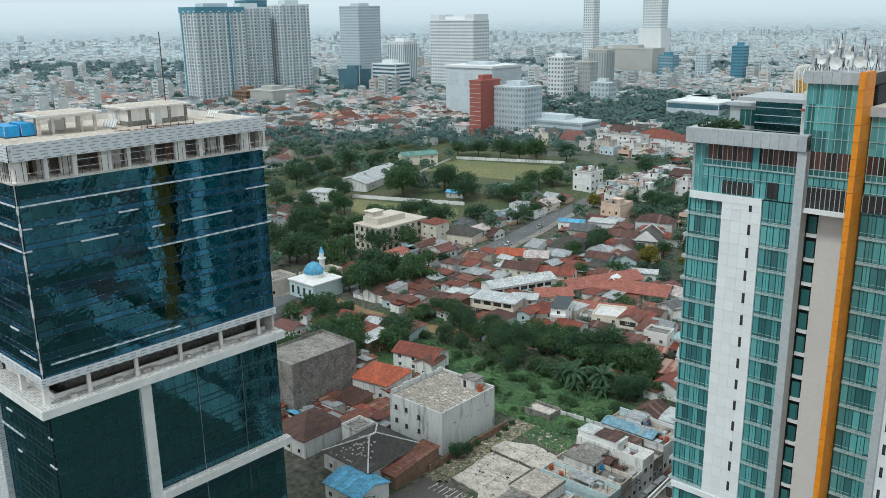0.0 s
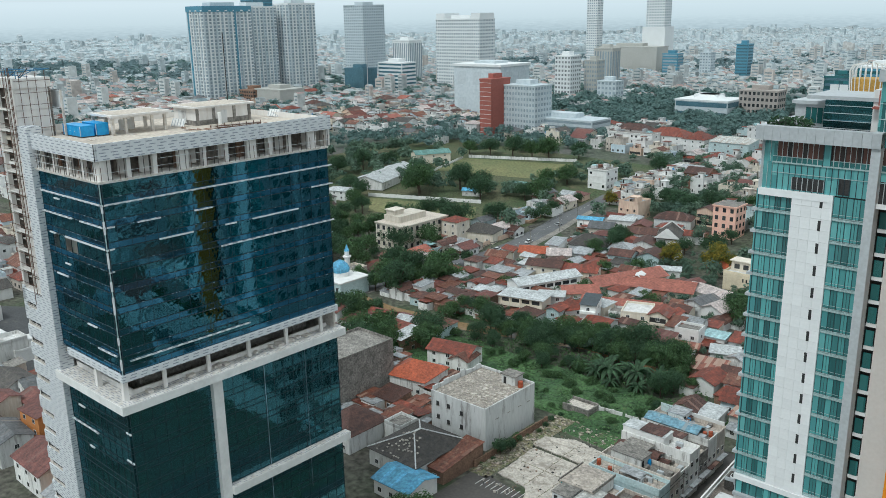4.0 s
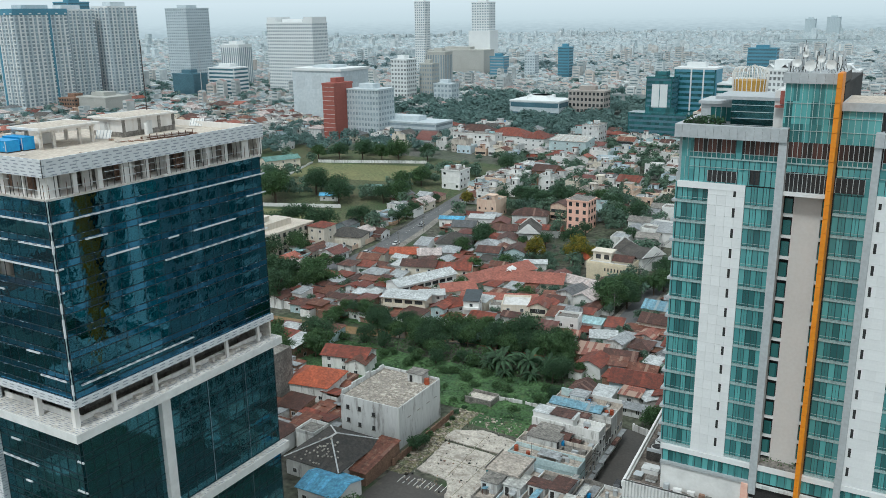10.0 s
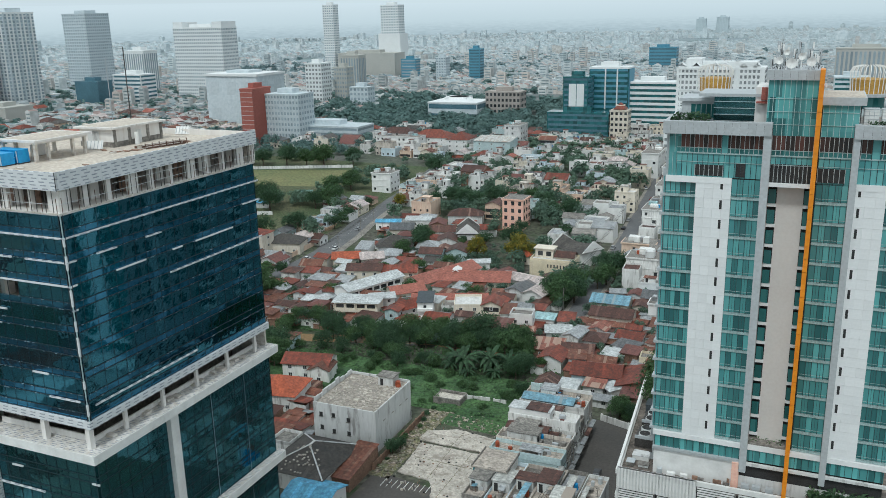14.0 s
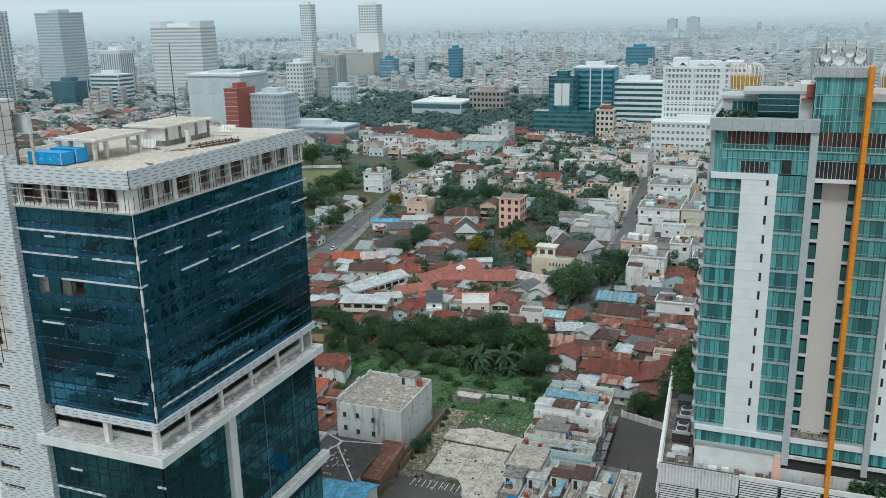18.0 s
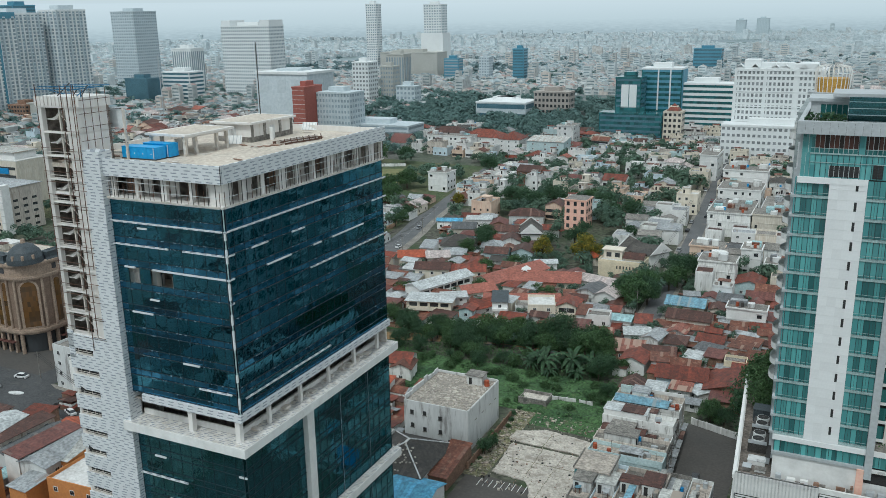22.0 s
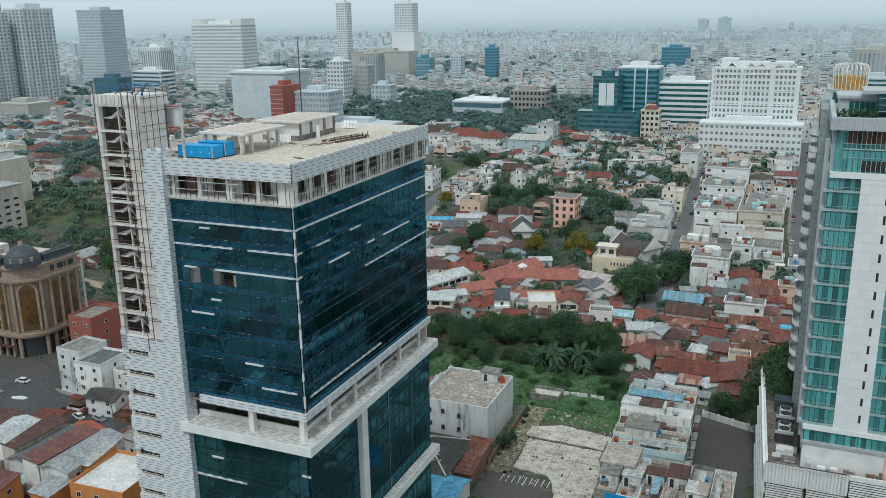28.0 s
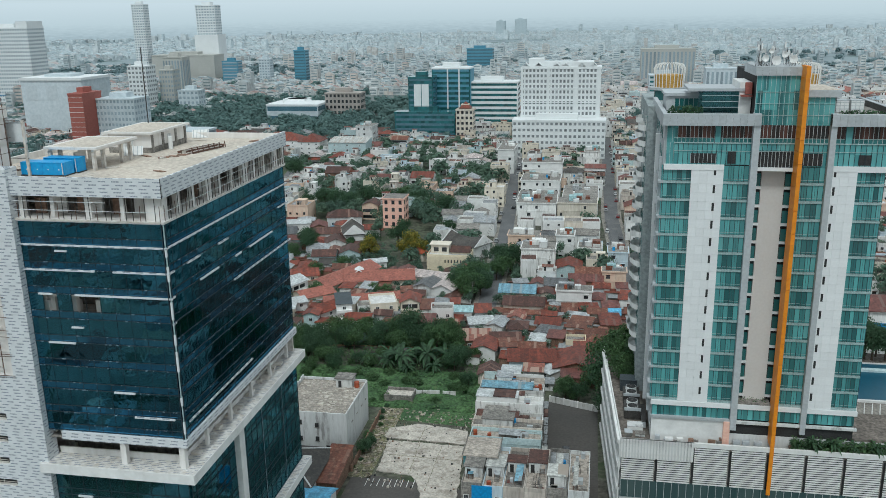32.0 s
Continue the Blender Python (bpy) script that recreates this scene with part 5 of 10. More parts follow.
# roof house, crowns, antennas
part("dark_glass_house", M().box(6.5, 5, 83.9, 13.0, 13, 88.6), m_ltglass2, rt, "dark glass plant room"), part("plant_roof", M().box(4.0, 4.6, 88.6, 14.6, 14, 89.1), m_grey, rt), part("plant_wall", M().box(12.9, 4.8, 83.9, 15.0, 14, 90.2), m_white, rt)
for cx in (3.0, 30.6):
    part("crown_base", M().frustum(cx, 37, 84.0, 86.2, 3.0, 3.0, 20), m_rtglass_d, rt), part("crown_ring", M().frustum(cx, 37, 86.2, 86.7, 4.4, 4.4, 20), m_grey, rt)
    crown = part("crown_drum", M().frustum(cx, 37, 86.7, 89.3, 3.0, 3.0, 20), m_ochre, rt, "yellow drum with white fins over it")
    for i in range(24):
        a = 2 * math.pi * i / 24
        ca, sa = math.cos(a), math.sin(a)
        fin = M().beam((cx + 3.1 * ca, 37 + 3.1 * sa, 86.7), (cx + 3.35 * ca, 37 + 3.35 * sa, 90.6), 0.07)
        fin.beam((cx + 3.35 * ca, 37 + 3.35 * sa, 90.6), (cx + 2.9 * ca, 37 + 2.9 * sa, 91.5), 0.07).beam((cx + 2.9 * ca, 37 + 2.9 * sa, 91.5), (cx + 1.6 * ca, 37 + 1.6 * sa, 91.8), 0.06)
        part("crown_fin", fin, m_white, crown)
for i in range(26):
    x, y, h = rng.uniform(15.2, 22), rng.uniform(0.5, 9), rng.uniform(1.2, 4.5)
    mast = part("antenna", M().beam((x, y, 93.2), (x + rng.uniform(-0.1, 0.1), y, 93.2 + h), 0.045).beam((x - 0.5, y, 93.2), (x, y, 93.2 + h * 0.6), 0.025).beam((x + 0.5, y, 93.2), (x, y, 93.2 + h * 0.6), 0.025), m_steel if i % 3 else m_grey, rt)
    for k in range(3):
        a, z = rng.uniform(0, 6.28), 93.2 + h * rng.uniform(0.5, 0.95)
        part("antenna_panel", M().box(x + 0.3 * math.cos(a) - 0.12, y + 0.3 * math.sin(a) - 0.12, z - 0.5, x + 0.3 * math.cos(a) + 0.12, y + 0.3 * math.sin(a) + 0.12, z + 0.5), m_grey if k else m_white, mast)
for x, y, z, r in ((16.2, 0.8, 94.6, 0.6), (18.0, 0.6, 94.2, 0.8), (19.4, 1.0, 95.2, 0.55), (20.8, 0.7, 94.4, 0.7), (17.2, 1.2, 95.8, 0.45)):
    dish = M()
    for i in range(12):
        a0, a1 = 2 * math.pi * i / 12, 2 * math.pi * (i + 1) / 12
        dish.poly([(x, y + 0.25, z), (x + r * math.cos(a0), y, z + r * math.sin(a0)), (x + r * math.cos(a1), y, z + r * math.sin(a1))])
    dish.beam((x, y + 0.25, 93.2), (x, y + 0.25, z), 0.05)
    part("radio_dish", dish, m_white, rt)
m_greengrey = material("grey_green_render", (0.33, 0.37, 0.37), 0.8, vary=0.2, scale=0.3, fine=3)
# rear wing with side windows
part("rear_wing", M().box(-2.0, 22, 0, 36, 52, 84), m_greengrey, rt)
for k in range(16):
    part("side_window", M().box(-2.08, 23.2, 30.2 + FH * k, -1.98, 26.0, 32.4 + FH * k), m_rtglass_d, rt)
part("side_wall", M().box(-0.15, 0.5, 24.4, 0.3, 22, 83.2), m_grey, rt)
sg = M().box(-0.1, 0, 0.4, 0.1, 1.3, 3.15).mesh("side_glass", m_rtglass)
ss = M().box(-0.75, 0, -0.1, 0.1, 1.9, 0.3).box(-0.45, 1.9, -0.1, 0.1, 11.0, 0.22).mesh("side_sill", m_grey)
sw = M().box(-0.06, 0, 0, 0.06, 2.2, 1.9).mesh("side_window", m_rtglass_d)
part("side_fin", M().box(-0.9, 11.0, 24.4, 0.2, 11.7, 80), m_panel, rt, "upright pale side fin")
part("side_fin", M().box(-0.7, 1.5, 26.4, 0.2, 2.3, 77), m_grey, rt, "upright grey side fin")
for k in range(N):
    part("side_glass", sg, None, rt, loc=(-0.2, 0.2, Z0 + FH * k)), part("side_sill", ss, None, rt, loc=(-0.05, 0, Z0 + FH * k))
for k in range(16):
    for y in (4.0, 7.6, 13.6, 17.8):
        part("side_window", sw, None, rt, loc=(-0.2, y, 30.6 + FH * k))
bal = M()
for i in range(9):
    a0, a1 = math.pi / 2 + math.pi * i / 9, math.pi / 2 + math.pi * (i + 1) / 9
    p = [(1.5 * math.cos(a), 3.4 * math.sin(a)) for a in (a0, a1)]
    bal.poly([(*p[0], 0), (*p[0], 1.2), (*p[1], 1.2), (*p[1], 0)]).poly([(0, 0, 0), (*p[0], 0), (*p[1], 0)]).poly([(0, 0, 0.15), (*p[1], 0.15), (*p[0], 0.15)])
bal = bal.mesh("balcony", m_white)
for k in range(16):
    for y in (29, 42):
        part("balcony", bal, None, rt, "curved white balcony", loc=(-2.0, y, 29 + FH * k))
        part("side_window", sw, None, rt, loc=(-2.05, y - 1.6, 30 + FH * k))
# podium
def prism(pts, z0, z1, cap=True):
    m = M()
    if cap:
        m.poly([(x, y, z1) for x, y in pts])
    for k in range(len(pts)):
        p, q = pts[k], pts[(k + 1) % len(pts)]
        m.poly([(*p, z0), (*q, z0), (*q, z1), (*p, z1)])
    return m


pd = thing("hotel_podium", -30.2, 135.5, 0, label="white louvred podium block with lattice side wall", category="podium")
PW, PD = 62.0, 47.5
def edge(y):
    """The side wall stands askew to the street front."""
    return -0.064 * y


part("body", M().box(5.8, 0.44, 0, PW, 2.7, 20.6).box(5.8, 2.7, 0, PW, PD, 23.4), m_wallgrey, pd)
part("side_body", prism([(0.3, 0.44), (5.8, 0.44), (5.8, PD), (edge(PD) + 0.3, PD)], 0, 20.6), m_wallgrey, pd)
part("deck", M().box(5.8, 0.3, 20.6, PW, 2.7, 21.0), m_raw, pd), part("deck", prism([(0.2, 0.3), (5.8, 0.3), (5.8, PD), (edge(PD) + 0.2, PD)], 20.6, 21.0), m_raw, pd)
part("deck", M().box(43, 2.7, 23.4, PW, PD, 23.9).box(5.8, 30, 23.4, 43, PD, 23.9), m_raw, pd)
part("kerb", M().box(-0.1, -0.2, 21.3, PW, 0.3, 22.2), m_white, pd), part("kerb", prism([(-0.05, 0.3), (0.2, 0.3), (edge(PD) + 0.2, PD), (edge(PD) - 0.05, PD)], 20.9, 22.2), m_white, pd, "white wall along the deck")
slat = M().box(0, 0.02, 0, 6.25, 0.1, 0.27).mesh("louvre_slat", m_white)
# dark sheets stand in for the shade between slats and bays
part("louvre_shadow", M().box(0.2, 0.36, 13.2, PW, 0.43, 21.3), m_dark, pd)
for b in range(9):
    x = 0.3 + b * 6.9
    lv = part("louvre_panel", M().box(x, 0.3, 13.3, x + 6.25, 0.34, 21.3), m_steel, pd, "white horizontal louvres")
    for k in range(17):
        if b < 2 and k > 10:
            continue
        part("slat", slat, None, lv, loc=(x, -0.16, 13.3 + k * 0.47))
    part("louvre_post", M().box(x + 6.3, -0.05, 13.2, x + 6.45, 0.3, 21.3), m_concrete, pd)
rib = M().box(0, -0.45, 18.2, 0.3, 0.2, 22.2).mesh("rib", m_white)
part("ribbed_screen", M().box(0, -0.2, 18.2, 13.9, 0.2, 22.2), m_wallgrey, pd, "white ribbed screen")
for i in range(24):
    part("rib", rib, None, pd, loc=(0.1 + i * 0.58, 0, 0))
glass = part("glass_band", M().box(0.2, -0.05, 9.4, PW, 0.4, 13.2), m_hotelglass, pd)
for i in range(44):
    part("bar", M().box(0.3 + i * 1.4, -0.12, 9.4, 0.38 + i * 1.4, -0.05, 13.2), m_grey, glass)
part("lower_wall", M().box(0.2, 0.1, 0, PW, 0.4, 9.4), m_wallgrey, pd)
part("side_backing", prism([(0.1, 0.5), (0.3, 0.5), (edge(PD) + 0.3, PD), (edge(PD) + 0.1, PD)], 0, 20.9), m_grey, pd)
for i in range(34):
    y = 0.8 + i * 1.38
    for k in range(4):
        z, y2 = 1.2 + k * 5.0, y + 0.55 * math.sin(i * 1.9 + k * 2.3)
        # near-black plates in place of shaded lattice openings
        part("lattice_slot", prism([(edge(y) + 0.02, y2), (edge(y) + 0.12, y2), (edge(y) + 0.05, y2 + 1.05), (edge(y) - 0.05, y2 + 1.05)], z, z + 3.9), m_dark, pd)
    part("lattice_bar", M().beam((edge(y) - 0.06, y, 0.6), (edge(y) - 0.06, y + (0.8 if i % 2 else -0.6), 21.4), 0.13), m_white, pd)
for k in range(5):
    part("lattice_band", M().beam((edge(0.4) - 0.05, 0.4, 1 + k * 5.0), (edge(PD) - 0.05, PD, 1 + k * 5.0), 0.45), m_white, pd)
# the gap is a near-black sheet, shade put in as colour
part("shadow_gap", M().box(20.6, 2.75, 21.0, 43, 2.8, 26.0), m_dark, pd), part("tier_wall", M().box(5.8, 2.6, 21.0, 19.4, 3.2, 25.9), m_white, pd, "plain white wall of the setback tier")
part("salmon_pillar", M().box(19.4, 2.0, 21.0, 20.6, 3.0, 26.0), m_pink, pd, "salmon painted pillar"), part("tier_slab", M().box(20.6, 2.2, 25.7, 43.5, 2.8, 26.2), m_wallgrey, pd)
tg = part("tier_glass", M().box(5.8, 2.9, 26.4, 43, 3.4, 28.7), m_rtwin, pd)
for i in range(34):
    part("bar", M().box(5.8 + i * 1.12, 2.82, 26.4, 5.88 + i * 1.12, 2.9, 28.7), m_darkteal, tg)
part("tier_core", M().box(5.9, 3.4, 23.4, 43, 30, 28.7), m_dark, pd), part("tier_band", M().box(5.6, 2.3, 25.9, 20.6, 2.9, 26.4), m_grey, pd)
for i in range(12):
    x, y = rng.uniform(6.5, 19), rng.uniform(0.6, 1.6)
    part("deck_clutter", M().box(x, y, 21.0, x + rng.uniform(0.4, 1.6), y + rng.uniform(0.3, 0.9), 21.4 + rng.uniform(0.3, 1.4)), rng.choice((m_grey, m_concrete, m_white, m_brick)), pd)
for x in (21.2, 23.0, 25.2):
    part("plant_unit", M().box(x, 1.0, 21.0, x + 1.3, 1.9, 22.6), m_grey, pd)

DECK_TREES = []   # trees on the deck, grown later
# clutter, planting and pool on the podium deck
for v_ in (148.5, 155.5):
    ac = thing("cooling_unit", -27.6, v_, 21.0, label="dusty grey roof cooling unit with two tilted dark fans", category="cooling unit", group="podium cooling units")
    part("casing", M().box(-1.7, -2.6, 0.35, 1.7, 2.6, 2.1), m_steel, ac), part("base", M().box(-1.5, -2.4, 0, 1.5, 2.4, 0.35), m_concrete, ac)
    part("hood", prism([(-1.7, -2.6), (1.7, -2.6), (1.7, -2.4), (-1.7, -2.4)], 2.1, 2.7), m_grey, ac)
    for y in (-1.3, 1.3):
        fan = part("fan_ring", M().frustum(0, y, 2.1, 2.75, 1.2, 1.15, 18), m_wallgrey, ac)
        part("fan", M().frustum(0, y, 2.75, 2.79, 1.02, 1.02, 18), m_dark, fan), part("fan_hub", M().frustum(0, y, 2.79, 2.86, 0.25, 0.22, 10), m_steel, fan)
for k, (u_, v_, w_, d_, h_) in enumerate(((-27.2, 142.2, 3.0, 2.2, 1.0), (-28.6, 139.2, 1.4, 1.6, 0.9), (-26.3, 139.4, 1.8, 1.4, 0.6), (-25.4, 146.5, 0.7, 8, 1.5), (-28.0, 161.5, 3.6, 3.2, 2.6))):
    pl = thing("plant_box", u_, v_, 21.0, label="dusty grey plant box on the podium deck", category="plant box")
    part("casing", M().box(-w_ / 2, -d_ / 2, 0.12, w_ / 2, d_ / 2, h_), (m_white, m_concrete, m_wallgrey, m_grey, m_slate)[k], pl)
    part("lid", M().box(-w_ / 2 - 0.08, -d_ / 2 - 0.08, h_, w_ / 2 + 0.08, d_ / 2 + 0.08, h_ + 0.1), (m_wallgrey, m_grey, m_concrete, m_steel, m_slate)[k], pl), part("skid", M().box(-w_ / 2 + 0.1, -d_ / 2 + 0.1, 0, w_ / 2 - 0.1, d_ / 2 - 0.1, 0.12), m_dark, pl)
for u_, v_, s_ in ((-28.5, 166, 0.7), (-27.0, 169, 0.9), (-29.5, 171, 0.8), (-27.6, 174, 1.1), (-29.8, 177, 1.0), (-26.4, 178, 1.1), (-28.4, 181, 1.2)):
    DECK_TREES.append((u_, v_, s_))
planter = thing("planter", 15.5, 137.0, 21.0, label="long planter with rank green shrubs", category="planter")
part("box", M().box(-14, -1.0, 0, 15, 1.0, 0.9), m_concrete, planter)
sh = M()
for i in range(3400):
    p, s = Vector((rng.uniform(-13.8, 14.8), rng.uniform(-1.2, 1.2), rng.uniform(0.6, 3.2) * (0.75 + 0.25 * math.sin(i * 0.7)))), rng.uniform(0.12, 0.3)
    n = Vector((rng.uniform(-1, 1), rng.uniform(-1, 1), 0.8)).normalized()
    t = n.orthogonal().normalized()
    b = n.cross(t)
    sh.poly([tuple(p + t * s), tuple(p + b * s), tuple(p - t * s), tuple(p - b * s)])
part("shrubs", sh, m_leaf, planter, kind="stuff")
pool = thing("swimming_pool", 24, 168, 23.9, label="blue swimming pool on the podium deck", category="pool")
part("rim", M().box(-7.6, -13, 0, 9, -12.4, 0.5).box(-7.6, 7.4, 0, 9, 8, 0.5).box(-7.6, -12.4, 0, -7, 7.4, 0.5).box(8.4, -12.4, 0, 9, 7.4, 0.5), m_white, pool), part("water", M().box(-7, -12.4, 0, 8.4, 7.4, 0.35), m_pool, pool), part("divider", M().box(-7, 2.6, 0, 8.4, 4.0, 0.8), m_aqua, pool, "pale blue wall between the pools")

hedge = thing("terrace_hedge", 15.2, 168, 23.9, label="dark shrubs along the pool terrace", category="hedge")
part("soil", M().box(-1.2, -14, 0, 1.0, 16, 0.3), m_scrub, hedge)
terr = thing("pool_terrace", 24, 152.5, 23.9, label="patterned grey stone terrace beside the pool", category="terrace")
part("paving", M().box(-9, -3, 0, 9, 2, 0.06), m_paving, terr)
for i in range(12):
    part("paving_line", M().beam((-9 + i * 1.5, -3, 0.07), (-7.5 + i * 1.5, 2, 0.07), 0.08), m_white, terr)
pb = thing("pool_side_building", 35, 227, 0, label="white building with a dull red roof and blue band", category="building")
part("wall", M().box(-17, -7, -0.3, 17, 7, 22), m_dirtywhite, pb), part("roof", M().hip(-17, -7, 17, 7, 22, 2.4, 0.8), m_tindull, pb), part("blue_band", M().box(-17.1, -7.2, 16.5, 17, -7, 18.5), m_blue, pb), part("lower_roof", M().box(-18, -10, 14.5, 17, -7, 14.8), m_tindull, pb)
# terrace planting, plant and gondola on the hotel roof
def leafy(n, box, size, seed):
    rr, m = random.Random(seed), M()
    for i in range(n):
        p, s = Vector((rr.uniform(box[0], box[3]), rr.uniform(box[1], box[4]), box[2] + (box[5] - box[2]) * rr.random() ** 1.6)), size * rr.uniform(0.5, 1.2)
        nv = Vector((rr.uniform(-1, 1), rr.uniform(-1, 1), 0.7)).normalized()
        t = nv.orthogonal().normalized()
        b = nv.cross(t)
        m.poly([tuple(p + t * s), tuple(p + b * s * 0.6), tuple(p - t * s), tuple(p - b * s * 0.6)])
    return m


part("shrubs", leafy(900, (-1.6, -14, 0.2, 1.2, 16, 2.4), 0.4, 91), m_leafdark, hedge, kind="stuff")
for i in range(7):
    x = 0.9 + i * 0.8 + rng.uniform(-0.2, 0.2)
    po = thing("potted_plant", -24.6 + x, 138.4 + 1.2 + 0.7 * (i % 3), 83.9, label="dark green potted plant on the roof terrace", category="plant", group="terrace plants")
    part("pot", M().frustum(0, 0, 0, 0.6, 0.3, 0.4, 10), m_steel, po), part("leaves", leafy(70, (-0.6, -0.6, 0.5, 0.6, 0.6, 2.3), 0.35, i), m_leafdark, po)
for i in range(9):
    po = thing("potted_plant", -24.6 + 30 + i * 1.1, 138.4 + 1.4, 83.9, label="dark green potted plant on the roof terrace", category="plant", group="terrace plants")
    part("pot", M().frustum(0, 0, 0, 0.5, 0.3, 0.4, 10), m_steel, po), part("leaves", leafy(60, (-0.6, -0.6, 0.4, 0.6, 0.6, 1.7), 0.32, 20 + i), m_leafdark, po)
lg = thing("terrace_lounge", -24.6 + 3.6, 138.4 + 10, 83.9, label="grey terrace lounge with glazed front and flat roof", category="lounge")
part("wall", M().box(-3, 0, 0, 2.8, 8, 3.4), m_grey, lg), part("roof", M().box(-3.4, -0.5, 3.4, 2.9, 8.2, 3.9), m_grey, lg)
for i in range(5):
    part("window", M().box(-1.4 + i * 0.85, -0.06, 0.6, -0.65 + i * 0.85, 0, 2.9), m_rtglass_d, lg)
gd = thing("cleaning_gondola", -24.6 + 14.3, 138.4 + 4.4, 88.2, label="red window cleaning gondola hung beside the roof house", category="gondola")
part("cage", M().box(-0.5, -0.6, 0, 0.6, 0.4, 2.0), m_redpanel, gd), part("platform", M().box(-1.2, -0.7, -0.5, 0.7, 0.5, -0.2), m_redpanel, gd)
for k in range(4):
    part("glass_line", M().box(6.45, 4.9, 84.6 + k * 1.05, 13.0, 5.0, 84.68 + k * 1.05), m_grey, rt)
for i in range(2):
    tk = thing("roof_tank", -24.6 + 29.9 + i * 2.5, 138.4 + 3.4, 83.9, label="white panelled box tank on the hotel roof", category="tank", group="roof box tanks")
    part("shell", M().box(-1.05, -1.1, 0.2, 1.05, 1.1, 3.3), m_white, tk), part("base", M().box(-1.1, -1.15, 0, 1.1, 1.15, 0.2), m_steel, tk), part("lid", M().box(-1.1, -1.15, 3.3, 1.1, 1.15, 3.4), m_grey, tk)
    for z in (0.75, 1.3, 1.85, 2.4, 2.95):
        part("seam", M().box(-1.1, -1.15, z, 1.1, -1.1, z + 0.07), m_grey, tk)
    for x in (-0.35, 0.35):
        part("seam", M().box(x - 0.03, -1.16, 0.2, x + 0.03, -1.1, 3.3), m_grey, tk)
for k in range(12):
    part("roof_rail", M().box(15 + k * 0.6, 29.6, 83.9, 15.06 + k * 0.6, 29.7, 86.5), m_white, rt)
part("roof_rail", M().box(13, 29.6, 86.4, 24, 29.75, 86.6), m_white, rt)
# weeds on the recess ledge
part("ledge_weed", leafy(60, (16.3, 0.5, 29.9, 22, 2.0, 30.5), 0.22, 77), m_leaf, rt, kind="stuff")

# ==== houses ====
WALLS = [m_dirtywhite, m_cream, m_dirtywhite, m_wallgrey, m_white, m_brick, m_aqua, m_yellow]
win_a = M().box(-0.6, -0.04, 0, 0.6, 0.04, 1.2, 1).box(-0.5, -0.06, 0.1, -0.03, 0.06, 1.1, 0).box(0.03, -0.06, 0.1, 0.5, 0.06, 1.1, 0).mesh("window", m_window, m_white)
HOUSES = 0


def house(u, v, w, d, h, rz=0.0, roof="gable", wall=None, top=None, rise=None, storeys=None, label="", windows=True, group="", over=0.5, name="house"):
    """A house: walls, a roof with eaves or a parapet, windows on the seen sides."""
    global HOUSES
    HOUSES += 1
    wall, top = wall or rng.choice(WALLS), top or m_tinred
    storeys = storeys or max(1, round(h / 3.1))
    words = {"gable": "gabled", "hip": "hipped", "shed": "lean-to", "flat": "flat"}[roof]
    t = thing(name, u, v, rz=rz, label=label or f"{wall.name.replace('_', ' ')} house under a {words} {top.name.replace('_', ' ')}", category="house" if name == "house" else "building", group=group)
    x0, y0, x1, y1 = -w / 2, -d / 2, w / 2, d / 2
    along = "x" if w >= d else "y"
    rise = rise or min(w, d) * 0.22
    mw = M()
    if roof == "gable":
        mw.box(x0, y0, -0.3, x1, y1, h, skip="bt")
        if along == "x":
            for x, s in ((x0, 1), (x1, -1)):
                p = [(x, y0, h), (x, 0, h + rise), (x, y1, h)]
                mw.poly(p[::-s] if s == 1 else p)
        else:
            for y, s in ((y0, 1), (y1, -1)):
                p = [(x0, y, h), (x1, y, h), (0, y, h + rise)]
                mw.poly(p if s == 1 else p[::-1])
        mr = M().gable(x0, y0, x1, y1, h + 0.06, rise, over, 0.12, along)
    elif roof == "hip":
        mw.box(x0, y0, -0.3, x1, y1, h, skip="b")
        mr = M().hip(x0, y0, x1, y1, h + 0.02, rise, over)
    elif roof == "shed":
        mw.box(x0, y0, -0.3, x1, y1, h, skip="b")
        k = 0.12 * d
        mr = M()
        a = [(x0 - 0.3, y0 - over, h + 0.05), (x1 + 0.3, y0 - over, h + 0.05), (x1 + 0.3, y1 + 0.3, h + k), (x0 - 0.3, y1 + 0.3, h + k)]
        mr.poly([(x, y, z + 0.12) for x, y, z in a]).poly(a[::-1])
        for i in range(4):
            p, q = a[i], a[(i + 1) % 4]
            mr.poly([p, q, (q[0], q[1], q[2] + 0.12), (p[0], p[1], p[2] + 0.12)])
        mw.poly([(x1, y0, h), (x1, y1, h), (x1, y1, h + k)]).poly([(x0, y1, h), (x0, y0, h), (x0, y1, h + k)])
    else:
        mw.box(x0, y0, -0.3, x1, y1, h, skip="bt")
        for a in ((x0, y0, x1, y0 + 0.2), (x0, y1 - 0.2, x1, y1), (x0, y0 + 0.2, x0 + 0.2, y1 - 0.2), (x1 - 0.2, y0 + 0.2, x1, y1 - 0.2)):
            mw.box(a[0], a[1], h, a[2], a[3], h + 0.8, skip="b")
        mr = M().box(x0 + 0.2, y0 + 0.2, h - 0.2, x1 - 0.2, y1 - 0.2, h + 0.05)
    part("wall", mw, wall, t)
    part("roof", mr, top, t)
    if windows:
        for k in range(storeys):
            z = 0.9 + k * (h / storeys)
            n = min(3, max(1, int(w / 3.4)))
            for i in range(n):
                part("window", win_a, None, t, loc=(x0 + w * (i + 0.5) / n, y0 - 0.02, z))
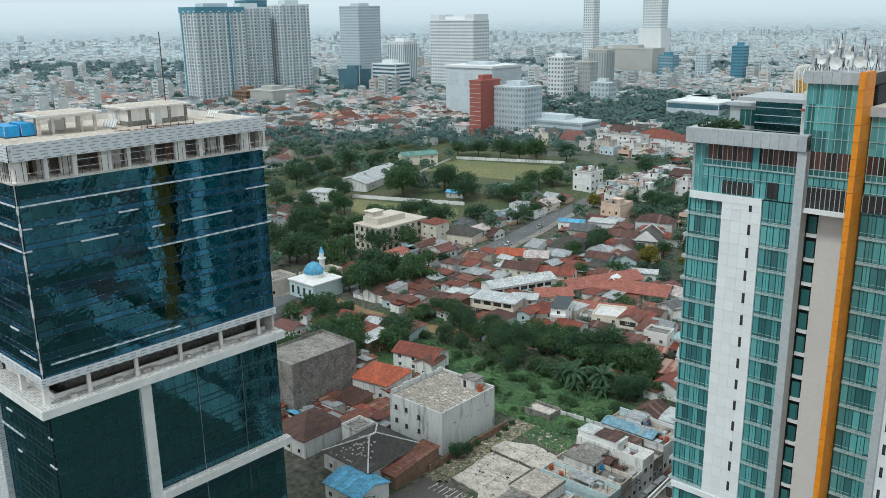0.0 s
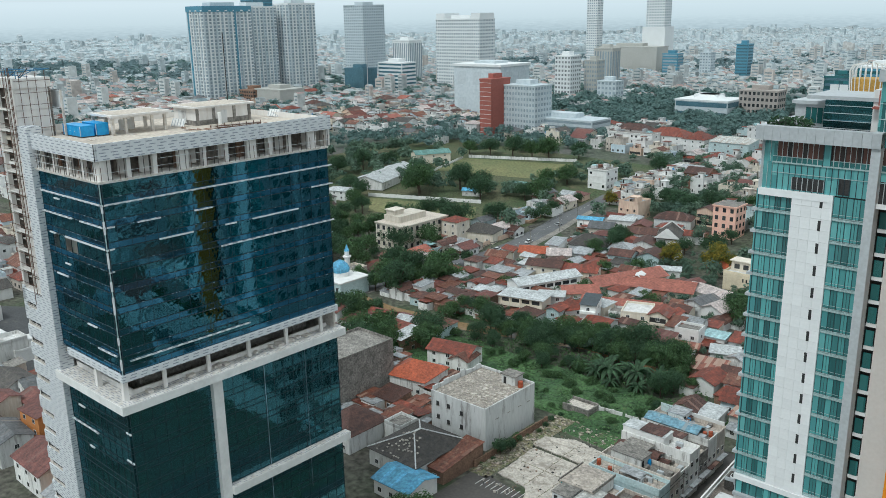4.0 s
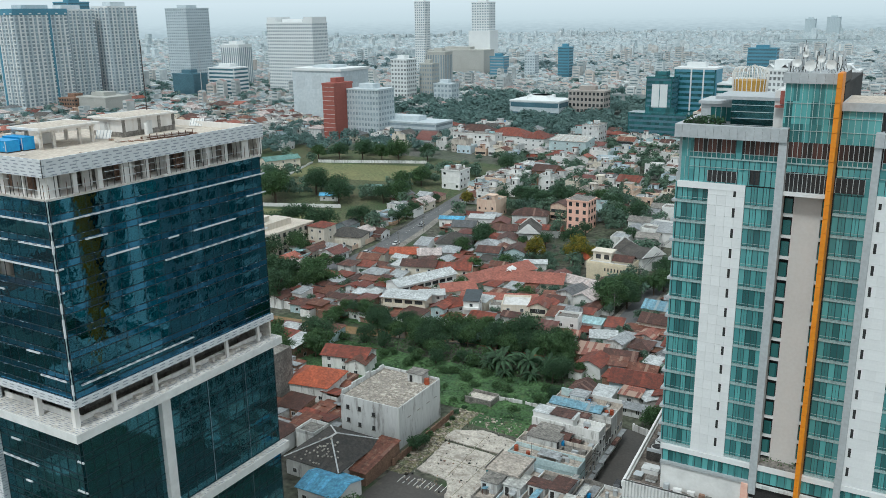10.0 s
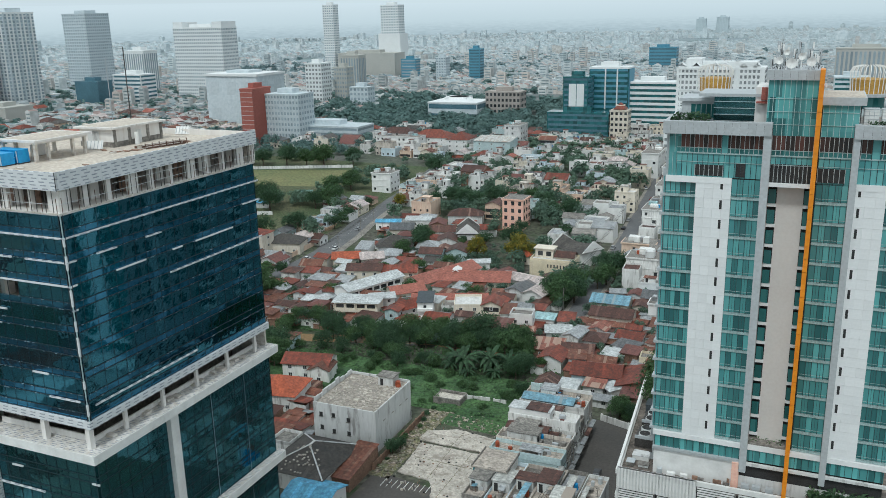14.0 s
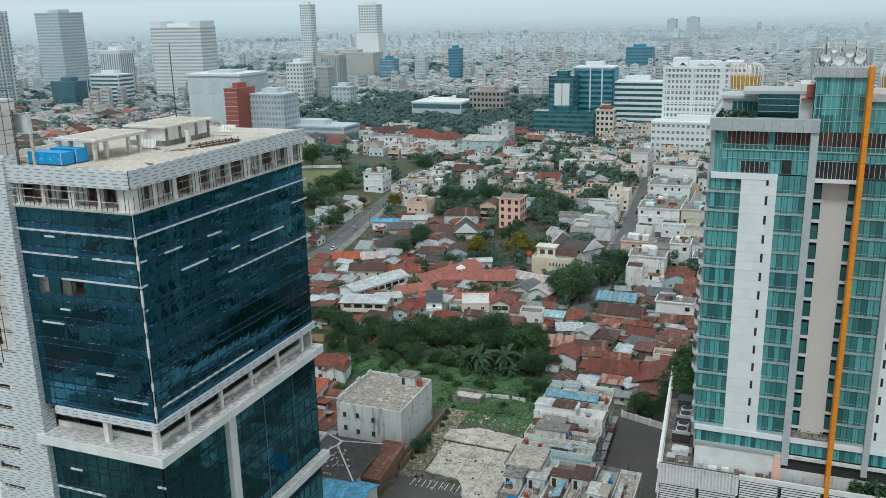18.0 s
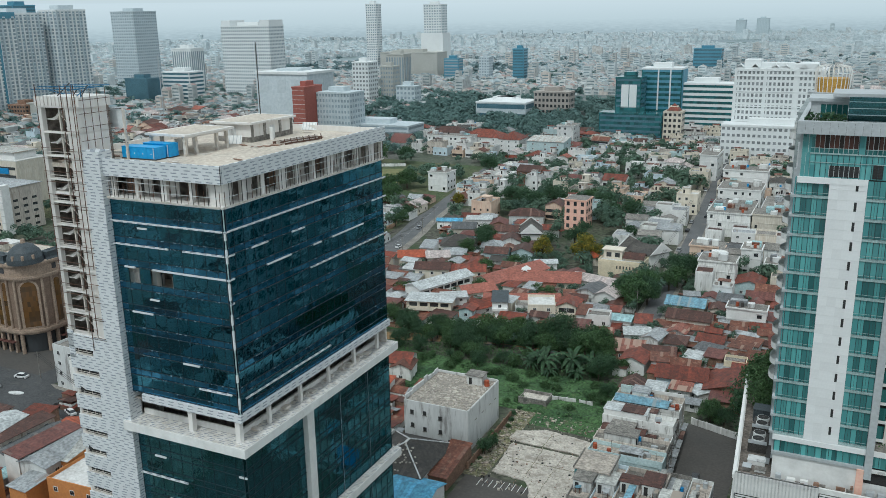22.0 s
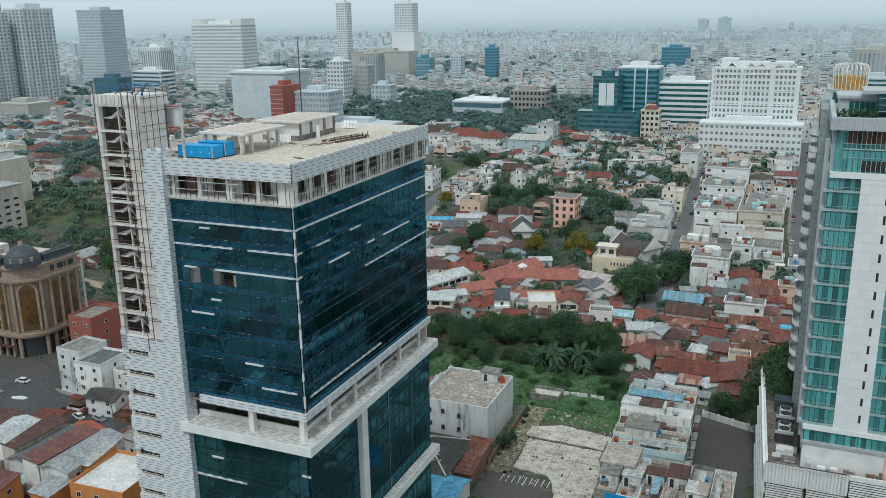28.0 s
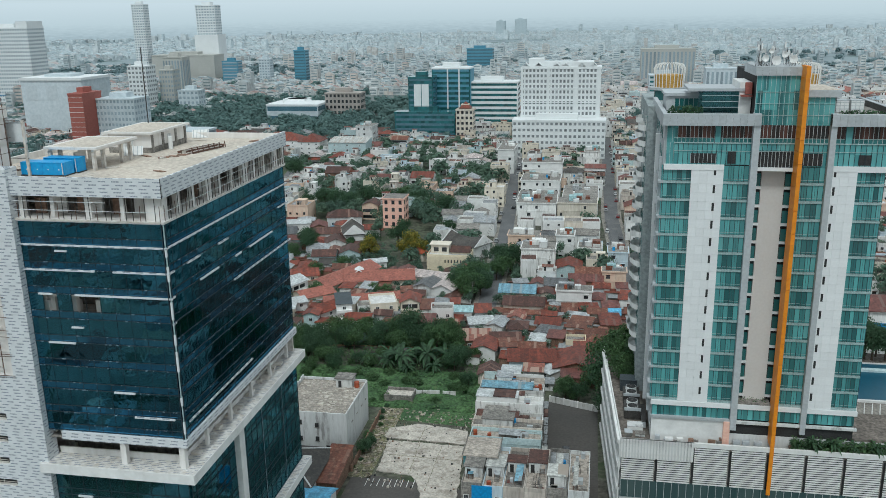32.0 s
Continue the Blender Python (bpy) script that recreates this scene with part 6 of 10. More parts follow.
            if storeys > 1:
                part("window", win_a, None, t, loc=(x1 + 0.02 if u < -30 else x0 - 0.02, 0, z), rz=90)
    return t


def joined_houses(name, spots, label, fine=True):
    """Houses too many and too far to pick apart, as one mass: storeys, balconies, parapets, roof rooms, tanks, lean-to sheets."""
    m = M()
    rr = random.Random(11)
    mats = [m_dirtywhite, m_cream, m_wallgrey, m_tinred, m_tinrust, m_tingrey, m_tinwhite, m_concrete, m_white, m_tinbrown, m_window, m_tan, m_tiledark, m_aqua, m_tinpink, m_slabpale, m_tindark, m_creampale, m_peach, m_paleblue, m_tileorange, m_blue, m_dark, m_tindull, m_tilered, m_tinaqua]
    for u, v, w, d, h, roof in spots:
        z, wm = gz(u, v) - 0.5, rr.choice((0, 0, 8, 17, 2, 11, 8, 0, 17, 8, 2, 1, 0, 13, 18, 19, 8))
        a, b, c, e = u - w / 2, v - d / 2, u + w / 2, v + d / 2
        m.box(a, b, z, c, e, z + h, wm, skip="bt")
        storeys = max(1, int(h / 3.2))
        style = rr.random()
        for k in range(storeys):
            zz = z + 1.3 + 3.2 * k
            n = max(1, int(w / 2.8))
            if style < 0.3 and fine:
                m.poly([(a + 0.4, b - 0.03, zz - 0.2), (c - 0.4, b - 0.03, zz - 0.2), (c - 0.4, b - 0.03, zz + 1.4), (a + 0.4, b - 0.03, zz + 1.4)], 22 if rr.random() < 0.4 else 10)
                if k:
                    m.box(a, b - 1.0, zz - 1.4, c, b, zz - 1.2, wm).box(a, b - 1.0, zz - 1.2, c, b - 0.9, zz - 0.3, wm, skip="b")
            else:
                for i in range(n):
                    if rr.random() < 0.25:
                        continue
                    xx, ww, hh = a + w * (i + 0.3) / n, rr.choice((0.8, 1.1, 1.4)), rr.choice((1.1, 1.4))
                    m.poly([(xx, b - 0.03, zz), (xx + ww, b - 0.03, zz), (xx + ww, b - 0.03, zz + hh), (xx, b - 0.03, zz + hh)], 10)
                    if fine and rr.random() < 0.35:
                        m.box(xx - 0.2, b - 0.6, zz + hh + 0.05, xx + ww + 0.2, b, zz + hh + 0.15, rr.choice((wm, 5, 9)))
            if rr.random() < 0.7:
                n = max(1, int(d / 3.5))
                for i in range(n):
                    if rr.random() < 0.4:
                        continue
                    yy = b + d * (i + 0.3) / n
                    m.poly([(c + 0.03, yy, zz), (c + 0.03, yy + 1.1, zz), (c + 0.03, yy + 1.1, zz + 1.2), (c + 0.03, yy, zz + 1.2)], 10)
            if fine and k and rr.random() < 0.5:
                m.box(a - 0.12, b - 0.12, zz - 1.35, c + 0.12, b, zz - 1.15, wm)
        if roof < 0.55:
            rm = rr.choice((3, 4, 14, 9, 5, 12, 12, 9, 23, 9, 3, 16, 24, 23))
            if rr.random() < 0.35:
                m.hip(a, b, c, e, z + h, min(w, d) * 0.24, 0.6, 0.12, rm)
            else:
                m.gable(a, b, c, e, z + h, min(w, d) * 0.24, 0.5, 0.1, "x" if w > d else "y", rm)
                ym, xm, rise = (b + e) / 2, (a + c) / 2, min(w, d) * 0.22
                if w > d:
                    m.poly([(c, b, z + h), (c, e, z + h), (c, ym, z + h + rise)], wm)
                else:
                    m.poly([(a, b, z + h), (c, b, z + h), (xm, b, z + h + rise)], wm)
            if fine and rr.random() < 0.5:
                y0 = b - rr.uniform(1.2, 2.6)
                m.poly([(a, y0, z + h * 0.62), (c, y0, z + h * 0.62), (c, b, z + h * 0.8), (a, b, z + h * 0.8)], rr.choice((4, 5, 9, 3, 16)))
        else:
            m.poly([(a, b, z + h - 0.3), (c, b, z + h - 0.3), (c, e, z + h - 0.3), (a, e, z + h - 0.3)], rr.choice((7, 7, 15, 7, 5, 7, 16, 4, 7)))
            for e0, e1, e2, e3 in ((a, b, c, b + 0.2), (a, e - 0.2, c, e), (c - 0.2, b, c, e), (a, b, a + 0.2, e)):
                m.box(e0, e1, z + h - 0.3, e2, e3, z + h + 0.7, wm, skip="b")
            if rr.random() < 0.75:
                q, p, g_ = w * rr.uniform(0.05, 0.5), d * rr.uniform(0.1, 0.5), rr.uniform(2.0, 3.0)
                x0, y0, x1, y1 = a + q, b + p, min(c - 0.3, a + q + rr.uniform(2.5, 4.5)), min(e - 0.3, b + p + rr.uniform(2.5, 4.5))
                m.box(x0, y0, z + h - 0.3, x1, y1, z + h + g_, wm, skip="bt")
                m.box(x0 - 0.3, y0 - 0.3, z + h + g_, x1 + 0.3, y1 + 0.3, z + h + g_ + 0.15, rr.choice((5, 7, 4, 9, 6, 3, wm)))
                if fine:
                    m.poly([(x0 + 0.5, y0 - 0.03, z + h), (x0 + 1.4, y0 - 0.03, z + h), (x0 + 1.4, y0 - 0.03, z + h + 1.9), (x0 + 0.5, y0 - 0.03, z + h + 1.9)], 22)
            if fine and rr.random() < 0.55:
                x, y = rr.uniform(a + 1, c - 1), rr.uniform(b + 1, e - 1)
                m.frustum(x, y, z + h - 0.3, z + h + 1.3, 0.55, 0.5, 7, rr.choice((20, 21, 2, 22, 8, 2, 8, 2)))
            if fine and rr.random() < 0.4:
                x, y, w2, d2 = rr.uniform(a + 0.5, c - 3), rr.uniform(b + 0.5, e - 3), rr.uniform(2, 4), rr.uniform(2, 4)
                m.box(x, y, z + h + 1.6, x + w2, y + d2, z + h + 1.72, rr.choice((5, 4, 6, 25, 9, 3)))
                m.box(x + 0.1, y + 0.1, z + h - 0.3, x + 0.3, y + 0.3, z + h + 1.6, 7).box(x + w2 - 0.3, y + 0.1, z + h - 0.3, x + w2 - 0.1, y + 0.3, z + h + 1.6, 7)
    return solid(name, m, mats, label, "houses", kind="stuff")


# ==== trees ====
def crown_mesh(seed, r, h, mat, lumps=9, leaves=420, size=0.55):
    """An uneven crown: leaf clumps scattered in a cluster of lumps, with gaps between them."""
    rr = random.Random(seed)
    m = M()
    centres = []
    for i in range(lumps):
        a, d = rr.uniform(0, 6.283), r * math.sqrt(rr.uniform(0.0, 0.62))
        centres.append((d * math.cos(a), d * math.sin(a), h * rr.uniform(0.45, 0.85) - 0.25 * d, r * rr.uniform(0.32, 0.52)))
    for i in range(leaves):
        cx, cy, cz, cr = centres[i % lumps]
        th, ph_ = rr.uniform(0, 6.283), math.acos(rr.uniform(-0.55, 1))
        q = cr * rr.uniform(0.6, 1.12)
        n = Vector((math.sin(ph_) * math.cos(th), math.sin(ph_) * math.sin(th), math.cos(ph_)))
        p = Vector((cx, cy, cz)) + n * q
        n = (n + Vector((rr.uniform(-0.7, 0.7), rr.uniform(-0.7, 0.7), rr.uniform(-0.3, 0.9)))).normalized()
        t = n.orthogonal().normalized()
        t.rotate(Matrix.Rotation(rr.uniform(0, 6.283), 3, n))
        b = n.cross(t)
        s = size * rr.uniform(0.6, 1.35)
        m.poly([tuple(p + t * s), tuple(p + b * s * 0.6 + n * 0.1), tuple(p - t * s), tuple(p - b * s * 0.6 + n * 0.1)])
    return m.mesh("crown", mat)


def trunk_mesh(seed, r, h):
    rr = random.Random(seed)
    m = M().frustum(0, 0, -0.3, h * 0.5, 0.035 * h, 0.022 * h, 7)
    for i in range(5):
        a = rr.uniform(0, 6.283)
        m.beam((0, 0, h * rr.uniform(0.25, 0.48)), (r * 0.5 * math.cos(a), r * 0.5 * math.sin(a), h * rr.uniform(0.55, 0.75)), 0.012 * h)
    return m.mesh("trunk", m_bark)


TREES = []
for seed, r, h, mat, leaves in ((1, 4.2, 9, m_leaf, 1900), (2, 5.2, 11, m_leafdark, 2500), (3, 3.2, 8, m_leaf, 1400), (4, 6.4, 12.5, m_leafdark, 3400), (5, 3.8, 7, m_leaf, 1700), (6, 2.4, 6.5, m_leafdark, 1100), (7, 5.0, 10.5, m_leaf, 2500)):
    TREES.append((crown_mesh(seed, r, h, mat, 22, int(leaves * 0.95), 0.33), trunk_mesh(seed, r, h), r))
YELLOW = (crown_mesh(21, 4.6, 9.5, m_yellowleaf, 14, 2200, 0.34), trunk_mesh(21, 4.6, 9.5), 4.6)


def tree(u, v, kind=None, s=1.0, label="leafy dark green tree", group="", z=None):
    crown, trunk, r = TREES[rng.randrange(len(TREES)) if kind is None else kind] if kind != "yellow" else YELLOW
    t = thing("tree", u, v, (gz(u, v) if z is None else z), rz=rng.uniform(0, 360), label=label, category="tree", group=group)
    t.scale = (s, s, s * rng.uniform(0.9, 1.1))
    part("trunk", trunk, None, t), part("crown", crown, None, t)
    return t


def grove(u0, u1, v0, v1, n, s=1.0, label="leafy dark green tree"):
    for i in range(n):
        tree(rng.uniform(u0, u1), rng.uniform(v0, v1), None, s * rng.uniform(0.8, 1.2), label)


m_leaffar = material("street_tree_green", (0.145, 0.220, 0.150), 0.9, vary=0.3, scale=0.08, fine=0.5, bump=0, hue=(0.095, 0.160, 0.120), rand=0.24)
# the two farther greens have haze put into them, paler and bluer
m_leafhazed = material("hazed_park_belt_green", (0.165, 0.255, 0.235), 0.9, vary=0.2, scale=0.05, fine=0.4, bump=0, hue=(0.130, 0.215, 0.205), rand=0.15)
m_leafhazier = material("hazed_far_tree_green", (0.205, 0.290, 0.300), 0.9, vary=0.12, scale=0.03, fine=0.2, bump=0, hue=(0.180, 0.260, 0.275), rand=0.08)

for m_ in (m_leaffar, m_leafhazed, m_leafhazier):
    translucent(m_, 0.45)


def tree_mass(name, spots, label, mat=None):
    """Far trees, too many to count, as one mass of leaf clumps, finer where they stand nearer."""
    m = M()
    rr = random.Random(5)
    for u, v, r, h in spots:
        z0, far = gz(u, v), math.hypot(u, v)
        n_l = 6 if r < 12 else 8
        each, grow = (58, 0.22) if far < 470 else (32, 0.29) if far < 700 else (16, 0.40)
        lumps = [(rr.uniform(-0.55, 0.55) * r, rr.uniform(-0.55, 0.55) * r, h * rr.uniform(0.40, 0.74), rr.uniform(0.36, 0.56) * r) for i in range(n_l)]
        for i in range(each * n_l):
            cx, cy, cz, cr = lumps[i % n_l]
            th, ph_ = rr.uniform(0, 6.283), math.acos(rr.uniform(-0.35, 1))
            q = cr * rr.uniform(0.65, 1.12)
            sx, sy, sz = math.sin(ph_) * math.cos(th), math.sin(ph_) * math.sin(th), math.cos(ph_)
            px, py, pz = u + cx + q * sx, v + cy + q * sy, z0 + cz + min(q, 0.5 * h) * sz
            nv = Vector((sx + rr.uniform(-0.4, 0.4), sy + rr.uniform(-0.4, 0.4), sz + rr.uniform(0.0, 0.7))).normalized()
            t = nv.orthogonal().normalized()
            b = nv.cross(t)
            s = cr * grow * rr.uniform(0.6, 1.25)
            m.poly([(px + t.x * s, py + t.y * s, pz + t.z * s), (px + b.x * s, py + b.y * s, pz + b.z * s), (px - t.x * s, py - t.y * s, pz - t.z * s), (px - b.x * s, py - b.y * s, pz - b.z * s)])
    return solid(name, m, mat or m_leaffar, label, "trees", kind="stuff")

# ==== near buildings on the waste ground ====
TAKEN = []   # footprints in street coordinates: u0, u1, v0, v1


def take(u0, u1, v0, v1):
    TAKEN.append((u0, u1, v0, v1))


def free(u, v, w, d):
    return all(u + w / 2 < a or u - w / 2 > b or v + d / 2 < c or v - d / 2 > e for a, b, c, e in TAKEN)


take(-122, -83, 62, 112), take(-33, 34, 132, 186)
blk = thing("concrete_block_house", -102.2, 169.2, 0, label="bare grey three-storey concrete building with ragged roof", category="building")
take(-112, -92, 158, 180)
part("wall", M().box(-8.7, -9.8, -0.3, 8.7, 9.8, 10.6, skip="bt"), m_wallgrey, blk)
part("roof", M().box(-8.5, -9.6, 10.2, 8.5, 9.6, 10.5), m_rubbleroof, blk, "cracked roof slab strewn with rubble")
part("parapet", M().box(8.4, -9.8, 10.6, 8.7, 9.8, 11.0).box(-8.7, -9.8, 10.6, 8.4, -9.5, 10.9).box(-8.7, 9.5, 10.6, 8.4, 9.8, 11.2), m_wallgrey, blk)
for i in range(9):
    part("ragged_wall", M().box(-8.7, -9.4 + i * 2.1, 10.6, -8.4, -7.5 + i * 2.1, 11.2 + rng.uniform(0.1, 1.3)), m_wallgrey, blk)
hd = part("stair_head", M().box(1.5, 5.5, 10.5, 5.8, 8.8, 13.0), m_dirtywhite, blk)
part("door", M().box(2.2, 5.42, 10.6, 3.0, 5.5, 12.4), m_dark, hd), part("slab", M().box(1.2, 5.2, 13.0, 6.1, 9.1, 13.2), m_concrete, hd)
part("tank", M().frustum(6.8, 6.4, 10.5, 12.0, 0.7, 0.65, 14), m_tileorange, blk, "orange plastic water tank")
for i in range(80):
    x, y, s = rng.uniform(-8, 8), rng.uniform(-9, 9), 0.12 + 0.6 * rng.random() ** 2
    part("rubble", M().box(x - s, y - s * 0.7, 10.45, x + s, y + s * 0.7, 10.5 + s * 0.4), m_slab, blk)
crumbs = M()
for i in range(700):
    x, y, s = rng.uniform(-8.3, 8.3), rng.uniform(-9.4, 9.4), 0.05 + 0.28 * rng.random() ** 3
    crumbs.box(x - s, y - s * 0.7, 10.48, x + s, y + s * 0.8, 10.5 + s * 0.7, skip="b")
part("roof_rubble", crumbs, m_slab, blk, "broken plaster and brick on the roof", kind="stuff")
wsm = M().box(-0.45, -0.06, 0, 0.45, 0.06, 1.1).mesh("window", m_dark)
for x, z in ((-6.5, 7.4), (-3.0, 7.6), (1.2, 7.0), (-6.4, 3.9), (-3.0, 3.3), (1.2, 3.4), (3.8, 1.2)):
    wd = part("window", wsm, None, blk, loc=(x, -9.82, z))
    part("sill", M().box(-0.6, -0.2, -0.12, 0.6, 0.02, 0.0), m_concrete, wd)
for y in (-6, -1.5, 3, 6.5):
    part("stain_ledge", M().box(8.7, y, 6.9, 8.85, y + 1.2, 7.0), m_concrete, blk)

# boundary walls, ruin, rubble beside the slab
def low_wall(u0, v0, u1, v1, h, mat=None, label="stained low boundary wall", t=0.25):
    L = math.hypot(u1 - u0, v1 - v0)
    ob = thing("boundary_wall", u0, v0, rz=math.degrees(math.atan2(v1 - v0, u1 - u0)), label=label, category="wall")
    part("panel", M().box(0, -t / 2, -0.2, L, t / 2, h), mat or m_dirtywhite, ob)
    for i in range(int(L / 4) + 1):
        part("pier", M().box(i * 4 - 0.2, -t / 2 - 0.08, -0.2, i * 4 + 0.2, t / 2 + 0.08, h + 0.15), mat or m_dirtywhite, ob)


low_wall(-90.5, 152, -90.8, 181, 1.9, m_brick, "broken dark brick wall along the plot"), low_wall(-84, 194.5, -77.5, 195.2, 1.7), low_wall(-76.4, 195.2, -73, 195.6, 1.5), low_wall(-47, 196, -34, 191.5, 1.8)
ruin = thing("ruined_shed", -88, 192, label="roofless shell of a small brick shed", category="ruin")
part("shell", M().box(-4, -2.5, 0, 4, -2.2, 2.2).box(-4, 2.2, 0, 4, 2.5, 2.4).box(-4, -2.2, 0, -3.7, 2.2, 1.8).box(3.7, -2.2, 0, 4, 2.2, 2.3), m_concrete, ruin)
part("fallen_slab", M().box(-3.6, -2.0, 1.5, 3.5, 2.0, 1.7), m_slab, ruin)
rb = M()
for i in range(1100):
    u, v, s = rng.uniform(-91, -86), rng.uniform(150, 186), 0.08 + 0.4 * rng.random() ** 3
    if i % 8 == 0:
        u, v = rng.uniform(-86, -66), rng.uniform(179, 187)
    rb.box(u - s, v - s, 0, u + s, v + s * 0.6, s * 0.7)
bits = M()
for i in range(420):
    u, v, q = rng.uniform(-88, -62), rng.uniform(146, 184), 0.05 + 0.22 * rng.random() ** 3
    bits.box(u - q, v - q, 0.05, u + q * 0.8, v + q * 0.6, 0.36 + q * 0.5, rng.choice((0, 0, 0, 1, 2)))
solid("slab_litter", bits, [m_slab, m_dark, m_brick], "pale chips, weeds and scraps over the broken slab", "litter", kind="stuff")
m_rubble = material("broken_brick_and_concrete", (0.30, 0.25, 0.21), 0.95, vary=0.5, scale=0.6, fine=4, hue=(0.14, 0.15, 0.09), rand=0.4)
solid("rubble", rb, m_rubble, "heaps of broken concrete and brick rubble", "rubble", kind="stuff")
for i in range(9):
    solid("bay_line", M().box(-86 + i * 1.35, 146.6 + i * 0.1, 0.07, -85.88 + i * 1.35, 149.8 + i * 0.1, 0.085), m_white, "worn white parking bay line", "marking")

# shop-house rows, each unit its own building
m_screed = material("sandy_roof_screed", (0.46, 0.405, 0.35), 0.95, vary=0.3, scale=0.4, fine=3, stain=(0.24, 0.215, 0.19), stain_at=0.58)
m_tealwall = material("teal_painted_wall", (0.10, 0.27, 0.30), 0.8, vary=0.2, scale=0.4, fine=4)


def shop(u, v, w, d, h, wall, rooftop, face="e"):
    s = thing("shop_house", u, v, label=f"narrow flat-roofed shop house with {wall.name.replace('_', ' ')} and roof clutter", category="shop house", group="shop-house rows")
    x0, x1, y0, y1 = -w / 2, w / 2, -d / 2, d / 2
    part("wall", M().box(x0, y0, -0.2, x1, y1, h, skip="bt"), wall, s)
    part("roof", M().box(x0 + 0.15, y0 + 0.15, h - 0.25, x1 - 0.15, y1 - 0.15, h - 0.05), rooftop, s)
    part("parapet", M().box(x0, y0, h, x1, y0 + 0.18, h + 0.9), wall, s), part("parapet", M().box(x0, y1 - 0.18, h, x1, y1, h + 0.9), wall, s)
    part("parapet", M().box(x0, y0 + 0.18, h, x0 + 0.18, y1 - 0.18, h + 0.7), wall, s), part("parapet", M().box(x1 - 0.18, y0 + 0.18, h, x1, y1 - 0.18, h + 0.7), wall, s)
    if rng.random() < 0.75:
        if w > d:
            a0, a1, b0, b1 = x0 + w * rng.uniform(0.05, 0.3), x0 + w * rng.uniform(0.45, 0.8), y0 + 0.3, y1 - 0.3
        else:
            a0, a1, b0 = x0 + 0.3, x1 - 0.3, y0 + d * rng.uniform(0.1, 0.55)
            b1 = b0 + d * rng.uniform(0.18, 0.35)
        bx = part("roof_room", M().box(a0, b0, h - 0.05, a1, b1, h + 2.4), rng.choice((m_dirtywhite, m_wallgrey, m_dirtywhite)), s)
        part("roof_sheet", M().box(a0 - 0.3, b0 - 0.2, h + 2.4, a1 + 0.3, b1 + 0.2, h + 2.52), rng.choice((m_tingrey, m_tinwhite, m_concrete, m_concrete, m_tinbrown)), bx)
        part("door", M().box(a1 + 0.01, b0 + 0.4, h, a1 + 0.06, b0 + 1.2, h + 1.9) if w > d else M().box(a0 + 0.4, b0 - 0.06, h, a0 + 1.2, b0 - 0.01, h + 1.9), m_dark, bx)
    for k in range(rng.randint(1, 3)):
        x, y = rng.uniform(x0 + 1, x1 - 1), rng.uniform(y0 + 0.8, y1 - 0.8)
        part("water_tank", M().frustum(x, y, h - 0.05, h + 1.2, 0.5, 0.47, 12), rng.choice((m_grey, m_tileorange, m_blue)), s)
    for k in range(6):
        x, y, sx, sy = rng.uniform(x0 + 0.9, x1 - 0.9), rng.uniform(y0 + 0.9, y1 - 0.9), rng.uniform(0.3, 0.9), rng.uniform(0.3, 0.8)
        part(("crate", "roof_sheet", "cooling_box")[k % 3], M().box(x - sx, y - sy, h - 0.05, x + sx, y + sy, h + (0.7, 0.12, 0.9)[k % 3]), (m_concrete, rng.choice((m_tindull, m_tingrey, m_tinwhite)), m_grey)[k % 3], s)
    for k in range(1):
        sw_, sd_ = w * rng.uniform(0.18, 0.42), d * rng.uniform(0.3, 0.6)
        x, y, z = rng.uniform(x0 + 0.2, x1 - sw_ - 0.2), rng.uniform(y0 + 0.2, y1 - sd_ - 0.2), h + rng.uniform(0.9, 1.9)
        tilt = rng.uniform(-0.25, 0.25)
        sh_ = M().poly([(x, y, z), (x + sw_, y, z + tilt), (x + sw_, y + sd_, z + tilt + 0.2), (x, y + sd_, z + 0.2)]).poly([(x, y, z - 0.06), (x, y + sd_, z + 0.14), (x + sw_, y + sd_, z + tilt + 0.14), (x + sw_, y, z + tilt - 0.06)])
        awn = part("tin_sheet", sh_, rng.choice((m_tinbrown, m_tingrey, m_tingrey, m_tinwhite, m_concrete, m_tindark, m_tinfade)), s)
        part("post", M().box(x + 0.1, y + 0.1, h - 0.05, x + 0.2, y + 0.2, z).box(x + sw_ - 0.2, y + 0.1, h - 0.05, x + sw_ - 0.1, y + 0.2, z + tilt), m_rustpole, awn)
    for k in range(2):
        x, z = rng.uniform(x0 + 0.4, x1 - 0.4), h + rng.uniform(1.5, 3)
        part("aerial", M().beam((x, 0, h - 0.1), (x, 0.1, z), 0.03).beam((x - 0.5, 0.1, z), (x + 0.5, 0.1, z), 0.02), m_steel, s)
    if rng.random() < 0.5:
        x, y = rng.uniform(x0 + 1.5, x1 - 1.5), rng.uniform(-1, 1)
        dish = part("satellite_dish", M().frustum(x, y, h + 0.9, h + 1.25, 0.25, 1.1, 14, cap=False), m_grey, s)
        part("stand", M().beam((x, y, h - 0.05), (x, y, h + 0.95), 0.06), m_steel, dish)
    for k in range(max(2, int(h / 3.1))):
        for i in range(2):
            if face == "e":
                part("window", win_a, None, s, loc=(x1 + 0.02, y0 + d * (i + 0.5) / 2, 1.0 + 3.05 * k), rz=90)
            part("window", win_a, None, s, loc=(x0 + w * (i + 0.5) / 2, y0 - 0.02, 1.0 + 3.05 * k))
    part("awning", M().box(x1, y0 + 0.2, 2.9, x1 + 1.2, y1 - 0.2, 3.0) if face == "e" else M().box(x0 + 0.2, y0 - 1.1, 2.9, x1 - 0.2, y0, 3.0), rng.choice((m_tingrey, m_tinbrown, m_aqua)), s)
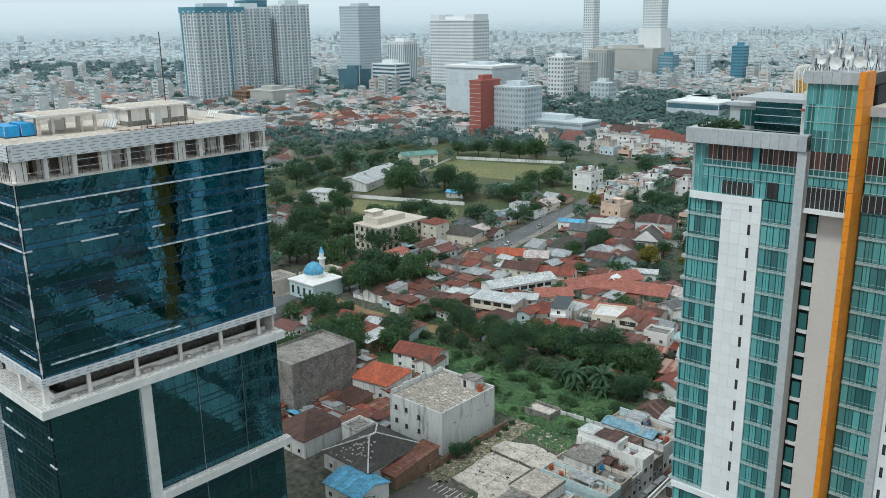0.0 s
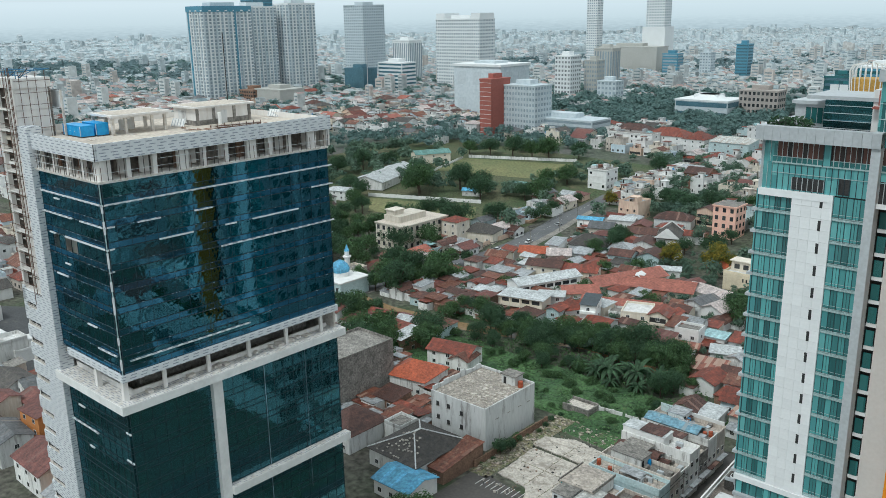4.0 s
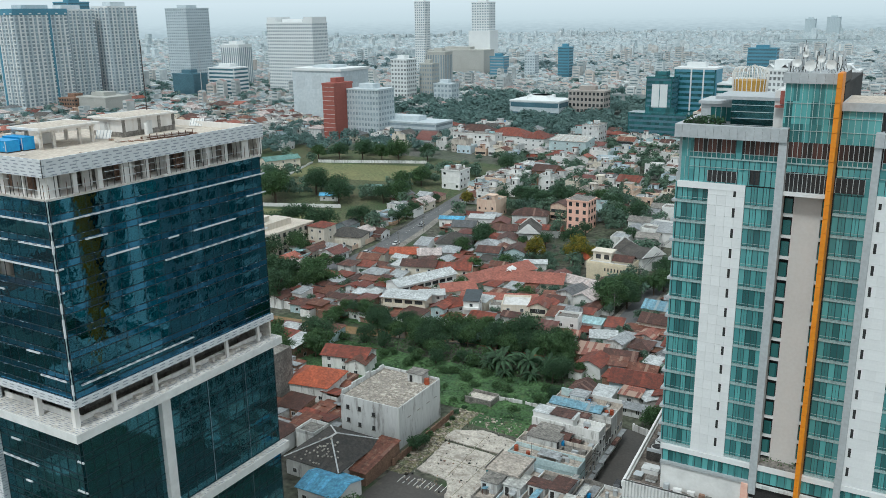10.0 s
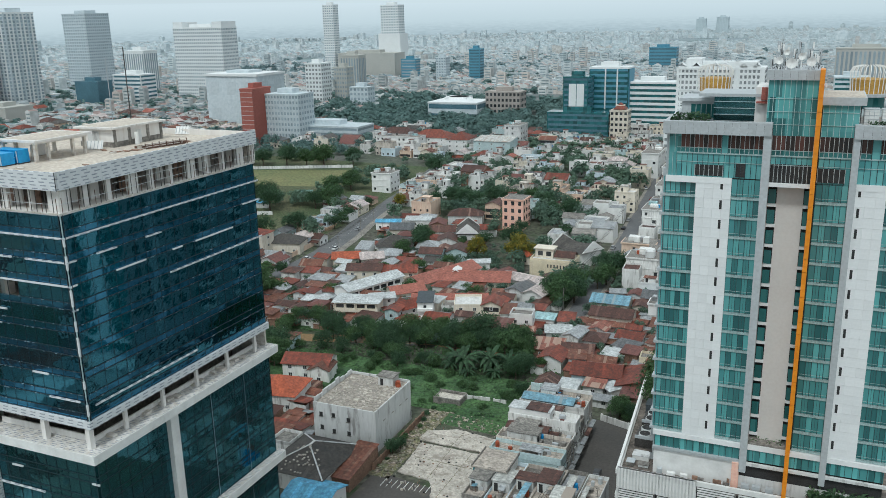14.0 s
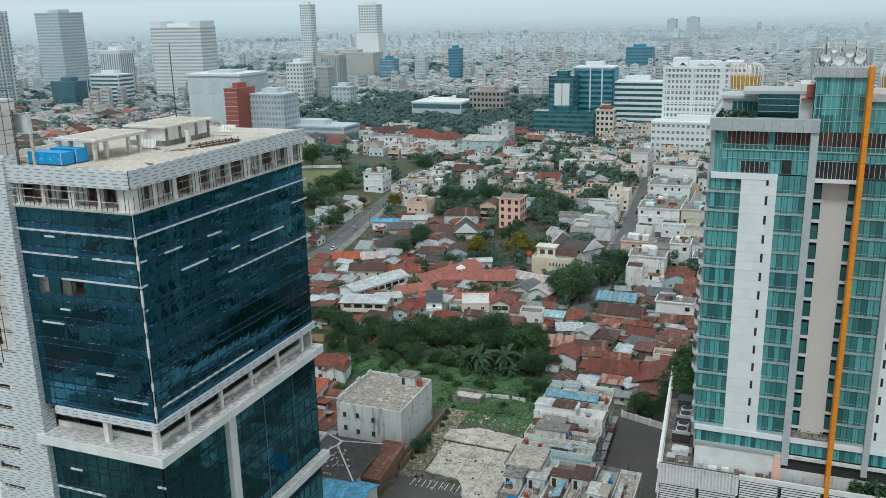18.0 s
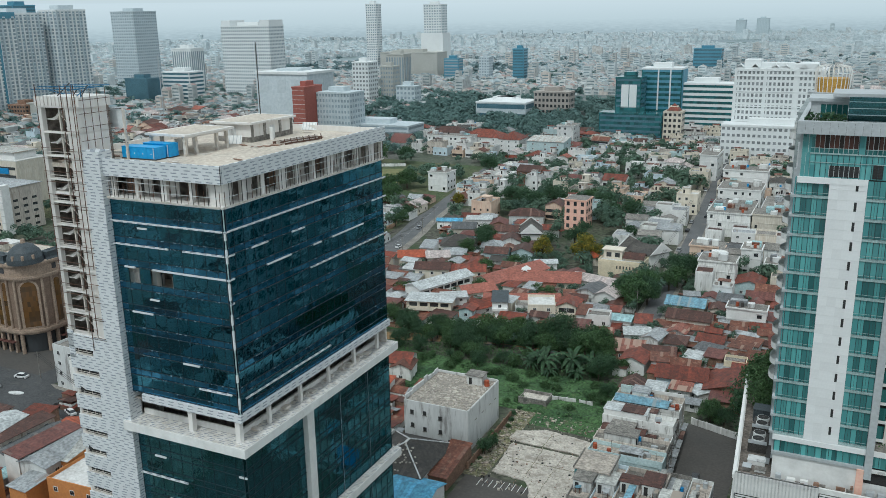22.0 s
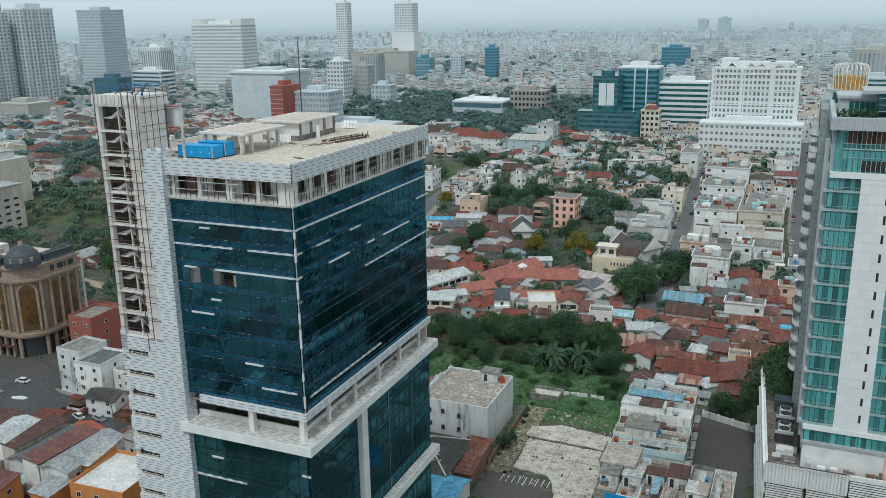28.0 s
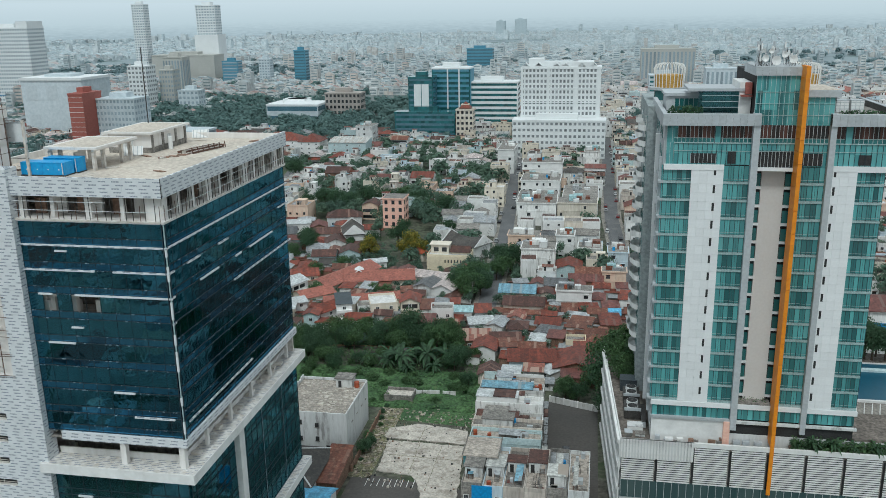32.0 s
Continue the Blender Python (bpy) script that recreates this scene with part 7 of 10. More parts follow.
    return s


take(-66, -45, 154, 192), take(-64, -35, 134, 156)
for i, (w0, h) in enumerate(((m_aqua, 8.0), (m_tan, 8.4), (m_dirtywhite, 7.6), (m_dirtywhite, 9.8), (m_concrete, 7.4), (m_dirtywhite, 9.0), (m_tan, 8.6))):
    sp = shop(-55.2 - i * 0.2, 159.5 + i * 4.75, 16.5, 4.6, h, w0, (m_screed, m_concrete, m_screed, m_slabpale)[i % 4])
    if i == 0:
        part("front_panel", M().box(-8.2, -2.42, h - 0.6, 8.2, -2.3, h + 1.0), m_aqua, sp, "pale aqua painted parapet")
    if i == 3:
        big = part("roof_room", M().box(-8.0, -2.1, h, 2.0, 2.0, h + 2.2), m_white, sp, "white windowless roof room")
        part("roof_sheet", M().box(-8.2, -2.2, h + 2.2, 2.2, 2.2, h + 2.3), m_tinpale, big)
    if i in (2, 5):
        part("tin_roof", M().gable(-7.6, -2.2, 0.5 + i, 2.2, h + 1.2, 0.9, 0.1, 0.08, "x"), m_tinbrown if i == 2 else m_tinfade, sp)
    if i == 6:
        part("balustrade", M().box(-1.0, 2.0, h + 0.9, 8.0, 2.2, h + 1.8), m_white, sp), part("aqua_wall", M().box(-7.8, 1.9, h, -2.0, 2.15, h + 2.0), m_aqua, sp)
for i, (w0, h) in enumerate(((m_concrete, 7.2), (m_paleblue, 6.8), (m_tan, 6.9), (m_tan, 7.0), (m_concrete, 7.4), (m_wallgrey, 7.2))):
    shop(-60.3 + i * 4.45, 146.6, 4.35, 17.0, h, w0, (m_screed, m_screed, m_concrete, m_screed, m_tingrey, m_screed)[i], "s")
dk = thing("roof_deck_house", -60.0, 149.0, 7.2, label="raised sandy roof deck over a teal painted shop storey", category="building")
part("room", M().box(-3.2, -2.4, 0, 4.2, 5.6, 2.4), m_dirtywhite, dk), part("front_panel", M().box(-3.2, -2.55, 0.2, 1.0, -2.4, 2.3), m_tealwall, dk, "teal painted front"), part("deck", M().box(-3.5, -2.7, 2.4, 4.5, 5.9, 2.65), m_screed, dk)
part("door", M().box(1.8, -2.5, 0.1, 2.7, -2.4, 2.1), m_dark, dk), part("parapet", M().box(-3.5, -2.7, 2.65, -3.3, 5.9, 3.0), m_concrete, dk), part("parapet", M().box(4.3, -2.7, 2.65, 4.5, 5.9, 3.0), m_concrete, dk)
solid("blue_shop_panel", M().box(-60.2, 137.9, 2.0, -55.9, 138.05, 7.6), m_blue, "plain blue panel on a shop front", "panel")
take(-67, -52, 203, 215)
# dark tiled hall with the blue roof, and its neighbours
hl = house(-103, 146, 15, 17, 4.2, 0, "hip", m_dirtywhite, m_tiledark, 3.6, label="old hall under a stained dark tile hip roof")
part("ridge_cap", M().box(-0.25, -1.2, 7.72, 0.25, 1.2, 7.9), m_dirtywhite, hl, "pale mortar ridge cap")
for sx, sy in ((-1, -1), (1, -1), (1, 1), (-1, 1)):
    part("hip_cap", M().beam((0, sy * 1.0, 7.78), (sx * 7.8, sy * 8.8, 4.35), 0.16), m_wallgrey, hl)
for i in range(40):
    t_ = rng.uniform(0.1, 0.95)
    x, y = rng.uniform(-7, 7) * (1 - t_), rng.uniform(-8.4, -1)
    z = 4.2 + 3.6 * min((8 - abs(x)) / 8, (9 - abs(y)) / 8)
    part("roof_debris", M().box(x - 0.2, y - 0.2, z, x + 0.2, y + 0.15, z + 0.25), m_slab, hl)
house(-95.3, 134, 10.5, 9, 3.6, 0, "gable", m_white, m_tinblue, 1.5, label="low annex under a bright blue tin roof"), house(-93.5, 148.5, 5, 14, 3.2, 0, "shed", m_brick, m_tinrust)
take(-113, -90, 128, 157)
house(-123, 143.5, 12, 13, 4.5, 0, "hip", m_wallgrey, m_tinbrown, 3.6, label="house under a dark red metal hip roof"), house(-113.5, 151, 5.5, 6, 4.5, 0, "flat", m_dirtywhite, m_concrete)
take(-130, -114, 136, 152)
house(-143, 160, 14, 22, 14.0, 0, "flat", m_concrete, m_concrete, label="windowless weathered concrete block with rubble on its roof", windows=False, name="building")
take(-151, -135, 148, 172)
house(-132, 176, 13, 12, 4.6, 10, "hip", m_dirtywhite, m_tileorange, 3.4, label="house under a bright orange tile hip roof"), take(-139, -124, 169, 183)
house(-134.5, 195, 14, 8.5, 4.8, 12, "gable", m_dirtywhite, m_tinred, 2.0, label="two-storey house with rust red tin roof"), house(-129, 193, 6, 7, 4.2, 12, "gable", m_dirtywhite, m_tinrust, 1.6), take(-143, -125, 188, 203)
for i in range(26):
    u, v = rng.uniform(-136, -112), rng.uniform(151, 188)
    w, d = rng.uniform(5, 8), rng.uniform(5, 8)
    if free(u, v, w, d):
        house(u, v, w, d, rng.uniform(2.8, 4.6), rng.uniform(-6, 6), rng.choice(("gable", "shed", "gable", "flat")), None, rng.choice((m_tinred, m_tinrust, m_tingrey, m_tinbrown)))
        take(u - w / 2, u + w / 2, v - d / 2, v + d / 2)

# ==== landmarks beyond the river ====
mq = thing("mosque", -212, 219, label="small white and blue mosque with ribbed blue dome and minaret", category="mosque")
part("prayer_hall", M().box(-7, -7, 0, 7, 7, 6.0), m_aqua, mq), part("roof", M().box(-7.4, -7.4, 6.0, 7.4, 7.4, 6.5), m_white, mq)
part("drum", M().frustum(-1, 0, 6.5, 8.2, 3.4, 3.4, 16), m_white, mq)
dm = part("dome", M().frustum(-1, 0, 8.2, 9.4, 3.6, 3.7, 20).frustum(-1, 0, 9.4, 10.8, 3.7, 3.0, 20).frustum(-1, 0, 10.8, 11.9, 3.0, 1.7, 20).frustum(-1, 0, 11.9, 12.6, 1.7, 0.3, 20), m_tinblue, mq, "light blue ribbed dome")
part("finial", M().beam((-1, 0, 12.5), (-1, 0, 14.2), 0.08), m_steel, dm)
mn = part("minaret", M().frustum(-7, 9, 0, 10.5, 1.2, 1.1, 8).frustum(-7, 9, 10.5, 11.0, 1.7, 1.7, 8).frustum(-7, 9, 11.0, 13, 0.9, 0.9, 8), m_white, mq, "white minaret with a blue cap")
part("cap", M().frustum(-7, 9, 13, 15.6, 1.1, 0.05, 12), m_tinblue, mn)
for x in (-5, -1.7, 1.7, 5):
    part("arched_window", M().box(x - 0.6, -7.08, 1.4, x + 0.6, -7.0, 4.4), m_window, mq)
take(-222, -203, 210, 230)


def school_block(name, u, v, w, d, floors, label, wall, arched=False, rz=0.0, top=m_cream):
    h = 3.6 * floors
    b = thing(name, u, v, rz=rz, label=label, category="building")
    part("wall", M().box(-w / 2, -d / 2, -0.3, w / 2, d / 2, h), wall, b)
    part("cornice", M().box(-w / 2 - 0.4, -d / 2 - 0.4, h, w / 2 + 0.4, d / 2 + 0.4, h + 0.5), wall, b)
    part("roof", M().box(-w / 2, -d / 2, h + 0.5, w / 2, d / 2, h + 0.6), top, b)
    wm = M().box(-0.75, -0.08, 0, 0.75, 0.1, 1.9).mesh("window", m_window)
    nx, ny = int(w / 3.4), int(d / 3.4)
    town = name == "town_block"
    if town:
        wm = win_a
        for q in range(4):
            x, y, sx, sy = rng.uniform(-w / 2 + 2, w / 2 - 2), rng.uniform(-d / 2 + 2, d / 2 - 2), rng.uniform(1, 2.2), rng.uniform(1, 2)
            part("roof_room", M().box(x - sx, y - sy, h + 0.6, x + sx, y + sy, h + rng.uniform(1.6, 3.2)), rng.choice((m_dirtywhite, m_wallgrey, m_tinrust, m_tinaqua, m_tingrey)), b)
        for q in range(2):
            part("water_tank", M().frustum(rng.uniform(-w / 3, w / 3), rng.uniform(-d / 3, d / 3), h + 0.6, h + 2.0, 0.6, 0.55, 12), rng.choice((m_tileorange, m_blue, m_steel, m_white, m_grey)), b)
    grid = M()
    for k in range(floors):
        for i in range(nx):
            x, z = -w / 2 + w * (i + 0.5) / nx, 1.1 + 3.6 * k
            if town and rng.random() < 0.55:
                continue
            if town:
                q = rng.uniform(0.45, 0.8)
                grid.box(x - q, -d / 2 - 0.06, z, x + q, -d / 2 + 0.1, z + rng.uniform(1.1, 1.6)).box(x - q - 0.2, -d / 2 - 0.5, z + 1.7, x + q + 0.2, -d / 2, z + 1.8, 1)
            else:
                part("window", wm, None, b, loc=(x, -d / 2, z))
        for i in range(ny):
            y, z = -d / 2 + d * (i + 0.5) / ny, 1.1 + 3.6 * k
            if town and rng.random() < 0.55:
                continue
            if town:
                grid.box(w / 2 - 0.1, y - 0.6, z, w / 2 + 0.06, y + 0.6, z + 1.3)
            else:
                part("window", wm, None, b, loc=(w / 2 + 0.02, y, z), rz=90)
        if town and k:
            part("floor_band", M().box(-w / 2 - 0.15, -d / 2 - 0.15, 3.6 * k - 0.1, w / 2 + 0.15, -d / 2, 3.6 * k + 0.15), wall, b)
    if town and grid.f:
        part("window_grid", grid, (m_window, wall), b, kind="stuff")
    take(u - w / 2, u + w / 2, v - d / 2, v + d / 2)
    return b, h


bb, h = school_block("civic_building", -240, 286, 17, 29, 3, "beige three-storey building with arched windows and set-back top", m_cream, top=m_rooftan)
part("set_back", M().box(-6.5, -11, h + 0.6, 3, 6, h + 3.4), m_cream, bb), part("roof_tower", M().box(-6, -10, h + 3.4, -1, -4, h + 5.4), m_cream, bb), part("roof_tower_cap", M().box(-6.5, -10.5, h + 5.4, -0.5, -3.5, h + 5.8), m_cream, bb)
house(-226, 300, 9, 9, 10, 0, "hip", m_cream, m_tinred, 2.0, label="cream building wing with a red hip roof", name="building")
def axis_house(a, b, width, h, roof="gable", wall=None, top=None, rise=None, label="", name="building", over=0.6, windows=True, storeys=None):
    """A long house whose ridge runs from a to b."""
    L, rz = math.hypot(b[0] - a[0], b[1] - a[1]), math.degrees(math.atan2(b[1] - a[1], b[0] - a[0]))
    u, v = (a[0] + b[0]) / 2, (a[1] + b[1]) / 2
    n = max(1, int(L / 7))
    for i in range(n):
        cu, cv = a[0] + (b[0] - a[0]) * (i + 0.5) / n, a[1] + (b[1] - a[1]) * (i + 0.5) / n
        take(cu - width * 0.5, cu + width * 0.5, cv - width * 0.45, cv + width * 0.45)
    return house(u, v, L, width, h, rz, roof, wall, top, rise, storeys, label, windows, over=over, name=name)


gbk = axis_house((-157.1, 253), (-146.9, 277.4), 8.6, 6.2, wall=m_white, top=m_tinpale, rise=1.7, label="long two-storey white school block under a pale grey tin roof", windows=False)
for k in range(2):
    for i in range(7):
        part("window", M().box(-11.6 + i * 3.4, -4.38, 1.0 + 3.0 * k, -9.0 + i * 3.4, -4.28, 2.3 + 3.0 * k), m_window, gbk)
    part("gallery", M().box(-13.2, -5.6, 2.7 + 3.2 * k, 13.2, -4.3, 2.95 + 3.2 * k), m_white, gbk) if k == 0 else None
cbk = house(-145.5, 245, 15.5, 8.5, 6.4, 14, "hip", m_creampale, m_tinpale, 1.3, 2, "cream two-storey building with balconies and pale metal hip roof", False, over=0.9, name="building")
take(-154, -137, 239, 251)
for k in range(2):
    part("balcony", M().box(-7.75, -5.6, 2.6 * k + 0.2 + 0.6 * k, 7.75, -4.25, 2.6 * k + 0.45 + 0.6 * k).box(-7.75, -5.7, 3.2 * k + 0.2, 7.75, -5.6, 3.2 * k + 1.1), m_creampale, cbk)
    for i in range(4):
        part("window", M().box(-7.0 + i * 3.7, -4.32, 1.3 + 3.2 * k, -4.2 + i * 3.7, -4.22, 2.6 + 3.2 * k), m_window, cbk)
        part("balcony_post", M().box(-7.7 + i * 3.85, -5.7, 0, -7.45 + i * 3.85, -5.45, 6.2), m_creampale, cbk) if k == 0 else None
axis_house((-145, 252.5), (-137.5, 257), 6.5, 5, "hip", m_white, m_tinpale, 1.0, "small white wing under pale metal sheets")
axis_house((-142, 262), (-133, 271), 9, 4.3, wall=m_creampale, top=m_tilered, label="low school wing under a brick red tile gable roof")
axis_house((-131, 259.2), (-106, 268.6), 7.5, 4.0, wall=m_creampale, top=m_tilered, rise=1.7, label="long low school wing under a brick red tile gable roof")
axis_house((-139, 276), (-126.5, 304), 10.5, 4.2, wall=m_creampale, top=m_tilered, rise=2.4, label="long low school wing under a brick red tile gable roof", over=0.9)
wg = axis_house((-131, 287), (-106, 293.4), 11.5, 4.2, wall=m_creampale, top=m_tilered, rise=2.6, label="long low school wing under a brick red tile gable roof", over=0.9)
part("vent_gable", M().gable(-9.5, -1, -6.5, 5, 6.0, 1.0, 0.3, 0.12, "y"), m_white, wg, "white gable vent on the roof")
axis_house((-108.2, 296.6), (-89.8, 291.6), 8.5, 4.3, wall=m_white, top=m_tinpink, rise=1.4, label="long low hall under a pale pinkish tin roof")
axis_house((-91.2, 275), (-88.4, 290.5), 8, 4.6, wall=m_white, top=m_tinpink, rise=2.0, label="gabled hall under a pale pinkish tin roof")
axis_house((-98.5, 277), (-96.5, 287), 8, 4.4, wall=m_wallgrey, top=m_tindark, label="house under dark grey corrugated sheets")
axis_house((-107, 277), (-100, 279), 5, 3.2, "shed", m_dirtywhite, m_tinrust, label="low canopy with patched rusty sheets")
axis_house((-130.5, 249.5), (-124.5, 246), 9.5, 5.4, "gable", m_white, m_tinred, 2.0, "two-storey white house under a red tin roof", "house")
w3 = house(-120.3, 247.2, 5.2, 9, 8.8, 20, "shed", m_white, m_slate, None, 3, "slim three-storey white house with dark roof", name="house")
take(-124, -117, 242, 252)
for k in (1, 2):
    part("balcony", M().box(-2.6, -5.5, 2.95 * k, 2.6, -4.5, 2.95 * k + 0.9), m_white, w3)
house(-109.6, 259.3, 9.5, 11, 5, 20, "flat", m_creampale, m_slabpale, label="flat-roofed building with a pale roof", name="building"), take(-115, -104, 253, 265)
house(-115.5, 256, 5, 6, 4, 20, "flat", m_dirtywhite, m_concrete), take(-118, -113, 253, 259)
c3 = house(-98.6, 254.5, 6.4, 8, 7.6, 12, "gable", m_creampale, m_tinred, 1.8, 3, "three-storey cream house with arched balcony and red roof", name="house")
take(-102, -95, 250, 259)
part("balcony", M().box(-3.2, -5.2, 4.9, 3.2, -4.0, 5.1).box(-3.2, -5.3, 5.1, 3.2, -5.2, 5.9), m_creampale, c3), part("loggia", M().box(-2.6, -4.05, 5.2, 2.6, -3.98, 7.0), m_dark, c3, "near-black panel standing in for a shaded loggia")
house(-86.3, 249.5, 7.5, 6, 6.8, 8, "flat", m_white, m_concrete, label="white two-storey house with flat roof", name="house"), take(-90, -82, 246, 253)
house(-92, 252, 4.2, 8, 6.4, 8, "shed", m_dirtywhite, m_tinrust), take(-95, -90, 248, 256)
house(-80.5, 256, 7, 5, 4, 4, "shed", m_white, m_tinaqua, label="small house under a pale aqua tin roof"), take(-84, -77, 253, 259)
house(-73, 246, 8, 7, 4.2, 18, "gable", m_white, m_tinpale, 1.4, label="white house under bright new tin sheets"), take(-77, -69, 242, 250)
house(-72.5, 234.5, 9, 8, 3, 8, "shed", m_brick, m_tinstripe, label="hut under striped rusty and pale tin sheets"), take(-77, -68, 230, 239)
house(-63.4, 234.5, 9.5, 8, 3, 8, "gable", m_brick, m_tinbrown, 2.0, label="hut under dark red corrugated sheets"), take(-68.4, -58.5, 230, 239)
# huts behind the shops
axis_house((-60.6, 219.5), (-47.2, 220.8), 9.5, 3.4, "gable", m_paleblue, m_tinred, 2.2, "large hut under weathered red tin sheets", "house")
axis_house((-47.0, 218.0), (-34.6, 218.6), 12.5, 3.2, "gable", m_brick, m_tinred, 2.0, "wide hut under dull red tin sheets", "house")
axis_house((-41.5, 227.6), (-34.4, 227.8), 6.5, 4.0, "shed", m_dirtywhite, m_tinred, label="hut under a red tin roof", name="house")
axis_house((-44.5, 208.6), (-35.0, 208.8), 5.0, 3.0, "shed", m_brick, m_tindull, label="low brick hut under dull red sheets", name="house")
axis_house((-55.5, 211.8), (-49.8, 211.8), 4.6, 2.8, "shed", m_wallgrey, m_tinstripe, label="lean-to under striped rusty sheets", name="house")
axis_house((-49.5, 213.6), (-46.0, 209.8), 4.0, 2.6, "shed", m_dirtywhite, m_tinpale, label="lean-to under pale tin sheets", name="house")
axis_house((-64.8, 203.6), (-64.8, 210.0), 6.0, 3.4, "gable", m_tan, m_tinbrown, 1.9, "small tan hut under a brown gable roof", "house")
axis_house((-61.4, 207.2), (-56.2, 207.2), 6.2, 3.2, "shed", m_dirtywhite, m_tinpale, label="small hut under new white tin sheets", name="house")
axis_house((-53.5, 204.6), (-46.5, 204.6), 3.0, 2.2, "shed", m_wallgrey, m_tingrey, label="low grey lean-to behind the shops", name="house")
axis_house((-44.2, 232.6), (-38.0, 232.8), 5.0, 4.2, "flat", m_yellow, m_concrete, label="small mustard yellow house", name="house")
axis_house((-60.5, 228.0), (-50.5, 228.4), 5.5, 3.2, "gable", m_brick, m_tinrust, 1.4, "hut under patched rusty sheets", "house")
axis_house((-55.4, 234.0), (-48.8, 233.2), 4.8, 3.6, "shed", m_dirtywhite, m_tinpale, label="hut under pale tin sheets", name="house")
axis_house((-169, 279.5), (-156, 283.5), 8.5, 6, wall=m_creampale, top=m_tinbrown, label="two-storey cream row house under a dark red roof")
axis_house((-155.5, 283.7), (-143, 288.2), 8.5, 5.4, wall=m_creampale, top=m_tinred, label="cream row house under a red roof")
axis_house((-186, 296), (-176, 301), 9, 4.6, wall=m_cream, top=m_tileorange, label="house under faded terracotta tiles"), axis_house((-175, 300), (-167, 305), 9, 4.4, wall=m_cream, top=m_tinpink, label="house under faded pink sheets")
house(-189, 285, 9, 8, 4.4, 12, "gable", m_creampale, m_tinrust), take(-194, -184, 280, 290)
house(-171.5, 326, 15.5, 12, 3.2, 20, "hip", m_dirtywhite, m_tiledark, 4.0, label="old house under a steep dark tile hip roof"), take(-180, -163, 319, 333)
house(-191, 358, 12, 6, 3.8, 18, "gable", m_dirtywhite, m_tinblue, 1.0, label="market stalls under blue tin sheets"), take(-197, -185, 354, 362)
house(-179, 349, 11, 9, 4, 18, "gable", m_cream, m_tindark, 2.4, label="house under dark grey sheets"), take(-185, -173, 344, 354)
house(-178, 364.5, 12.5, 6.5, 4.2, 18, "shed", m_white, m_tinpale, label="hall under bright white roof sheets"), take(-185, -172, 361, 368)
house(-159, 380, 17, 10, 4.6, 15, "hip", m_dirtywhite, m_tinbrown, 3, label="long house under a dark red roof"), take(-168, -150, 374, 386)
house(-160, 352, 13, 9, 4, 18, "gable", m_dirtywhite, m_tinbrown, 2.2), take(-167, -153, 347, 357)
house(-151, 338, 9, 10, 4, 18, "gable", m_dirtywhite, m_tinbrown, 2.2), take(-156, -146, 333, 343)
take(-199, -184, 300, 345), take(-206, -193, 345, 400), house(-126, 312, 9, 5, 3.6, 24, "gable", m_white, m_tinpale, 1.2, label="low shed under pale sheets")
school_block("pink_block", -133, 381, 10.5, 11, 4, "salmon pink four-storey apartment block", m_pink, top=m_concrete)
yh = thing("villa", -95, 317, rz=0, label="pale yellow villa with roof terrace and slit windows", category="villa")
take(-104, -85, 309, 324)
part("wall", M().box(-9, -5, -0.3, 9, 5, 6.4), m_yellow, yh), part("terrace", M().box(-8.7, -4.7, 6.4, 8.7, 4.7, 6.45), m_slabpale, yh)
for q in ((-9, -5, 9, -4.75), (-9, 4.75, 9, 5), (-9, -4.75, -8.75, 4.75), (8.75, -4.75, 9, 4.75)):
    part("parapet", M().box(q[0], q[1], 6.4, q[2], q[3], 7.3), m_yellow, yh)
for i in range(7):
    part("window", M().box(-1.6 + i * 1.3, -5.06, 3.9, -1.1 + i * 1.3, -4.98, 5.2), m_window, yh)
ur = part("upper_room", M().box(-8, -0.5, 6.45, -0.5, 4.5, 10.2), m_creampale, yh)
part("slab", M().box(-8.6, -1.1, 10.2, 0, 5, 10.5), m_creampale, ur)
for x in (-6.8, -3.4):
    part("window", M().box(x, -0.58, 7.4, x + 2, -0.5, 9.2), m_window, ur)
part("pitched_roof", M().gable(0.6, -1, 8, 4.5, 7.6, 2.0, 0.5, 0.12, "x"), m_tinbrown, yh), part("rear_wall", M().box(0.8, -0.8, 6.45, 7.8, 4.4, 7.5), m_creampale, yh)


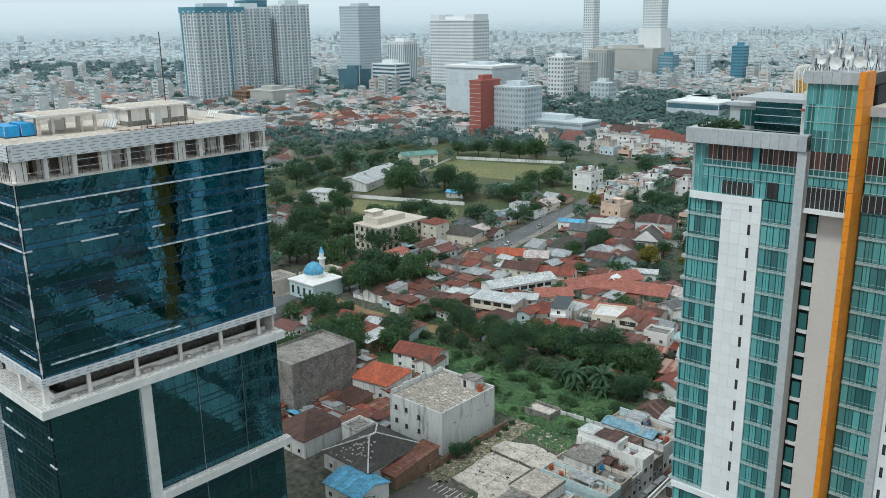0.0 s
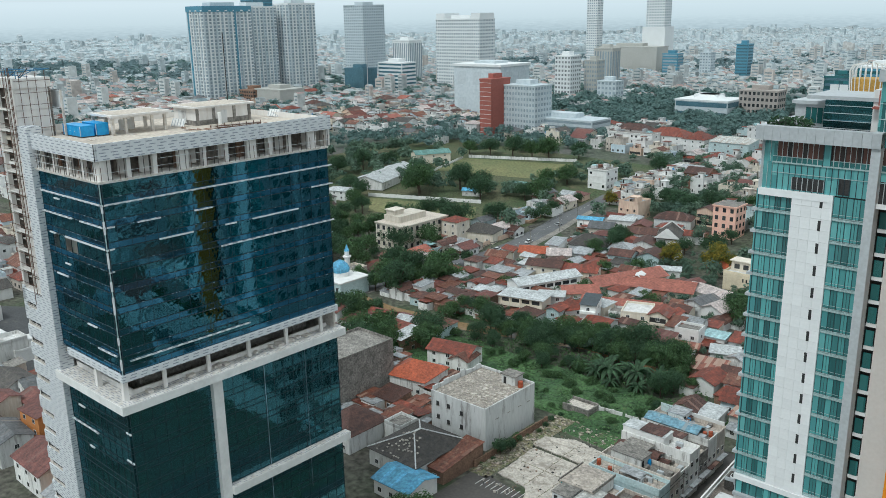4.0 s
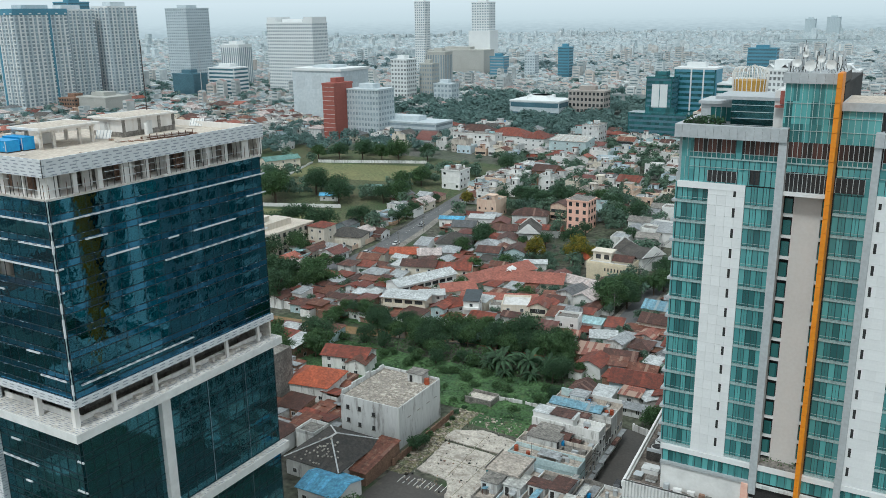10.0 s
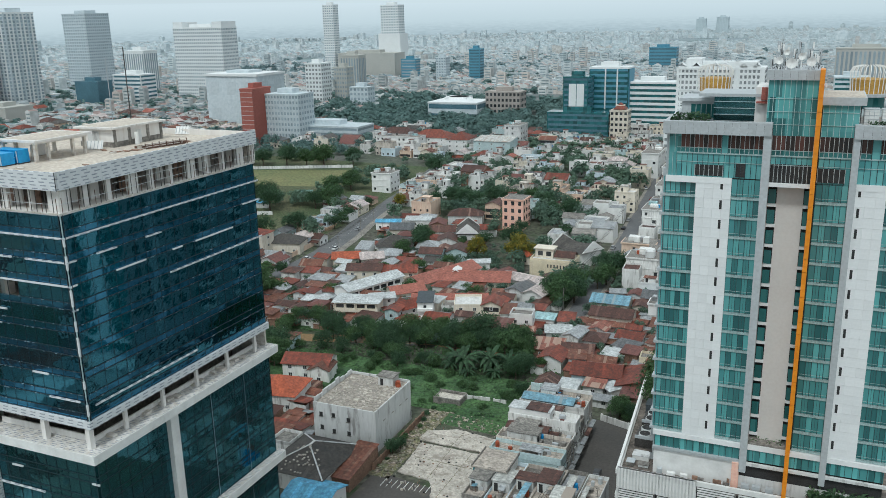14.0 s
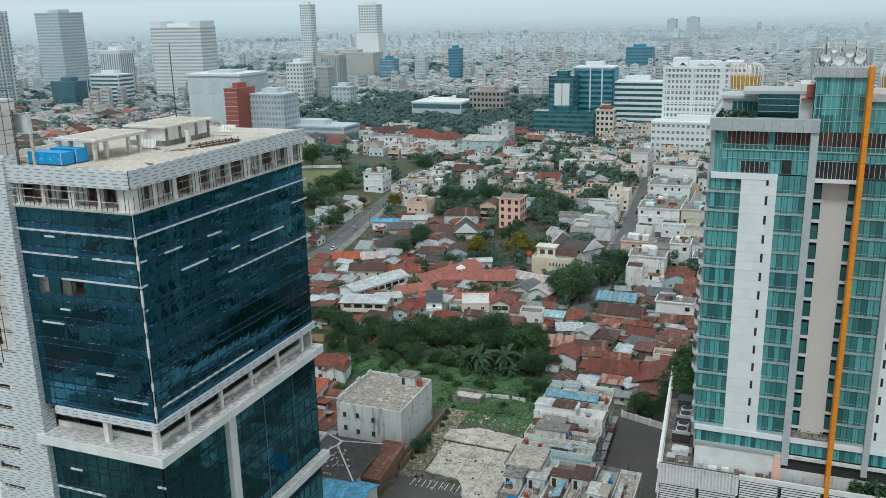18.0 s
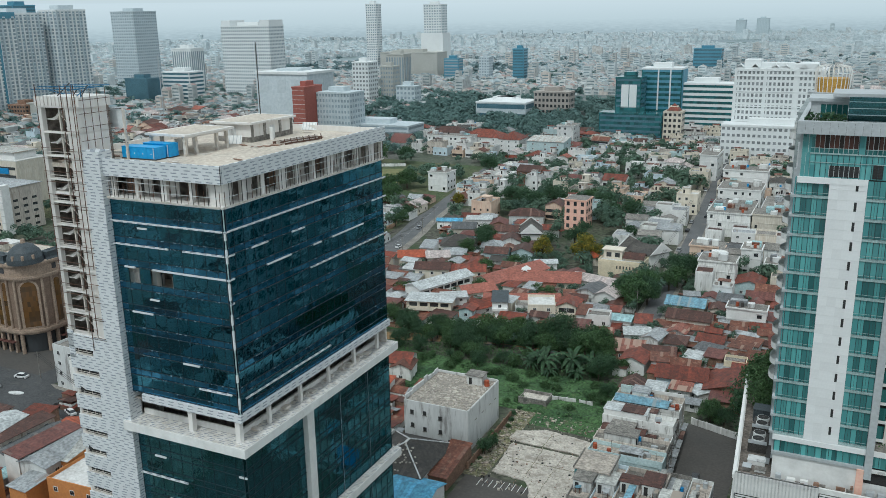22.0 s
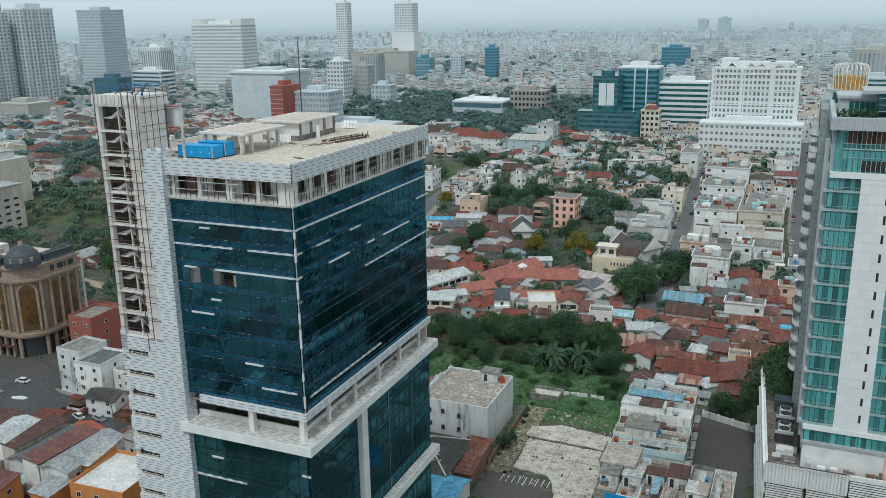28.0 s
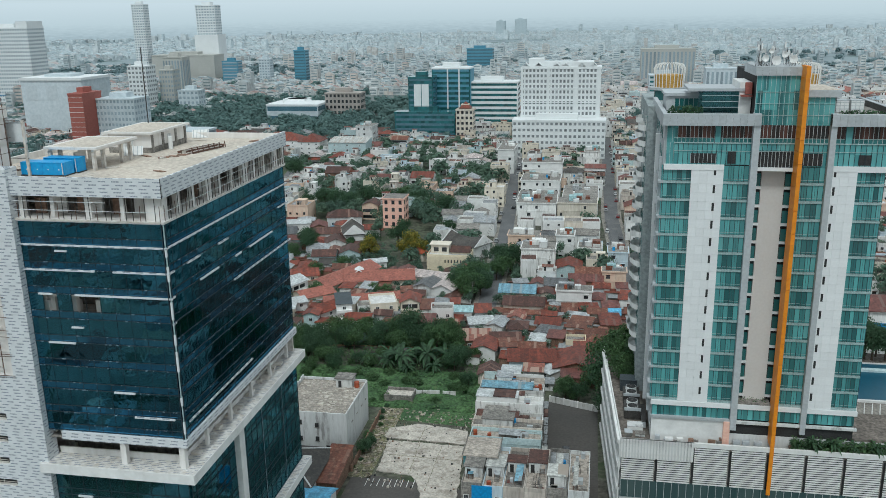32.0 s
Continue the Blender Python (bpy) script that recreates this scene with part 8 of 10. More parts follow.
def temple(u, v, w, d, h, rz, label):
    """A hall whose grey tile roof sweeps up at both gables."""
    t = thing("temple", u, v, rz=rz, label=label, category="temple")
    part("wall", M().box(-w / 2, -d / 2, -0.2, w / 2, d / 2, h), m_white, t)
    m = M()
    n = 10
    for i in range(n):
        ya, yb = -d / 2 - 1 + (d + 2) * i / n, -d / 2 - 1 + (d + 2) * (i + 1) / n
        lift = [1.6 * (abs(2 * (y + d / 2 + 1) / (d + 2) - 1)) ** 2 for y in (ya, yb)]
        for s in (-1, 1):
            q = [(s * (w / 2 + 0.8), ya, h + lift[0] * 0.4), (s * (w / 2 + 0.8), yb, h + lift[1] * 0.4), (0, yb, h + 3 + lift[1]), (0, ya, h + 3 + lift[0])]
            m.poly(q if s > 0 else q[::-1])
    part("roof", m, m_tiledark, t, "swept grey tile roof")
    for y in (-d / 2 - 1, d / 2 + 0.7):
        part("gable_wall", M().poly([(-w / 2 - 0.9, y, h + 0.7), (w / 2 + 0.9, y, h + 0.7), (0.4, y, h + 5.0), (-0.4, y, h + 5.0)]).poly([(-w / 2 - 0.9, y + 0.3, h + 0.7), (-0.4, y + 0.3, h + 5.0), (0.4, y + 0.3, h + 5.0), (w / 2 + 0.9, y + 0.3, h + 0.7)]).poly([(-w / 2 - 0.9, y, h + 0.7), (-0.4, y, h + 5.0), (-0.4, y + 0.3, h + 5.0), (-w / 2 - 0.9, y + 0.3, h + 0.7)]).poly([(w / 2 + 0.9, y, h + 0.7), (w / 2 + 0.9, y + 0.3, h + 0.7), (0.4, y + 0.3, h + 5.0), (0.4, y, h + 5.0)]), m_white, t)
    take(u - w / 2, u + w / 2, v - d / 2, v + d / 2)


temple(-91, 338, 11, 17, 5.6, 58, "white temple hall with sweeping grey tile roof"), temple(-146, 350, 9, 14, 5, 20, "white shrine with steep curved gables")
house(-109, 329, 8, 7, 3.6, 10, "gable", m_cream, m_tileorange, 1.8, label="small house with a vivid orange-red roof"), take(-114, -104, 324, 334)
house(-186, 462, 14, 12, 8.6, 0, "gable", m_brick, m_tinbrown, 3, label="tall brown brick house with a steep gable"), house(-175, 470, 12, 14, 7, 0, "gable", m_white, m_tinwhite, 2), house(-201, 538, 26, 16, 13, 0, "shed", m_aqua, m_tinwhite, label="aqua and white four-storey block with a pale shed roof", name="building")
for u, v, w, d, h, mat in ((-67, 477, 23, 13, 15.5, m_white), (-64.5, 396, 19, 13, 10, m_dirtywhite), (-45, 398, 19, 13, 9.2, m_cream), (-39, 512, 9, 10, 15.5, m_dirtywhite), (-92, 520, 10, 26, 13, m_white), (-58.4, 317, 13.5, 10, 9.5, m_dirtywhite), (-26.5, 328, 8, 9, 8.4, m_paleblue), (-38, 333, 9.5, 9, 8.2, m_dirtywhite), (-48.5, 339, 7.5, 9, 10, m_white), (-67, 350, 14, 9, 5.4, m_peach), (-42.8, 274, 12.5, 6, 5.2, m_white), (-28.5, 299, 9, 6, 5, m_peach), (-230, 431, 12, 12, 12.5, m_white), (-277, 547, 34, 12, 10, m_white), (-199, 575, 12, 16, 18, m_wallgrey), (-66, 420, 20, 26, 9, m_dirtywhite), (-44, 430, 18, 34, 8, m_wallgrey), (-66, 449, 21, 20, 10, m_white)):
    school_block("town_block", u, v, w, d, max(2, round(h / 3.6)), "stained pale town block with flat roof and few windows", mat, top=m_concrete)
for u, v, w, d, top in ((-63.5, 280.5, 13, 9, m_tinfade), (-60, 267, 14, 9, m_tinbrown), (-46, 314, 10, 12, m_tinred), (-62, 360, 16, 9, m_tiledark), (-39, 296.5, 12.5, 6, m_tindull), (-50, 290, 8, 8, m_tindark), (-36, 306, 14, 7, m_tinrust)):
    house(u, v, w, d, 4.2, 0, "gable", None, top, 2)
    take(u - w / 2, u + w / 2, v - d / 2, v + d / 2)

# ==== brown corner building and the streets on the other side ====
def wedge(g):
    """The corner house's outline with its rounded corner, grown by g."""
    c = [(2 + (9 + g) * math.sin(math.pi / 2 * i / 8), -(9 + g) * math.cos(math.pi / 2 * i / 8)) for i in range(9)]
    return [(-13 - g, -9 - g)] + c + [(11 + g, 14 + g), (-13 - g, 14 + g)]


bs = thing("corner_building", -253.2, 168.8, rz=0, label="ornate brown stone corner building with gold arches and dark dome", category="building")
take(-270, -238, 154, 186)
bs.scale = (0.88, 0.92, 0.88)
part("body", prism(wedge(0), 8, 30), m_brownstone, bs)
part("shopfront", prism(wedge(-1.2), 0, 8), m_window, bs, "dark glazed shopfront behind pillars")
for z0, z1, g_ in ((7.6, 8.3, 0.5), (8.3, 9.3, 1.0), (9.3, 9.8, 0.5), (27.8, 28.4, 0.5), (28.4, 29.2, 1.0), (33.0, 33.8, 0.7)):
    part("cornice", prism(wedge(g_), z0, z1), m_palestone, bs, "moulded pale stone cornice" if z0 == 8.3 else "")
part("attic", prism(wedge(0.1), 29.2, 33.0), m_palestone, bs)
for x in (-11, -7.5, -4.0, -0.5):
    part("attic_window", M().box(x - 0.7, -9.22, 30.2, x + 0.7, -9.05, 32.2), m_window, bs)
for y in (3.0, 6.8, 10.6):
    part("attic_window", M().box(11.05, y - 0.7, 30.2, 11.22, y + 0.7, 32.2), m_window, bs)
part("roof_deck", prism(wedge(-0.6), 33.8, 34.0), m_rooftan, bs)
part("mansard", M().box(-12.6, -8.4, 33.8, 0.4, -4.6, 36.6).hip(-12.8, -8.6, 0.6, -4.4, 33.8, 3.4, 0.2), m_slate, bs, "dark slate mansard"), part("mansard", M().box(7.0, 1.2, 33.8, 10.6, 13.4, 36.6).hip(6.8, 1.0, 10.8, 13.6, 33.8, 3.4, 0.2), m_slate, bs, "dark slate mansard")
dome_ = part("dome", M().frustum(5.6, -3.8, 33.8, 35.8, 6.0, 5.9, 24).frustum(5.6, -3.8, 35.8, 38.0, 5.9, 5.0, 24).frustum(5.6, -3.8, 38.0, 39.8, 5.0, 3.3, 24).frustum(5.6, -3.8, 39.8, 40.8, 3.3, 1.0, 24), m_slate, bs, "dark slate dome with oval windows")
part("finial", M().frustum(5.6, -3.8, 40.8, 42.2, 0.9, 0.7, 8), m_palestone, dome_)
for a_ in (-80, -45, -10):
    part("oval_window", M().frustum(5.6 + 5.6 * math.cos(math.radians(a_)), -3.8 + 5.6 * math.sin(math.radians(a_)), 35.6, 37.2, 0.5, 0.5, 8), m_palestone, dome_)


def arch(w, h):
    m = M()
    pts = [(-w / 2, 0), (w / 2, 0)] + [(w / 2 * math.cos(math.pi * i / 8), h - w / 2 + w / 2 * math.sin(math.pi * i / 8)) for i in range(9)]
    m.poly([(x, -0.12, z) for x, z in pts])
    for i in range(len(pts)):
        a, b = pts[i], pts[(i + 1) % len(pts)]
        m.poly([(a[0], 0.1, a[1]), (b[0], 0.1, b[1]), (b[0], -0.12, b[1]), (a[0], -0.12, a[1])])
    return m.mesh("arched_window", m_goldglass)


aw, aws = arch(2.2, 16.4), arch(2.7, 17)
aws.materials.clear(), aws.materials.append(m_palestone)
ag, ags = arch(5.2, 16.8), arch(6.8, 17.8)
ags.materials.clear(), ags.materials.append(m_palestone)


def arched(x, y, rz, big=False):
    n_ = Vector((math.sin(math.radians(rz)), -math.cos(math.radians(rz)), 0))
    part("arch_surround", ags if big else aws, None, bs, loc=(x, y, 10.0), rz=rz)
    part("arched_window", ag if big else aw, None, bs, "tall gold arched corner window" if big else "", loc=(x + n_.x * 0.06, y + n_.y * 0.06, 10.4), rz=rz)


for x in (-11, -7.5, -4.0, -0.5):
    arched(x, -9.05, 0)
for y in (3.0, 6.8, 10.6):
    arched(11.05, y, 90)
arched(2 + 9.02 * 0.7071, -9.02 * 0.7071, 45, True)
for x in (-12.8, -9.3, -5.8, -2.3, 1.2):
    part("column", M().frustum(x, -9.3, 9.8, 27.8, 0.5, 0.42, 10), m_palestone, bs), part("pillar", M().box(x - 0.5, -9.2, 0, x + 0.5, -8.2, 7.7), m_palestone, bs)
for y in (1.0, 4.9, 8.7, 12.6):
    part("column", M().frustum(11.3, y, 9.8, 27.8, 0.5, 0.42, 10), m_palestone, bs), part("pillar", M().box(10.2, y - 0.5, 0, 11.2, y + 0.5, 7.7), m_palestone, bs)
for a_ in (16, 74):
    x, y = 2 + 9.2 * math.sin(math.radians(a_)), -9.2 * math.cos(math.radians(a_))
    part("column", M().frustum(x, y, 9.8, 27.8, 0.6, 0.5, 10), m_palestone, bs), part("pillar", M().frustum(x * 0.97, y * 0.97, 0, 7.7, 0.7, 0.7, 8), m_palestone, bs)
for i in range(5):
    part("attic_window", M().box(-12 + i * 2.9, -9.2, 30.3, -10.8 + i * 2.9, -9.05, 32.2), m_window, bs), part("awning", M().box(-12.6 + i * 3.0, -10.6, 4.4, -10.2 + i * 3.0, -8.9, 4.7), m_brownpanel, bs)
for i in range(4):
    part("attic_window", M().box(11.05, 2 + i * 3, 30.3, 11.2, 3.2 + i * 3, 32.2), m_window, bs), part("awning", M().box(10.8, 1.8 + i * 3.2, 4.4, 12.6, 4.2 + i * 3.2, 4.7), m_brownpanel, bs)
ofl = thing("office_block", -408, 268, label="long grey-cream office block with paired windows and a glazed top floor", category="building")
part("wall", M().box(-29, -12, 0, 29, 12, 21.6), m_tan, ofl), part("roof", M().hip(-29, -12, 29, 12, 21.8, 2.2, 0.8), m_tingrey, ofl)
for k in range(5):
    part("sill_band", M().box(-29.2, -12.3, 3.3 * k + 3.0, 29.2, -12, 3.3 * k + 3.4), m_creampale, ofl)
    for i in range(10):
        for x in (-27.6 + i * 5.8, -25.4 + i * 5.8):
            part("window", M().box(x, -12.08, 3.3 * k + 1.3, x + 1.7, -11.95, 3.3 * k + 2.5), m_window, ofl)
    for i in range(4):
        part("window", M().box(28.95, -10 + i * 5.4, 3.3 * k + 1.3, 29.08, -7.4 + i * 5.4, 3.3 * k + 2.5), m_window, ofl)
part("glazed_floor", M().box(-28.8, -12.1, 17.2, 28.8, -11.9, 20.6), m_hotelglass, ofl, "dark glazed top floor")
for i in range(11):
    part("pilaster", M().box(-29.2 + i * 5.8, -12.7, 0, -28.6 + i * 5.8, -12, 21.6), m_creampale, ofl)
part("stair_tower", M().box(29, -12.5, 0, 32, -8, 24), m_white, ofl, "white stair tower")
for k in range(7):
    part("band", M().box(28.9, -12.65, 3.3 * k + 2.6, 32.1, -12.5, 3.3 * k + 3.0), m_wallgrey, ofl)
take(-440, -370, 254, 284)
ofm = thing("office_block", -452, 312, label="cream and brown office block with a blue roof band", category="building")
part("wall", M().box(-30, -11, 0, 30, 11, 24), m_cream, ofm), part("brown_wing", M().box(-31, -12.5, 0, -2, -11, 21), m_brownoffice, ofm), part("roof", M().box(-30, -11, 24, 30, 11, 24.3), m_slabpale, ofm), part("blue_band", M().box(4, -11.6, 17, 24, -11, 20), m_blue, ofm), part("roof_room", M().box(0, -8, 24.3, 26, 6, 28), m_white, ofm), part("roof_slab", M().box(-1, -9, 28, 27, 7, 28.5), m_tinwhite, ofm)
for k in range(5):
    part("window_band", M().box(-30, -12.6, 3.8 * k + 1.6, -3, -12.45, 3.8 * k + 3.0), m_window, ofm), part("window_band", M().box(0, -11.1, 4.4 * k + 1.6, 29, -10.95, 4.4 * k + 3.2), m_window, ofm)
take(-486, -420, 298, 326)
house(-229, 172, 9, 12, 14, 0, "flat", m_redpanel, m_concrete, label="narrow orange-red painted shop building", name="building", storeys=4), take(-235, -224, 165, 179)
# shop rows between the square and the glass tower
axis_house((-176.2, 99.4), (-175.6, 116), 4.6, 11, "shed", m_white, m_tindull, 0.5, "tall white shop row under a maroon tin roof", storeys=4)
axis_house((-169.8, 99.6), (-170.4, 116.4), 7.6, 10.4, "gable", m_wallgrey, m_tingrey, 1.2, "tall grey shop row under a shallow tin roof", storeys=3)
axis_house((-194.6, 105.2), (-196.6, 116.4), 6.6, 9.4, "gable", m_dirtywhite, m_tinpale, 0.9, "cream shop row under pale tin sheets", storeys=3)
axis_house((-190.0, 105.4), (-189.8, 120.4), 4.2, 8.8, "shed", m_tan, m_tinbrown, 0.5, "shop row under brown tin sheets", storeys=3)
axis_house((-184.6, 103), (-184.2, 118.6), 5.6, 7.6, "gable", m_wallgrey, m_tindark, 1.2, "shop row under dark grey sheets", storeys=2)
axis_house((-188, 124.4), (-178, 121.6), 5.6, 5.4, "gable", m_dirtywhite, m_tileorange, 1.2, "low shop under an orange tile roof")
house(-157.2, 105.4, 13.6, 14.6, 9, 3, "flat", m_orangewall, m_slabpale, label="orange painted building with a white roof deck", name="building", storeys=3), take(-164, -150, 98, 113)
house(-166.6, 108, 4.6, 8.5, 10.2, 3, "shed", m_orangewall, m_tinwhite, label="orange stair block under a pale sheet roof", name="building"), take(-169, -164, 104, 112)
house(-203.5, 128.6, 7.5, 5, 3.4, 10, "shed", m_brick, m_tinred, label="low kiosk under a red tin canopy", name="building"), take(-208, -199, 126, 131)
house(-180.6, 93, 9, 7, 8.6, 4, "shed", m_orangewall, m_tindull, label="orange shop house under a maroon roof", name="building"), take(-185, -176, 89, 97)
for u, v, w, d, h, mat, top, roof in ((-205, 150, 9, 11, 11, m_dirtywhite, m_tindark, "flat"), (-196, 154, 9, 10, 8, m_dirtywhite, m_concrete, "flat"), (-181, 147, 8, 9, 8, m_wallgrey, m_concrete, "flat"), (-190, 150, 8, 10, 9, m_dirtywhite, m_concrete, "flat"), (-170, 143, 10, 9, 6, m_wallgrey, m_tindark, "gable"), (-214, 152, 9, 10, 12.5, m_wallgrey, m_concrete, "flat"), (-193, 97, 9, 7, 6.5, m_dirtywhite, m_tindull, "gable"), (-205.5, 113, 10, 12, 8, m_cream, m_tinbrown, "shed"), (-212, 98, 12, 9, 6, m_wallgrey, m_tiledark, "gable"), (-203, 101, 7, 8, 7, m_dirtywhite, m_tindark, "gable"), (-180, 84, 12, 8, 6, m_wallgrey, m_tindark, "gable"), (-160, 86, 14, 12, 6, m_dirtywhite, m_tindull, "gable"), (-140, 84, 12, 12, 6, m_cream, m_tingrey, "gable"), (-215, 121, 9, 7, 5, m_wallgrey, m_tingrey, "gable"), (-225, 120, 10, 8, 5.5, m_dirtywhite, m_tindark, "gable")):
    house(u, v, w, d, h, rng.uniform(-4, 4), roof, mat, top)
    take(u - w / 2, u + w / 2, v - d / 2, v + d / 2)
take(-300, -210, 126, 152)

# ==== round the playing fields ====
def long_wall(a, b, h, mat, label):
    n = max(1, int(math.hypot(b[0] - a[0], b[1] - a[1]) / 9))
    for i in range(n):
        p = [(a[0] + (b[0] - a[0]) * k / n, a[1] + (b[1] - a[1]) * k / n) for k in (i, i + 1)]
        low_wall(*p[0], *p[1], h, mat, label)


long_wall((-321, 335), (-261, 360.5), 1.9, m_white, "white wall along the playing field"), long_wall((-335, 399), (-350, 449), 1.6, m_white, "white wall along the playing field"), long_wall((-348, 453), (-281, 482.5), 1.9, m_dirtywhite, "stained wall behind the playing field")
long_wall((-210, 291), (-210.5, 322), 2.2, m_peach, "peach painted wall along the main road")
axis_house((-333, 344), (-351, 393), 21, 4.2, wall=m_dirtywhite, top=m_tinpale, rise=3.4, label="long sports hall under a pale tin roof")
axis_house((-365, 417), (-354, 438), 11, 6, wall=m_creampale, top=m_tingreen, rise=2.2, label="cream two-storey building under a green tin roof")
house(-266, 400, 9, 3.5, 3.4, 20, "shed", m_creampale, m_tingreen, label="small spectator stand under a green roof"), house(-277, 372, 10, 5, 3, 25, "gable", m_dirtywhite, m_tinblue, 1.2, label="low shed under blue tin sheets")
house(-331, 322, 13, 10, 5, 18, "hip", m_white, m_tinpale, 1.6, label="white house under a pale roof"), house(-329, 308, 13, 8, 3.6, 12, "hip", m_white, m_tiledark, 2.4, label="white bungalow under a dark tile hip roof")
house(-249.5, 317, 9, 8, 3.4, 10, "hip", m_cream, m_tinred, 1.8, label="small house under a dull red hip roof"), house(-218, 309, 16, 11, 4.6, 14, "hip", m_cream, m_tiledark, 3.4, label="large house under a dark tile hip roof"), house(-232, 303, 8, 8, 4, 14, "gable", m_dirtywhite, m_tinbrown)
for q in ((-340, -322, 302, 328), (-362, -322, 342, 394), (-371, -348, 412, 443), (-272, -261, 397, 403), (-283, -271, 369, 376), (-255, -244, 312, 322), (-228, -209, 302, 316), (-237, -227, 298, 308), (-350, -262, 398, 480), (-320, -242, 308, 358)):
    take(*q)

# ==== farther buildings ====
def tall(name, u, v, w, d, h, mat, label, cols=8, floors=0, wmat=None, rz=0.0, style="windows", cap=None, side=None, wh=0.5):
    """A larger building: walls, plant on the roof, and windows on the faces towards the river."""
    t = thing(name, u, v, rz=rz, label=label, category="building")
    part("wall", M().box(-w / 2, -d / 2, -2, w / 2, d / 2, h), mat, t)
    part("parapet", M().box(-w / 2 - 0.3, -d / 2 - 0.3, h - 0.8, w / 2 + 0.3, d / 2 + 0.3, h + 0.5), cap or mat, t)
    part("plant_room", M().box(-w * 0.25, -d * 0.2, h + 0.5, w * 0.2, d * 0.25, h + 4), cap or mat, t)
    wmat = wmat or m_window
    floors = floors or max(2, int(h / 3.5))
    side = side or max(2, int(cols * d / w))
    fh = h / floors
    if style == "bands":
        for k in range(floors):
            part("window_band", M().box(-w / 2 + 0.8, -d / 2 - 0.12, fh * k + fh * 0.35, w / 2 - 0.8, -d / 2 + 0.1, fh * k + fh * 0.82), wmat, t)
            part("window_band", M().box(w / 2 - 0.1, -d / 2 + 0.8, fh * k + fh * 0.35, w / 2 + 0.12, d / 2 - 0.8, fh * k + fh * 0.82), wmat, t)
    elif style == "fins":
        for i in range(cols):
            x = -w / 2 + w * (i + 0.5) / cols
            part("window_column", M().box(x - w / cols * 0.27, -d / 2 - 0.1, 2, x + w / cols * 0.27, -d / 2 + 0.1, h - 3), wmat, t)
        for i in range(side):
            y = -d / 2 + d * (i + 0.5) / side
            part("window_column", M().box(w / 2 - 0.1, y - d / side * 0.27, 2, w / 2 + 0.1, y + d / side * 0.27, h - 3), wmat, t)
    elif floors * (cols + side) <= 140:
        a = M().box(-w / cols * 0.28, -0.12, 0, w / cols * 0.28, 0.1, fh * wh).mesh("window", wmat)
        b = M().box(-d / side * 0.28, -0.12, 0, d / side * 0.28, 0.1, fh * wh).mesh("window", wmat)
        for k in range(floors):
            for i in range(cols):
                part("window", a, None, t, loc=(-w / 2 + w * (i + 0.5) / cols, -d / 2, fh * k + fh * 0.3))
            for i in range(side):
                part("window", b, None, t, loc=(w / 2, -d / 2 + d * (i + 0.5) / side, fh * k + fh * 0.3), rz=90)
    else:
        m = M()
        for k in range(floors):
            z0, z1 = fh * k + fh * 0.3, fh * k + fh * (0.3 + wh)
            for i in range(cols):
                x = -w / 2 + w * (i + 0.5) / cols
                m.box(x - w / cols * 0.28, -d / 2 - 0.12, z0, x + w / cols * 0.28, -d / 2 + 0.1, z1, skip="n")
            for i in range(side):
                y = -d / 2 + d * (i + 0.5) / side
                m.box(w / 2 - 0.1, y - d / side * 0.28, z0, w / 2 + 0.12, y + d / side * 0.28, z1, skip="w")
        part("window_grid", m, wmat, t, kind="stuff")
    take(u - w / 2, u + w / 2, v - d / 2, v + d / 2)
    return t


# far walls and windows: haze is put into the colours, paler and bluer
m_hazedwall = material("hazed_tower_render", (0.54, 0.60, 0.63), 0.9, vary=0.1, scale=0.02, fine=0.4, bump=0, rand=0.06)
m_hazedwin = material("hazed_tower_window", (0.29, 0.36, 0.40), 0.4, vary=0.2, scale=0.05, bump=0, rand=0.2)
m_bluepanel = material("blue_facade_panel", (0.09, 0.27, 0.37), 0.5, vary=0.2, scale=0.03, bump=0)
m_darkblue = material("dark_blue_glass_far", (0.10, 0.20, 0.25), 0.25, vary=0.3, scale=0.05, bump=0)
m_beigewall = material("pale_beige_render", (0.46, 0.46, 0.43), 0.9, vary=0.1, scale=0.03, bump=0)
# horizon towers: still more haze in the colour
HAZED_TOWER = material("hazed_far_tower", (0.50, 0.575, 0.605), 0.9, vary=0.1, scale=0.02, bump=0)
HAZED_TOWERWIN = material("hazed_far_tower_window", (0.455, 0.535, 0.565), 0.6, vary=0.1, scale=0.05, bump=0)
m_hotelwhite = material("bright_white_hotel_render", (0.74, 0.76, 0.76), 0.85, vary=0.06, scale=0.1, fine=1, bump=0)
m_greywin = material("grey_hotel_window", (0.25, 0.27, 0.28), 0.4, vary=0.3, scale=0.2, bump=0, rand=0.3)
